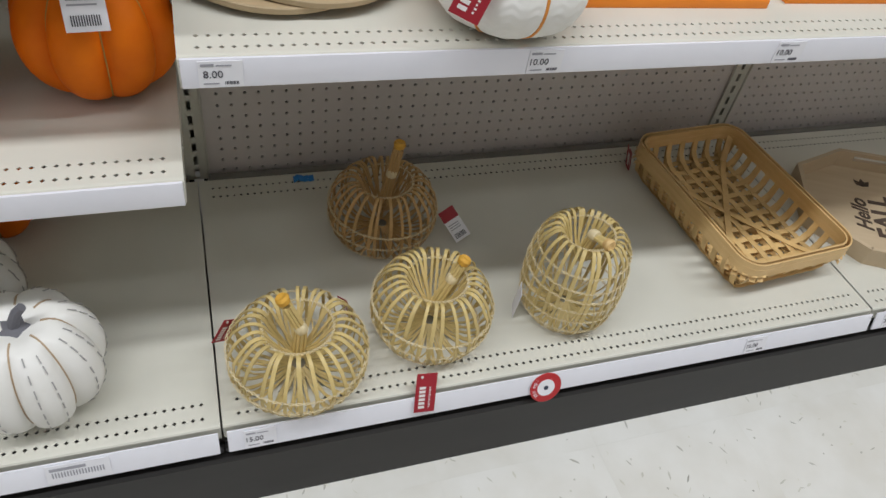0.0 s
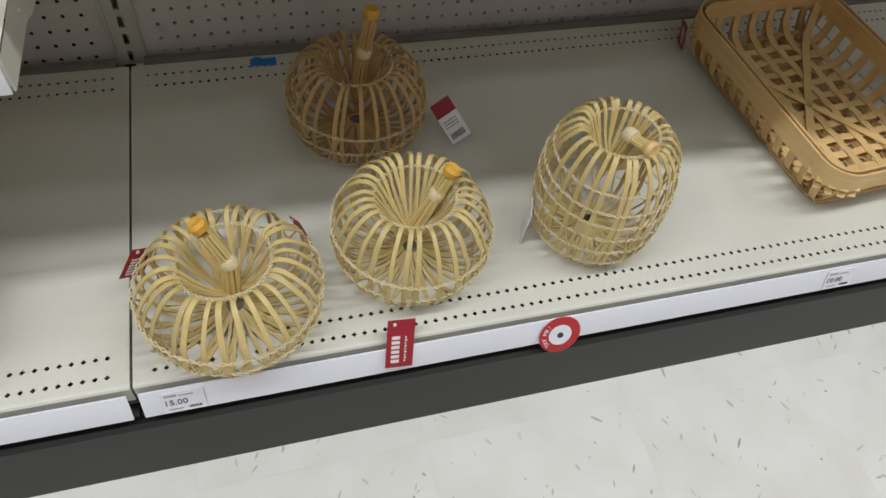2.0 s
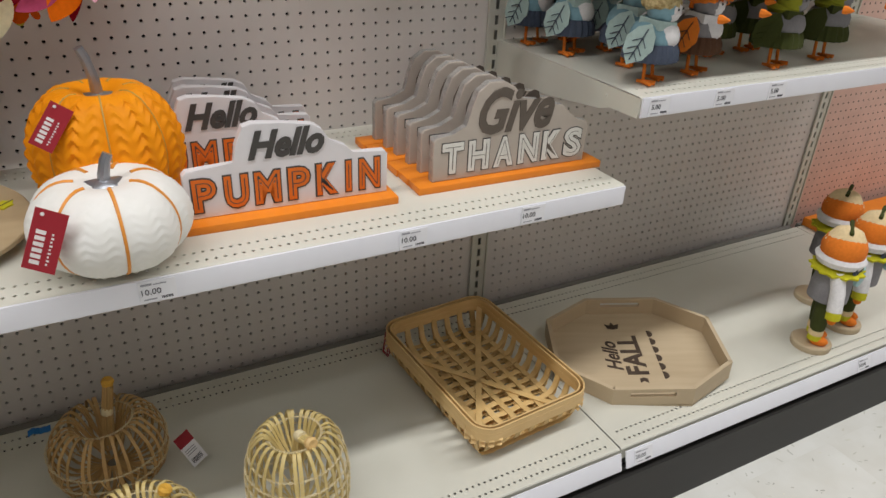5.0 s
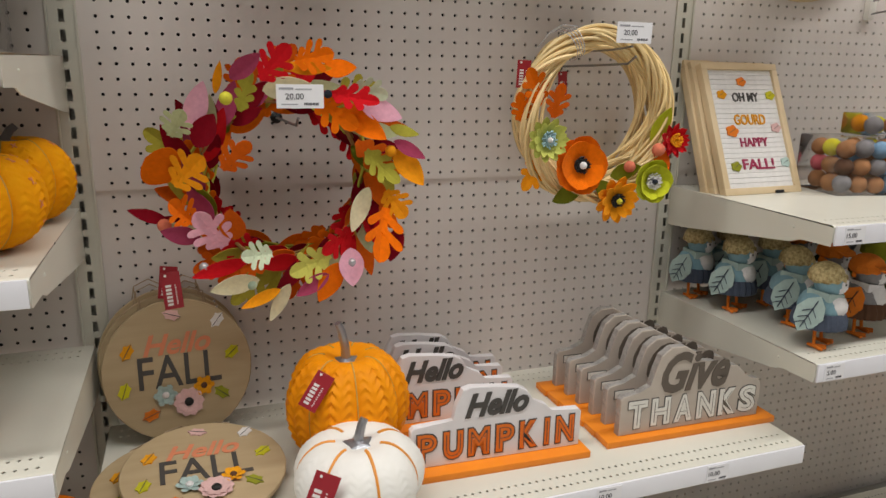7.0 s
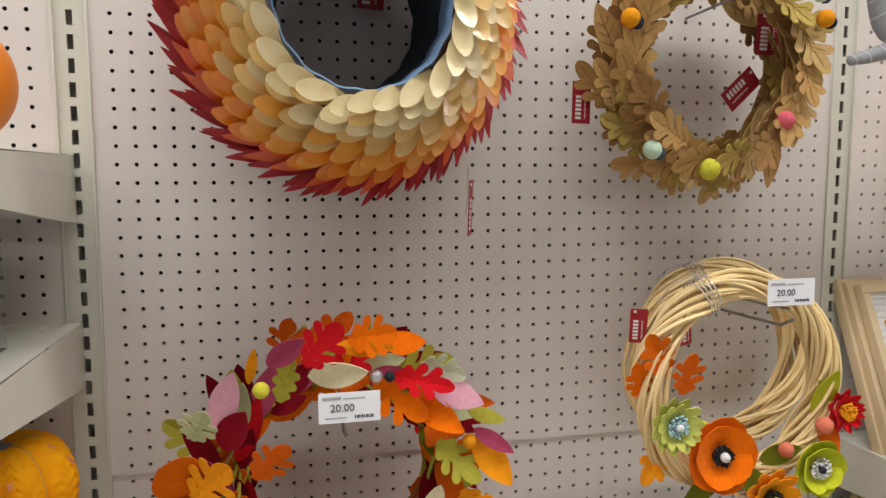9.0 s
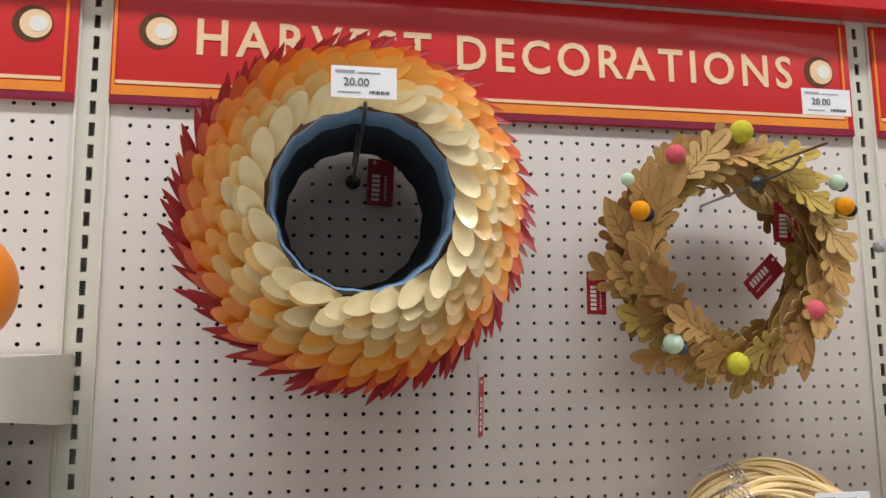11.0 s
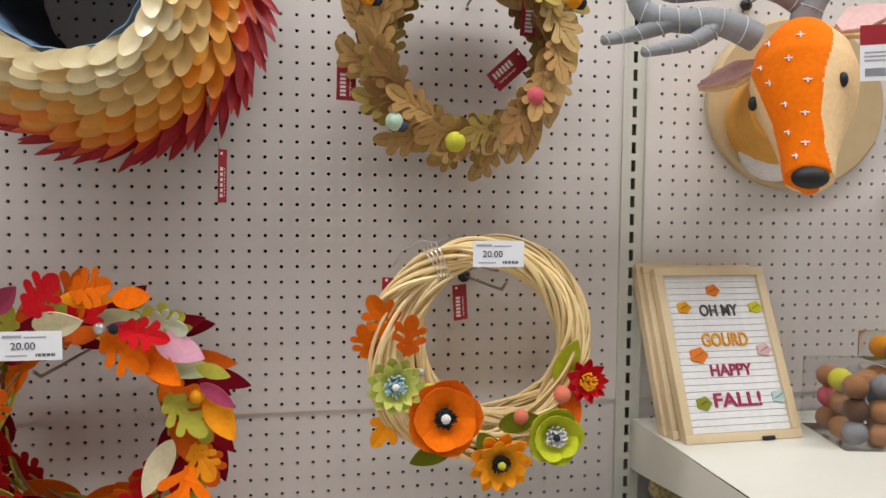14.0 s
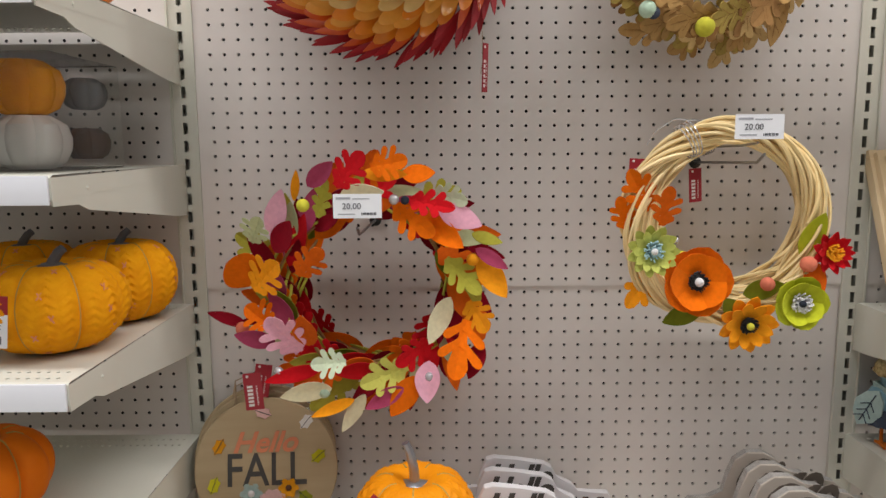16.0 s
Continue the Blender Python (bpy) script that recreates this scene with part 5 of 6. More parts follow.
def felt_flower(parent, c, r, n, col, centre, core=None, shape="lens", width=0.5, layers=2, curl=0.008, facing=(0, -1, 0.05), label=""):
    """A layered felt flower: petals, a fringed eye and a bead."""
    g = part("flower", ball(bmesh.new(), (0, 0, 0), r * .16, 8), col, parent, label)
    g.matrix_basis = aim(c, (1, 0, 0), facing)
    for l in range(layers):
        k = r * (1 - .14 * l)
        me = leaf_mesh(shape, col, round(k, 4), round(k * width * 2, 4), curl, 0.0015, 0.12, 12)
        for j in range(n):
            o = new("petal", me)
            o.parent = g
            a = 360 * (j + .5 * l) / n
            o.matrix_basis = pose(0, 0, 0.002 + 0.003 * l, 0, 0, a) @ pose(0, 0, 0, 0, -6 - 7 * l, 0)
    bm = bmesh.new()
    rn2 = random.Random(int(c[0] * 1e4))
    for j in range(90):
        a, q = rn2.uniform(0, 6.28), r * (.27 if centre == "blackf" else .36) * math.sqrt(rn2.random())
        tube(bm, [(q * .5 * math.cos(a), q * .5 * math.sin(a), .004), (q * 1.1 * math.cos(a), q * 1.1 * math.sin(a), 0.018 + rn2.uniform(0, .003))], 0.0013, 4)
    if centre == "blackf":
        ball(bm, (0, 0, 0.013), r * .24, 18, sq=(1, 1, .5))
    part("fringe", bm, centre, g, "fringed flower centre")
    if core:
        part("core", ball(bmesh.new(), (0, 0, 0.021), r * .125, 12), core, g, "small round bead")
    return g


def willow_wreath(m, label, seed, dressed=True):
    g = thing("willow_wreath", label, "wreath", m, "hanging wreaths")
    for k in range(30):
        part("rod", ring_of_twigs(bmesh.new(), 0.140, 0.021, 1, 0.0031, seed * 100 + k, 2, sq=1.15), "willow", g)
    bm = bmesh.new()
    for k in range(4):
        a0 = radians(112 + 2.2 * k)
        tube(bm, [((0.140 + 0.027 * math.cos(b)) * math.cos(a0), 0.029 * math.sin(b), (0.140 + 0.027 * math.cos(b)) * math.sin(a0)) for b in (2 * math.pi * j / 14 for j in range(14))], 0.0009, 5, closed=True)
    tube(bm, [(-0.06, -0.02, 0.155), (-0.085, -0.012, 0.158), (-0.108, 0.0, 0.142), (-0.12, 0.01, 0.12)], 0.0009, 5)
    part("wire", bm, "bead", g, "thin silver wire wrap")
    if not dressed:
        return g
    for L, w, p, ang, col, shape in ((.075, .05, (-.118, -.012, .022), 122, "felt_orange", "oak"), (.062, .046, (-.105, -.030, .0), 84, "felt_rust", "oak"), (.058, .040, (-.150, -.004, -.01), 108, "felt_orange", "oak"), (.075, .034, (-.03, -.016, -.128), 196, "felt_green", "lens"), (.07, .034, (.0, -.02, -.115), -55, "felt_green", "lens"), (.075, .036, (.118, -.012, -.052), 72, "felt_lime", "lens"), (.06, .032, (.03, -.015, -.11), 20, "felt_green", "lens"), (.06, .034, (.128, -.02, -.055), -80, "felt_rust", "lens"), (.08, .05, (-.10, .006, -.07), 230, "felt_amber", "oak")):
        o = new("leaf", leaf_mesh(shape, col, L, w, 0.010))
        o.parent, o.matrix_basis = g, aim(p, (math.cos(radians(ang)), -.15, math.sin(radians(ang))), (0, -1, 0))
    felt_flower(g, (-0.122, -0.036, -0.037), 0.041, 11, "felt_khaki2", "teal", "whitef", "petal", .20, 2, .012, label="sage felt daisy with aqua eye")
    felt_flower(g, (-0.054, -0.036, -0.084), 0.055, 5, "felt_orange", "blackf", "whitef", "petal", .54, 2, .010, (0.1, -1, 0.1), "large orange felt poppy")
    felt_flower(g, (0.024, -0.040, -0.146), 0.047, 9, "felt_amber", "blackf", "b_yel", "petal", .22, 2, .010, (0.0, -1, -0.15), "amber felt daisy with black eye")
    felt_flower(g, (0.106, -0.028, -0.118), 0.044, 5, "felt_lime", "whitef", "b_dark", "petal", .50, 2, .016, (0.25, -1, 0.0), "lime green felt poppy")
    felt_flower(g, (0.157, -0.018, -0.045), 0.034, 9, "felt_red", "amber", None, "lens", .24, 2, .010, (0.3, -1, 0.1), "red felt flower with yellow eye")
    for x, z, r, col in ((-.074, -.048, .0105, "b_yel"), (-.085, -.022, .006, "bead"), (.118, -.060, .0125, "b_coral"), (.058, -.090, .0110, "b_coral"), (.09, -.135, .007, "b_yel")):
        part("berry", ball(bmesh.new(), (x, -0.034, z), r, 12), col, g)
    return g


M["felt_khaki2"] = felt("felt_pale_lime", (0.58, 0.60, 0.14))
willow_wreath(pose(0.892, -0.200, 1.352, 0, 0, 0), "peeled willow wreath with bright felt flowers, in front", 7)
willow_wreath(pose(0.954, -0.065, 1.350, 0, 4, 0), "plain side of a peeled willow wreath hung behind another", 17, dressed=False)
red_tag("hang_tag", pose(0.896, -0.06, 1.402, 0, -4, 20), 0.026, 0.058, "red hang tag inside the willow wreath")
red_tag("hang_tag", pose(0.775, -0.13, 1.425, 0, 2, -10), 0.026, 0.05, "red hang tag beside the willow wreath")

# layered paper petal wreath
# near-black card: the shade inside the hole is put into its colour
M["tubed"] = mat("hole_shade_card", (0.025, 0.034, 0.05), 0.8, scale=30)
pw = thing("petal_wreath", "layered petal wreath fading from cream to red", "wreath", pose(0.365, -0.019, 1.858, 5.0), "hanging wreaths")
M["pet0"] = mat("petal_cream", (0.82, 0.70, 0.43), 0.28, col2=(0.72, 0.57, 0.30), scale=60, bump=0.12, rnd=0.10, coat=0.3)
M["pet1"] = mat("petal_buff", (0.82, 0.56, 0.23), 0.28, col2=(0.74, 0.46, 0.15), scale=60, bump=0.12, rnd=0.10, coat=0.3)
M["pet2"] = mat("petal_peach", (0.86, 0.39, 0.065), 0.30, col2=(0.76, 0.31, 0.04), scale=60, bump=0.12, rnd=0.10, coat=0.3)
M["pet3"] = mat("petal_orange", (0.84, 0.27, 0.02), 0.30, col2=(0.74, 0.20, 0.012), scale=60, bump=0.12, rnd=0.10, coat=0.3)
M["pet4"] = mat("petal_deep_orange", (0.70, 0.10, 0.008), 0.30, col2=(0.58, 0.06, 0.008), scale=60, bump=0.12, rnd=0.10, coat=0.3)
M["pet5"] = mat("petal_red", (0.46, 0.008, 0.014), 0.42, col2=(0.26, 0.005, 0.01), scale=60, bump=0.12, rnd=0.14)
bm = bmesh.new()
lathe(bm, [(0.099, 0.002), (0.184, 0.002), (0.194, 0.05), (0.182, 0.11), (0.154, 0.175), (0.124, 0.214), (0.101, 0.226)], 60, m=pose(0, 0, 0, 90), caps=False)
part("form", bm, "brownf", pw, "dark inner form")
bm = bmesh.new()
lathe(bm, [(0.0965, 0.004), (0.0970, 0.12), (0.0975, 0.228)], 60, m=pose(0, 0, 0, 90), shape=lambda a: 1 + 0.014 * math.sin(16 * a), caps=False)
part("lining", bm, "tubed", pw, "card lining, the hole's shade put into its dark colour")
bm = bmesh.new()
lathe(bm, [(0.0970, 0.190), (0.0970, 0.249), (0.0990, 0.252), (0.1040, 0.232)], 60, m=pose(0, 0, 0, 90), shape=lambda a: 1 + 0.014 * math.sin(16 * a), caps=False)
part("rim", bm, "blue", pw, "blue card rim round the hole")
rn = random.Random(31)
LAY = [(0.108, -0.243, 25, ("pet0",), .062), (0.117, -0.234, 26, ("pet0", "pet1"), .062), (0.127, -0.222, 28, ("pet0", "pet1"), .062), (0.139, -0.207, 29, ("pet1", "pet2"), .063), (0.151, -0.189, 31, ("pet1", "pet2"), .064), (0.162, -0.168, 33, ("pet2", "pet3"), .066), (0.172, -0.145, 34, ("pet2", "pet3"), .068), (0.181, -0.120, 35, ("pet3", "pet4"), .070), (0.191, -0.096, 36, ("pet4", "pet5"), .078), (0.198, -0.074, 36, ("pet5",), .084), (0.201, -0.052, 36, ("pet5",), .086), (0.199, -0.030, 36, ("pet5",), .084)]
for li, (R, y, n, cols, L) in enumerate(LAY):
    for j in range(n):
        a = 2 * math.pi * (j + .5 * (li % 2) + rn.uniform(-.12, .12)) / n
        # shading at the upper left is painted in as more orange petals
        shaded = 0.5 - 0.5 * math.cos(a - radians(-48))
        c = cols[0] if len(cols) == 1 else cols[1 if rn.random() < .15 + .85 * shaded else 0]
        me = leaf_mesh("paper" if li < 8 else "lens", c, L, 0.0240 if li < 8 else 0.016, 0.007, 0.0010, 0.10, 12)
        set_leaf(pw, me, a, R + rn.uniform(-.003, .003), y + rn.uniform(-.003, .003), radians(3 + 1.9 * li + rn.uniform(-6, 6)), 0.42 - 0.020 * li + rn.uniform(-.08, .08), "petal", 0.03 * li)
bm = bmesh.new()
tube(bm, [(0.160, -0.10, -0.195), (0.161, -0.098, -0.24), (0.158, -0.098, -0.262)], 0.0006, 4)
part("thread", bm, "ply_edge", pw, "hanging thread")
red_tag("tag", pose(0.165, -0.098, -0.252, 0, 3, 62), 0.020, 0.078, parent=pw)
red_tag("tag", pose(0.035, -0.02, 0.052, 0, 2, 8), 0.038, 0.066, parent=pw)

# oak leaf wreaths


def oak_wreath(m, label, seed, group="hanging wreaths"):
    rn = random.Random(seed)
    g = thing("oak_wreath", label, "wreath", m, group)
    for k in range(8):
        part("twig", ring_of_twigs(bmesh.new(), 0.140, 0.014, 1, 0.0026, seed * 10 + k), "felt_brown", g, "dark bent twig")
    for i in range(60):
        a = -2 * math.pi * (i + rn.uniform(-.3, .3)) / 60
        # light from the right is put into the choice of leaf colour
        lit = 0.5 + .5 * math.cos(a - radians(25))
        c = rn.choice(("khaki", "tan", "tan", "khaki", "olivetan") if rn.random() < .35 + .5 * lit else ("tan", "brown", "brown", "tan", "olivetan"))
        shp = "oak" if rn.random() < .85 else "lens"
        L = rn.choice((0.076, 0.084, 0.094))
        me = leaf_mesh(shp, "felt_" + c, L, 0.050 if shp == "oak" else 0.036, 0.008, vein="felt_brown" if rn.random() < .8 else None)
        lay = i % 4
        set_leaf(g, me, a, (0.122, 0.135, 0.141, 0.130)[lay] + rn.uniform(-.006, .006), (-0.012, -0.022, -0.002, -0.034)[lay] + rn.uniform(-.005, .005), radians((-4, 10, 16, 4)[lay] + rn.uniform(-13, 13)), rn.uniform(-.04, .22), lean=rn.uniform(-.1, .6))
    return g


M["felt_olivetan"] = felt("felt_olive_tan", (0.50, 0.36, 0.10))
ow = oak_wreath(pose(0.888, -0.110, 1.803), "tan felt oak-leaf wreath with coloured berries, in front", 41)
for x, z, r, c1, c2 in ((-.094, .132, .0135, "b_pink", None), (.006, .168, .0165, "b_yel", None), (-.149, .053, .0135, "b_or", "b_dark"), (-.111, -.124, .0135, "b_mint", "navy"), (-.021, -.151, .0155, "b_yel", None), (.100, -.080, .0135, "b_pink", None), (.159, .066, .0130, "b_or", "b_dark"), (.150, .100, .0115, "b_mint", "navy"), (-.165, .095, .009, "b_mint", None)):
    a, R = math.atan2(z, x), math.hypot(x, z)
    bead(ow, a, R, -0.042, r, c1, cap=c2)
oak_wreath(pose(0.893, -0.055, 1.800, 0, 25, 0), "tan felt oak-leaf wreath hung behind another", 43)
red_tag("hang_tag", pose(0.712, -0.055, 1.752, 0, 1, 4), 0.030, 0.062, "red hang tag at the oak-leaf wreath's side")
red_tag("hang_tag", pose(0.967, -0.075, 1.776, 0, 48, 4), 0.034, 0.068, "slanted red hang tag inside the oak-leaf wreath")
red_tag("hang_tag", pose(1.004, -0.085, 1.858, 0, 3, -6), 0.040, 0.062, "red hang tag behind the oak-leaf wreath")

for x, z, reach, dx, dz, knob in ((0.337, 1.340, 0.285, 0.002, 0.020, 0), (0.913, 1.440, 0.280, -0.014, 0.026, 0), (0.363, 1.916, 0.305, -0.002, 0.006, 0), (0.915, 1.895, 0.245, 0.032, 0.056, .6)):
    peg_hook(x, z, reach, "20.00", dx, dz, knob)

# ---- pumpkins and boxes in the bay before ----
M["bluegrey"] = felt("blue_grey_cloth", (0.20, 0.23, 0.26))


def tagged_pumpkin(label, x, y, z, R, H, skin, lobes, **kw):
    return pumpkin(label, pose(x, y, z, 0, 0, kw.pop("turn", 20)), R, H, skin, lobes, **kw)


p = tagged_pumpkin("deep orange cloth pumpkin with twine seams", -0.086, -0.268, 0.620, 0.098, 0.165, "opump_d", 8, seam="ochreline", seam_w=0.0014, stem="greystem", squash=0.20, turn=8)
barcode_tag("tag", pose(-0.010, -0.090, 0.150, -34, 4, 4), 0.045, 0.05, p)
tagged_pumpkin("deep orange cloth pumpkin beside its twin", -0.300, -0.300, 0.620, 0.098, 0.165, "opump_d", 8, seam="ochreline", seam_w=0.0014, stem="greystem", squash=0.20)
tagged_pumpkin("white cloth pumpkin with grey dashed stitching", -0.235, -0.482, DECK, 0.098, 0.174, "wpump", 8, seam="ply_edge", stem="greystem", stem_h=0.035, dashes=True, squash=0.20, turn=0)
tagged_pumpkin("white cloth pumpkin with grey dashes, behind another", -0.350, -0.325, DECK, 0.095, 0.160, "wpump", 8, seam="ply_edge", stem="greystem", stem_h=0.035, dashes=True, squash=0.20)
tagged_pumpkin("deep orange pumpkin at the rear of the deck", -0.340, -0.105, DECK, 0.095, 0.16, "opump_d", 8, stem="greystem", squash=0.20)
tagged_pumpkin("orange cloth pumpkin on an upper shelf", -0.215, -0.300, 0.935, 0.090, 0.13, "opump_d", 8, stem="greystem", squash=0.20)
p = tagged_pumpkin("mustard knit pumpkin with cross stitches and grey stem", -0.098, -0.292, 1.188, 0.100, 0.132, "ypump", 7, stem="greystem", crosses=True, knit=0.0036, squash=0.13, stem_h=0.025, seam_w=0.0012, turn=10)
barcode_tag("tag", pose(-0.048, -0.088, 0.050, -6, 2, -14), 0.042, 0.044, p, "white barcode tag with a red head")
tagged_pumpkin("mustard knit pumpkin behind another on the shelf", -0.080, -0.120, 1.188, 0.092, 0.138, "ypump", 7, stem="greystem", crosses=True, knit=0.0036, squash=0.13, stem_h=0.025, seam_w=0.0012)
tagged_pumpkin("mustard knit pumpkin half hidden in the row", -0.235, -0.130, 1.188, 0.092, 0.138, "ypump", 7, stem="greystem", crosses=True, knit=0.0036, squash=0.13, stem_h=0.025, seam_w=0.0012)
bx = thing("pumpkin_box", "clear plastic box of small cloth pumpkins", "boxed pumpkins", pose(-0.186, -0.250, 1.442))
part("box", boxes((-0.14, 0.14, -0.10, 0.10, 0.001, 0.156), bevel=0.003), "clear", bx, "clear plastic box")
for x, z, mk, r in ((0.076, 0.040, "wpump", 1.35), (0.072, 0.114, "ypump", 1.35), (0.104, 0.038, "brownf", .85), (0.104, 0.112, "bluegrey", .85), (-0.085, 0.038, "brownf", 1.2), (-0.085, 0.112, "bluegrey", 1.2)):
    for y in ((-0.050, 0.05) if x < .06 else ((-0.045,) if x < .09 else (0.058,))):
        bm = bmesh.new()
        lathe(bm, [(0.004, -.026), (.020, -.0275), (.032, -.021), (.038, -.008), (.039, .004), (.035, .017), (.02, .0265), (.004, .022)], 42, shape=lambda a: 1 - .16 * (1 - abs(math.sin(3.5 * a)) ** .5), m=Matrix.Scale(r, 4))
        part("small_pumpkin", bm, mk, bx, "small cloth pumpkin", pose(x, y, z))
barcode_tag("sticker", pose(0.0, -0.1015, 0.118), 0.04, 0.042, bx, "white barcode sticker")
bm = bmesh.new()
ball(bm, (0, 0, 0.072), 0.072, 32)
ob = thing("orange_ball", "glossy orange ball ornament with white marks", "ornament", pose(-0.075, -0.205, 1.672))
part("ball", bm, "orange_b", ob)
bm = bmesh.new()
for i in range(4):
    a = radians(-68 + 9 * i)
    box(bm, -0.0025, 0.0025, -0.0745, -0.071, 0.062 - .004 * (i % 2), 0.086, m=Matrix.Rotation(a + radians(90), 4, "Z"))
part("print", bm, "offw", ob, "white printed strokes", smooth=False)

# ---- letter boards ----


def letter_board(m, label, full=True):
    g = thing("letter_board", label, "letter board", m, "letter boards")
    Wd, Hg, f = 0.214, 0.300, 0.015
    for spec in ((-Wd / 2, Wd / 2, 0, .018, 0, f), (-Wd / 2, Wd / 2, 0, .018, Hg - f, Hg), (-Wd / 2, -Wd / 2 + f, 0, .018, f, Hg - f), (Wd / 2 - f, Wd / 2, 0, .018, f, Hg - f)):
        part("frame_bar", boxes(spec, bevel=0.001), "pine", g, "pale pine frame bar")
    part("backing", boxes((-Wd / 2 + .004, Wd / 2 - .004, .012, .016, .004, Hg - .004)), "board", g, smooth=False)
    n = 24
    if full:
        step = (Hg - 2 * f) / n
        ridge = part("ridge", boxes((-Wd / 2 + f + .0004, Wd / 2 - f - .0004, .006, .0118, 0, step - .0009)), "board", g, m=pose(0, 0, f + .001), smooth=False)
        for i in range(1, n):
            again("ridge", ridge, g, pose(0, 0, f + .001 + i * step))
        for t, z, w, h, mk in (("OH MY", .222, .074, .021, "char"), ("GOURD", .170, .088, .024, "amber"), ("HAPPY", .118, .078, .020, "plumink"), ("FALL!", .068, .088, .024, "plumink")):
            bm = bmesh.new()
            write(bm, t, pose(.004, .005, z), width=w, height=h, depth=.002, fat=.0016)
            part("lettering", bm, mk, g, "raised block letters", smooth=False)
        for x, z, s, mk in ((.000, .258, .014, "orangef"), (-.062, .228, .014, "amber"), (.076, .226, .014, "limef"), (-.052, .144, .018, "orangef"), (.074, .150, .015, "pinkf"), (-.060, .064, .015, "greenf"), (.082, .070, .015, "leafc")):
            bm = bmesh.new()
            outl = [(s * .9 * math.cos(a) * (1 + .12 * math.cos(5 * a)), s * .72 * math.sin(a) * (1 + .12 * math.cos(5 * a))) for a in (2 * math.pi * j / 20 for j in range(20))]
            slab(bm, outl, -.002, 0)
            tube(bm, [(-s * .5, -.0026, -s * .2), (s * .5, -.0026, s * .3)], .0005, 4, mi=1)
            part("sticker", bm, [mk, "char"], g, "small leaf or pumpkin sticker", pose(x, .0055, z), smooth=False)
        bm = bmesh.new()
        box(bm, .030, .052, -.004, .003, -.0005, .006, bevel=.001)
        part("clip", bm, "black", g, "small black clip")
    return g


M["plumink"] = mat("plum_letters", (0.36, 0.02, 0.08), 0.5)
letter_board(pose(1.356, -0.154, 1.181, -24, 0, 2), "white letter board with seasonal words, in front of its stack")
for k in range(2):
    letter_board(pose(1.346 - 0.007 * k, -0.128 + 0.021 * k, 1.181, -23 + k * 1.5, 0, 3 + k), "pine-framed letter board leaning behind the first", full=False)

# ---- clear boxes of felt balls ----
BALLS = ["pinkb", "b_or", "tanb", "greyf", "blueb", "limef", "tanb", "tanb", "brownf", "greyf", "blueb", "creamf", "tanb"]
M["tanb"] = felt("tan_ball", (0.42, 0.20, 0.09))
M["pinkb"] = felt("rose_ball", (0.72, 0.16, 0.20))
M["blueb"] = felt("sky_blue_ball", (0.22, 0.38, 0.55))


def ball_box(m, wx, wy, hz, label, seed):
    g = thing("felt_ball_box", label, "boxed felt balls", m, "boxed felt balls")
    part("box", boxes((-wx / 2, wx / 2, -wy / 2, wy / 2, 0.001, hz), bevel=0.004), "clear", g, "clear plastic tub").visible_shadow = False
    rn = random.Random(seed)
    protos = {}
    r = 0.0195
    nx, ny, nz = int((wx - .006) / .040), int((wy - .006) / .040), int((hz - .004) / .037)
    for iz in range(nz):
        for ix in range(nx):
            for iy in range(ny):
                if 0 < iy < ny - 1 and 0 < ix < nx - 1 and iz < nz - 1:
                    continue
                mk = rn.choice(BALLS)
                p = pose(-wx / 2 + .026 + ix * .040 + rn.uniform(-.003, .003), -wy / 2 + .026 + iy * .040 + rn.uniform(-.003, .003), .023 + iz * .037 + rn.uniform(-.002, .002))
                if mk in protos:
                    again("felt_ball", protos[mk], g, p)
                else:
                    protos[mk] = part("felt_ball", ball(bmesh.new(), (0, 0, 0), r, 14), mk, g, m=p)
    return g


ball_box(pose(1.596, -0.176, 1.181, 0, 0, -12), 0.212, 0.15, 0.122, "clear tub of multicoloured felt balls", 3)
ball_box(pose(1.640, -0.176, 1.305, 0, 0, -9), 0.130, 0.096, 0.048, "small clear tub of felt balls set on another", 4)

# rainbow ornament and small pumpkins beside it
rb = thing("arch_ornament", "padded yarn arch ornament in mustard, white and grey", "ornament", pose(1.915, -0.27, 1.181))
for R, mk in ((0.155, "amber"), (0.128, "limef"), (0.101, "whitef"), (0.075, "greyf")):
    bm = bmesh.new()
    tube(bm, [(R * math.cos(a), 0, 0.012 + R * 1.1 * math.sin(a)) for a in (math.pi * j / 24 for j in range(25))], 0.0132, 10)
    part("arch", bm, mk, rb, "padded yarn arch")
for x, y, R, mk in ((1.722, -0.335, 0.036, "opump_d"), (1.795, -0.345, 0.036, "opump"), (1.865, -0.36, 0.034, "opump_d"), (1.76, -0.27, 0.034, "opump")):
    pumpkin("small orange pumpkin in a bagged cluster", pose(x, y, 1.181), R, R * 1.6, mk, 7, stem="greystem", stem_h=0.012, group="small pumpkins")

# ---- small bird figures ----


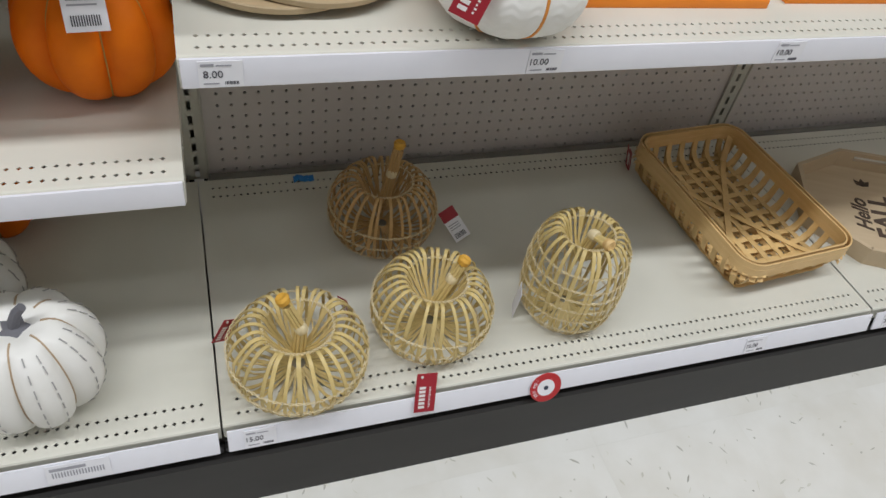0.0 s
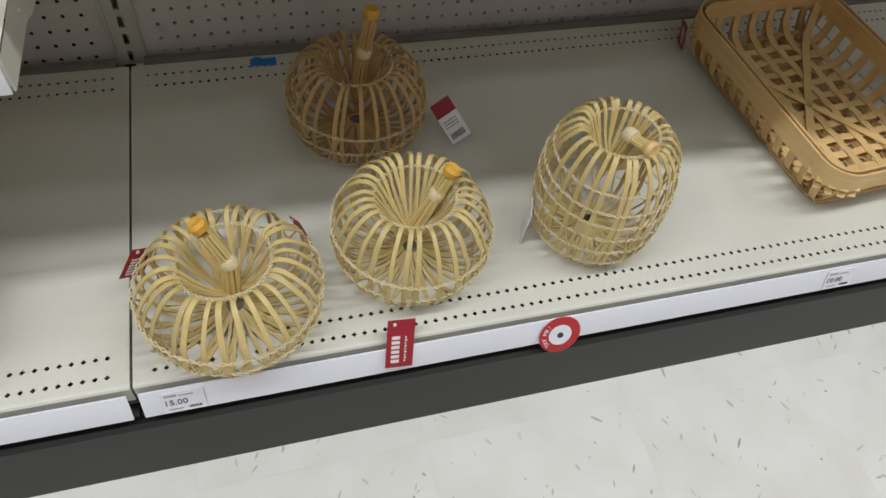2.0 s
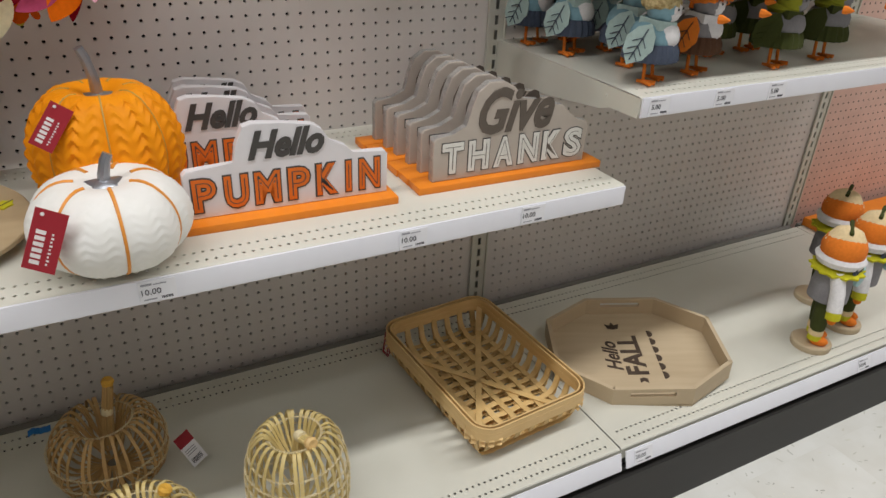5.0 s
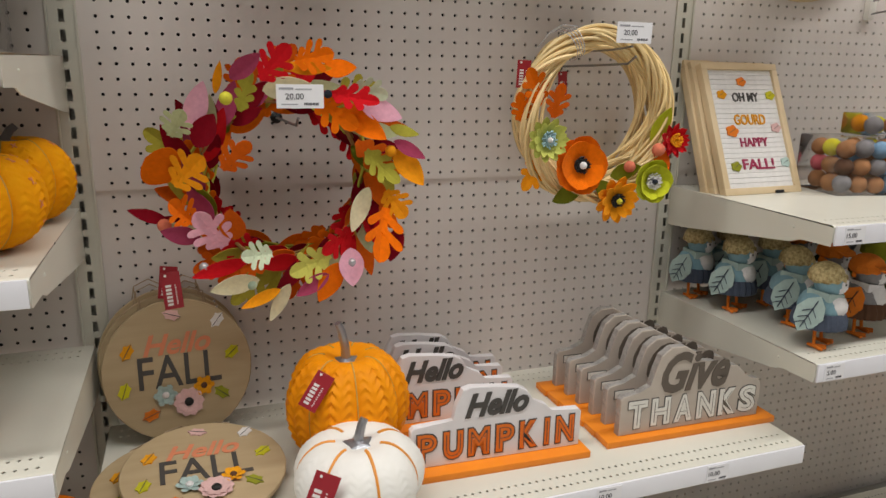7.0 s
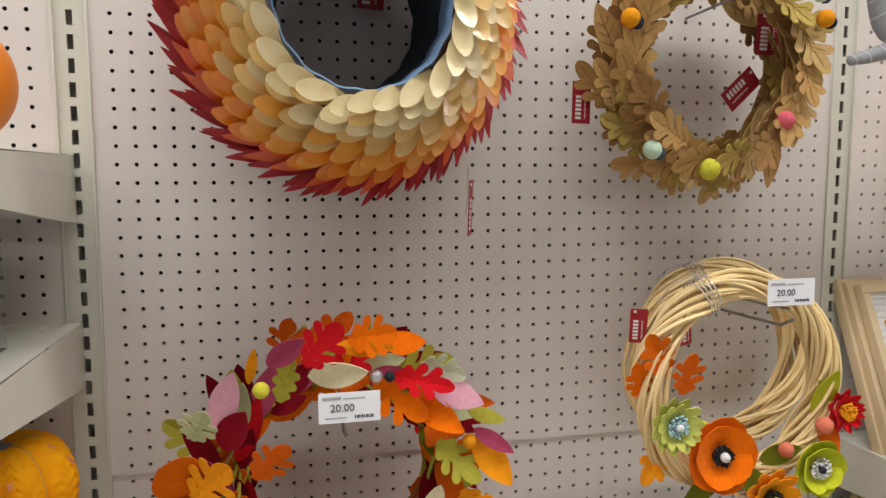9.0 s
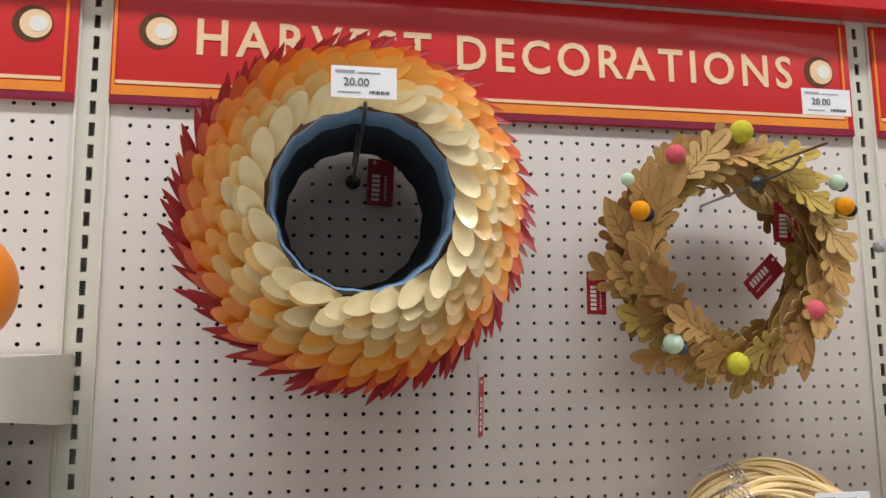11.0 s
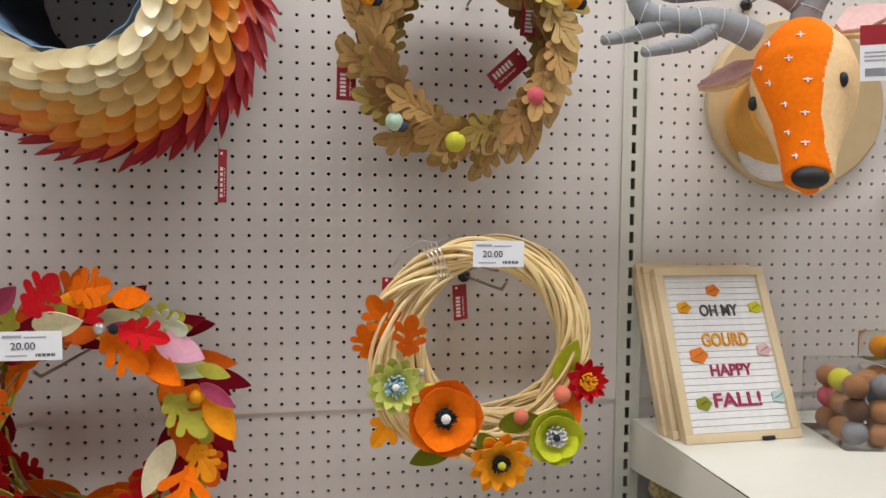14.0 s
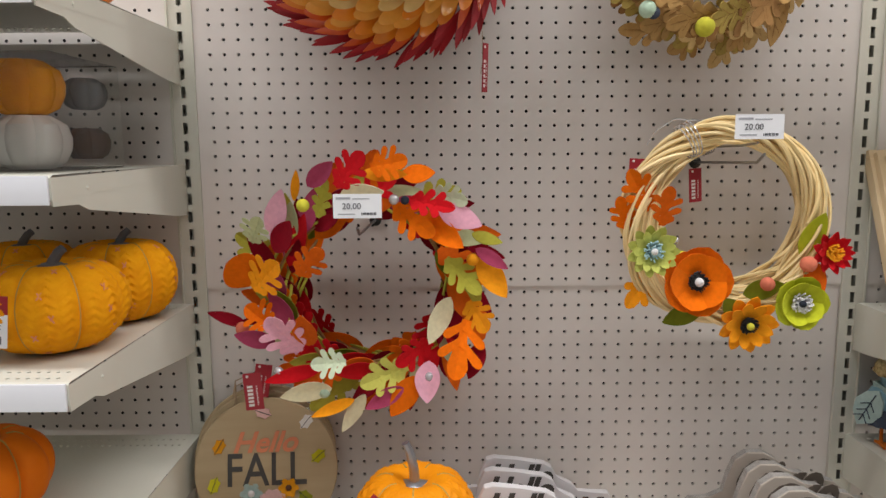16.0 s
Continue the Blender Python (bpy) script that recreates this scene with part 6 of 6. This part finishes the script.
def bird(m, kind, label):
    """A cloth bird figure as one plain form on wire legs."""
    bm = bmesh.new()
    mats = {"blue": ["bblue", "whitef", "straw", "navy", "leafc", "orangef", "char"], "orange": ["greyf", "whitef", "orangef", "brownf", "orangef", "orangef", "char"], "green": ["greenf", "greyf", "greenf", "darkg", "darkg", "orangef", "char"]}[kind]
    ball(bm, (0, 0, 0.078), 0.040, 20, 0 if kind != "green" else 1, (1.0, 1.05, 0.95))
    ball(bm, (0, -0.010, 0.083), 0.0365, 18, 1, (.85, 1.0, .85))
    lathe(bm, [(0.026, 0.038), (0.049, 0.042), (0.048, 0.058), (0.042, 0.072)], 64, 3, shape=lambda a: 1 + .035 * math.cos(20 * a))
    ball(bm, (0, -0.010, 0.128), 0.0285, 18, 0 if kind != "green" else 2)
    ball(bm, (0, -0.022, 0.125), 0.0195, 14, 1)
    ball(bm, (0, -0.002, 0.142), 0.0305, 18, 2, (1.05, 1.05, .80))
    lathe(bm, [(0.0300, 0.130), (0.0335, 0.134), (0.0330, 0.141), (0.0310, 0.144)], 22, 2, m=pose(0, -0.004, 0), shape=lambda a: 1 + .05 * math.cos(11 * a))
    if kind == "green":
        lathe(bm, [(0.028, 0.140), (0.018, 0.168), (0.004, 0.188), (0, 0.19)], 14, 2)
        lathe(bm, [(0.026, 0.100), (0.034, 0.112), (0.024, 0.120)], 16, 2)
    if kind == "orange":
        ribbon(bm, [(-.024, -.028, .144), (0, -.046, .140), (.024, -.028, .144)], (0, -.6, -.2), 0.016, 0.003, 5)
    lathe(bm, [(0.0, -0.050), (0.003, -0.046), (0.0075, -0.036), (0.0075, -0.030)], 8, 5, m=pose(0, -0.075, 0.124, -90))
    for s in (-1, 1):
        ball(bm, (s * .011, -0.036, .131), .0045, 8, 1)
        ball(bm, (s * .011, -0.0395, .131), .0026, 8, 6)
        mm = aim((s * .041, -0.010, 0.108), (s * .16, .42, -1), (s, -.25, 0.1)) @ Matrix.Scale(1.22, 4)
        o = [(0, 0), (.012, .014), (.030, .021), (.048, .016), (.064, 0), (.048, -.016), (.030, -.021), (.012, -.014)]
        a = [bm.verts.new(mm @ Vector((u, v, 0))) for u, v in o]
        b = [bm.verts.new(mm @ Vector((u, v, .003))) for u, v in o]
        bm.faces.new(a).material_index = 4
        bm.faces.new(b).material_index = 4
        for i in range(8):
            bm.faces.new((a[i], a[(i + 1) % 8], b[(i + 1) % 8], b[i])).material_index = 4
        tube(bm, [mm @ Vector((.008, 0, .0042)), mm @ Vector((.056, 0, .0042))], .0012, 4, mi=3)
        for q in (.022, .034, .044):
            for v in (-1, 1):
                tube(bm, [mm @ Vector((q, 0, .0042)), mm @ Vector((q + .010, v * .011, .0042))], .0009, 4, mi=3)
        tube(bm, [(s * .018, 0, .048), (s * .021, -.004, .006)], .0032, 6, mi=5)
        for ang in (-35, 0, 35, 180):
            d = Vector((math.sin(radians(ang)), -math.cos(radians(ang)), 0))
            p0 = Vector((s * .021, -.004, .0045))
            tube(bm, [p0, p0 + d * (.022 if ang != 180 else .012)], .0042, 6, mi=5, r2=.003)
    ribbon(bm, [(-.03, -.02, .104), (0, -.036, .100), (.03, -.02, .104), (.02, .02, .106), (-.02, .02, .106)], (0, 0, 1), .016, .004, 4 if kind != "orange" else 1, closed=True)
    ob = part("bird_figure", bm, mats, None, "", m)
    return tagged(ob, label, "figurine", "bird figures")


ZB = 0.927
BL = "cloth bird figure with crochet cap and leaf wings"
for x, y, r in ((1.300, -0.385, 38), (1.345, -0.268, 50), (1.293, -0.160, 35), (1.272, -0.055, 30), (1.40, -0.15, 30), (1.37, -0.05, 40)):
    bird(pose(x, y, ZB, 0, 0, r - 12), "blue", "pale blue " + BL)
for x, y, r in ((1.432, -0.360, 20), (1.470, -0.245, 10), (1.50, -0.12, 15)):
    bird(pose(x, y, ZB, 0, 0, r + 2), "orange", "grey cloth bird figure in an orange cap")
for x, y, r in ((1.640, -0.375, 18), (1.58, -0.26, 10), (1.70, -0.25, 8), (1.62, -0.13, 12), (1.80, -0.36, 10)):
    bird(pose(x, y, ZB, 0, 0, r), "green", "moss green hooded cloth bird figure")

# ---- plush deer head on its mount ----


def deer_head():
    g = thing("deer_head", "orange plush deer head with grey antlers on round mount", "wall ornament")
    bm = bmesh.new()
    lathe(bm, [(0.0, -0.002), (0.150, -0.002), (0.156, 0.004), (0.156, 0.016), (0.150, 0.022), (0.0, 0.022)], 48, 0, m=pose(1.528, 0, 1.750, 90) @ Matrix.Diagonal((1.14, 1.0, 1, 1)))
    part("mount", bm, "wplaque", g, "round pale wood mount")
    face = Vector((-0.52, -0.82, -0.10)).normalized()
    head = Vector((1.378, -0.225, 1.735))
    side = Vector((0, 0, 1)).cross(face).normalized()
    n0, n1 = Vector((1.475, -0.02, 1.715)), head + Vector((0.02, 0.03, -0.01))
    bm = tube(bmesh.new(), [n0, n0.lerp(n1, .35), n0.lerp(n1, .7), n1], 0.088, 24, r2=0.074)
    ball(bm, n0 + Vector((-0.008, -0.024, -0.048)), 0.066, 18, 1, (1.05, .7, .9))
    part("neck", bm, ["deer_n", "whitef"], g, "golden neck with a white bib")
    # skull and muzzle: orange down the middle, cream at the cheeks
    tip = head + face * 0.080 + Vector((0.000, -0.012, -0.127))
    ax = (tip - head).normalized()
    fr = (face - ax * face.dot(ax)).normalized()
    bm = bmesh.new()
    rows = []
    shape = np.array([(-.30, .020, .026, 62), (-.25, .040, .050, 60), (-.05, .066, .072, 56), (.15, .074, .078, 49), (.38, .066, .070, 41), (.62, .048, .054, 42), (.84, .036, .040, 56), (1.0, .032, .033, 84), (1.08, .012, .014, 90)])
    steps = np.concatenate([np.linspace(-.30, -.05, 8), np.linspace(0, .95, 34), np.linspace(.98, 1.08, 6)])
    rw, rd, half = (np.interp(steps, shape[:, 0], shape[:, k]) for k in (1, 2, 3))
    NA = 168
    for s, w, d in zip(steps.tolist(), rw.tolist(), rd.tolist()):
        c = head + (tip - head) * s + Vector((0, 0, 0.035)) * (1 - s)
        rows.append([bm.verts.new(c + side * w * math.cos(a) + fr * d * math.sin(a)) for a in (2 * math.pi * (j + .5) / NA for j in range(NA))])
    for i in range(len(rows) - 1):
        for j in range(NA):
            f = bm.faces.new((rows[i][j], rows[i + 1][j], rows[i + 1][(j + 1) % NA], rows[i][(j + 1) % NA]))
            f.material_index = 0 if abs(360 * (j + 1) / NA - 114) < half[i] else 1
    bm.faces.new(rows[0])
    bm.faces.new(rows[-1])
    skull = part("head", bm, ["deer", "deer_c"], g, "orange and cream plush face")
    part("nose", ball(bmesh.new(), tip + fr * 0.018 + ax * 0.010, 0.020, 16, 0, (1.35, .9, .80)), "blackf", skull, "black plush nose")
    for s in (-1, 1):
        c = head + (tip - head) * .36 + side * (.044 if s > 0 else -.069) + fr * (.053 if s > 0 else .012) + Vector((0, 0, .02))
        part("eye", ball(bmesh.new(), c, .0085, 10, 0, (.8, .8, 1.3)), "blackf", skull, "small black eye")
        e0 = head + side * (s * .055) + Vector((0, 0, .055)) - fr * .02
        d = (side * s * 1.0 + Vector((0, 0, .22)) - fr * .25).normalized()
        if s < 0:
            d = (d + Vector((0, 0, -.35))).normalized()
        if s > 0:
            e0 = head + side * .046 + Vector((0, 0, .085))
            d = (side + Vector((0, 0, .42)) - fr * .1).normalized()
        mm = aim(e0, d, fr + Vector((0, 0, .2))) @ Matrix.Diagonal((.78, 1.25, 1, 1) if s > 0 else (1, 1, 1, 1))
        bm = bmesh.new()
        for wd, off, mi in ((.030, 0, 0), (.022, .006, 1)):
            o = [bm.verts.new(mm @ Vector((L, v * wd, off + .004 * v * v))) for L, v in ((0, -.4), (.035, -1), (.072, -.7), (.098, 0), (.072, .7), (.035, 1), (0, .4))]
            bm.faces.new(o).material_index = mi
            o2 = [bm.verts.new(v.co - (fr * .008)) for v in o]
            bm.faces.new(o2).material_index = 0
            for i in range(7):
                bm.faces.new((o[i], o[(i + 1) % 7], o2[(i + 1) % 7], o2[i])).material_index = mi
        part("ear", bm, ["deer_c", "pinkf"], g, "cream ear lined with pink")
    # antlers: stuffed grey cloth with pale thread rings
    def A(*p):
        return [Vector(q) for q in p]
    sets = ((A((1.318, -.200, 1.815), (1.262, -.190, 1.838), (1.205, -.170, 1.842), (1.160, -.150, 1.858), (1.143, -.145, 1.905)), .021, .016, 0),
            (A((1.200, -.170, 1.842), (1.150, -.150, 1.825), (1.098, -.150, 1.812)), .016, .008, 0),
            (A((1.262, -.190, 1.836), (1.215, -.195, 1.805), (1.140, -.200, 1.786)), .015, .008, 0),
            (A((1.392, -.205, 1.815), (1.392, -.215, 1.860), (1.425, -.225, 1.915), (1.432, -.235, 1.955)), .024, .017, 1),
            (A((1.396, -.212, 1.860), (1.340, -.200, 1.890), (1.262, -.175, 1.890), (1.205, -.155, 1.885), (1.178, -.15, 1.895)), .020, .010, 1),
            (A((1.325, -.198, 1.892), (1.308, -.205, 1.920), (1.280, -.205, 1.930)), .015, .009, 1),
            (A((1.215, -.16, 1.888), (1.205, -.150, 1.930), (1.212, -.145, 1.962)), .013, .009, 1),
            (A((1.428, -.222, 1.905), (1.478, -.215, 1.945), (1.500, -.210, 1.995)), .014, .010, 1),
            (A((1.470, -.215, 1.935), (1.510, -.215, 1.955)), .011, .008, 1))
    for which in (0, 1):
        bm, threads = bmesh.new(), []
        for pts, r0, r1, w in sets:
            if w != which:
                continue
            fine = []
            for i in range(len(pts) - 1):
                p0, p1, p2, p3 = (pts[max(0, min(len(pts) - 1, i + d))] for d in (-1, 0, 1, 2))
                for t in (0, .25, .5, .75):
                    fine.append(0.5 * (2 * p1 + (p2 - p0) * t + (2 * p0 - 5 * p1 + 4 * p2 - p3) * t * t + (-p0 + 3 * p1 - 3 * p2 + p3) * t ** 3))
            fine.append(pts[-1])
            tube(bm, fine, r0, 14, r2=r1)
            ball(bm, fine[-1], r1 * 1.02, 12)
            for i in range(2, len(fine), 2):
                d = (fine[i] - fine[i - 1]).normalized()
                q = d.to_track_quat("Z", "Y").to_matrix()
                rr = (r0 + (r1 - r0) * i / (len(fine) - 1)) * 1.03
                threads.append(bmesh.new())
                tube(threads[-1], [fine[i] + q @ Vector((rr * math.cos(a), rr * math.sin(a), .004 * math.sin(a))) for a in (2 * math.pi * j / 14 for j in range(14))], .0007, 4, closed=True)
        an = part("antler", bm, "deer_g", g, "stuffed grey cloth antler")
        for rings in threads:
            part("thread", rings, "whitef", an, "pale thread ring")
    for s, u in ((.02, -.35), (.05, .35), (.2, -.55), (.24, .1), (.36, -.4), (.42, .45), (.55, -.15), (.64, .35), (.74, -.25), (.84, .3), (.92, -.1)):
        bm = bmesh.new()
        c = head + (tip - head) * s + Vector((0, 0, 0.035)) * (1 - s)
        a = radians(114 - 52 * u)
        q = c + (side * float(np.interp(s, steps, rw)) * math.cos(a) + fr * float(np.interp(s, steps, rd)) * math.sin(a)) * 1.015
        for d1, d2 in ((ax, side), (side, ax)):
            ribbon(bm, [q - d1 * .0055, q + d1 * .0055], d2, .0018, .0012)
        part("star_stitch", bm, "whitef", skull, "small white star stitch")
    return g


M["deer_n"] = felt("golden_plush", (0.80, 0.40, 0.08))
deer_head()
dt = thing("hang_tag", "white barcode tag hanging at the deer's ear", "hang tag", pose(1.408, -0.335, 1.756, 0, -2, -20))
barcode_tag("card", None, 0.043, 0.048, dt)
peg_hook(1.425, 1.925, 0.265, "20.00", -0.03, 0.04)

# ---- bagged garlands on hooks ----


def garland_pack(m, label, seed):
    g = thing("garland_pack", label, "bagged garland", m, "bagged garlands")
    part("header_card", boxes((-.05, .05, -.002, .002, -.115, 0), bevel=.0008), "red", g, "red printed header card")
    rn = random.Random(seed)
    bm = bmesh.new()
    tube(bm, [(-.02 + .03 * math.sin(t * 1.3), -.0032, -.025 - .011 * t) for t in range(7)], .0011, 5)
    part("card_print", bm, "deer_c", g, "pale printed garland picture")
    part("bag", boxes((-.048, .048, -.024, .024, -.225, -.117), bevel=.008), "clear", g, "clear plastic bag")
    for i in range(18):
        mk = rn.choice(["orangef", "tanb", "limef", "whitef", "greyf", "b_or", "darkg"])
        part("felt_piece", ball(bmesh.new(), (0, 0, 0), .0165, 12), mk, g, m=pose(-.031 + .031 * (i % 3), -.010 + .02 * ((i // 9) % 2), -.135 - .031 * ((i // 3) % 3), 0, 0, 0))
    return g


garland_pack(pose(1.702, -0.215, 1.932, 0, 0, -6), "red-carded bag of felt garland on a hook", 1)
garland_pack(pose(1.690, -0.165, 1.930, 0, 0, -4), "red-carded bag of felt garland behind another", 2)
garland_pack(pose(1.82, -0.22, 1.70, 0, 0, -6), "red-carded bag of dark felt garland", 3)
garland_pack(pose(1.80, -0.16, 1.70, 0, 0, -4), "red-carded bag of dark felt garland behind", 5)
for x, z in ((1.715, 1.945), (1.745, 1.605), (1.95, 1.945)):
    h = thing("display_hook", "zinc loop hook in a white plastic holder", "hook", group="display hooks")
    bm = bmesh.new()
    tube(bm, [(x, -.01, z), (x - .03, -.12, z + .012), (x - .055, -.25, z + .02)], .0022, 7)
    tube(bm, [(x, -.01, z - .03), (x - .03, -.12, z - .022), (x - .055, -.26, z - .012)], .0022, 7)
    part("prong", bm, "steel", h)
    part("holder", boxes((x - .011, x + .011, -.016, -.0005, z - .042, z + .014), bevel=.002), "offw", h, "white plastic hook holder")

# ---- cloth dolls on wooden discs, far end of the deck ----


def cloth_doll(m, label):
    bm = bmesh.new()
    lathe(bm, [(0, 0), (.046, 0), (.047, .003), (.047, .014), (.044, .017), (0, .017)], 28, 0)
    for s in (-1, 1):
        ball(bm, (s * .017, -.012, .026), .017, 12, 1, (.9, 1.3, .7))
        tube(bm, [(s * .017, 0, .03), (s * .017, 0, .045)], .016, 12, mi=2)
        tube(bm, [(s * .017, 0, .045), (s * .017, 0, .062)], .0175, 12, mi=3)
        tube(bm, [(s * .018, 0, .06), (s * .02, .002, .10), (s * .017, 0, .150)], .017, 12, mi=4, r2=.022)
        tube(bm, [(s * .034, 0, .222), (s * .055, -.008, .185), (s * .066, -.012, .140)], .016, 12, mi=5, r2=.017)
        tube(bm, [(s * .066, -.012, .142), (s * .068, -.013, .122)], .0165, 12, mi=2)
        ball(bm, (s * .069, -.013, .116), .010, 10, 1)
    lathe(bm, [(.028, .135), (.045, .142), (.044, .18), (.038, .222), (.018, .232)], 22, 6)
    lathe(bm, [(.020, .226), (.056, .218), (.058, .224), (.020, .236)], 26, 2, shape=lambda a: 1 + .08 * math.cos(13 * a))
    ball(bm, (0, 0, .275), .052, 24, 1, (1, .95, .88))
    lathe(bm, [(.050, .238), (.056, .252), (.050, .262)], 22, 5)
    ribbon(bm, [(-.04, -.03, .238), (0, -.05, .232), (.04, -.03, .238)], (0, 0, 1), .02, .006, 7)
    tube(bm, [(.01, -.048, .232), (.014, -.056, .205), (.02, -.052, .18)], .010, 8, mi=8)
    lathe(bm, [(.046, .292), (.03, .318), (.010, .328), (0, .328)], 18, 3)
    tube(bm, [(-.03, 0, .322), (.03, -.004, .330)], .005, 6, mi=4)
    return tagged(part("cloth_doll", bm, ["ply", "orangef", "limef", "creamf", "darkg", "whitef", "greyf", "navy", "teal"], None, "", m), label, "doll", "cloth dolls")


cloth_doll(pose(1.893, -0.505, DECK, 0, 0, 40), "standing cloth harvest doll on a wooden disc")
cloth_doll(pose(2.045, -0.480, DECK, 0, 0, 30), "standing cloth harvest doll beside its twin")
cloth_doll(pose(2.09, -0.36, DECK, 0, 0, 30), "standing cloth harvest doll behind the others")
tagged(part("orange_tray_card", boxes((2 * W + 0.03, 2 * W + 0.75, -0.40, -0.03, DECK + 0.001, DECK + 0.03), bevel=0.003), "orange_b", None), "flat orange display box on the deck", "display box")

# ---- floor tiles ----
rng = random.Random(5)


def tile_piece():
    bm = bmesh.new()
    box(bm, -0.15236, 0.15236, -0.15236, 0.15236, -0.004, 0.0)
    for _ in range(44):
        a, x, y = rng.uniform(-0.9, 0.9) + 1.57, rng.uniform(-.14, .14), rng.uniform(-.14, .14)
        ln, wd = rng.choice((.0025, .004, .006, .009)) * rng.uniform(.7, 1.2), rng.uniform(.0008, .0024)
        c, s = math.cos(a), math.sin(a)
        vs = [bm.verts.new((x + c * u * ln - s * v * wd, y + s * u * ln + c * v * wd, 0.00025)) for u, v in ((-1, 0), (-.3, -1), (.6, -.8), (1, .1), (.3, 1), (-.6, .7))]
        bm.faces.new(vs).material_index = 1
    return part("tile", bm, ["tile", "fleck"], floor, smooth=False)


protos = [tile_piece() for _ in range(6)]
k = 0
for ix in range(-8, 14):
    for iy in range(0, 9):
        m = pose(0.033 + (ix + .5) * 0.3048, -0.8 + 0.1524 + 0.3048 - (iy + .5) * 0.3048, GROUND, 0, 0, 90 * rng.randrange(4))
        if k < len(protos):
            protos[k].matrix_basis = m
        else:
            again("tile", protos[rng.randrange(6)], floor, m)
        k += 1
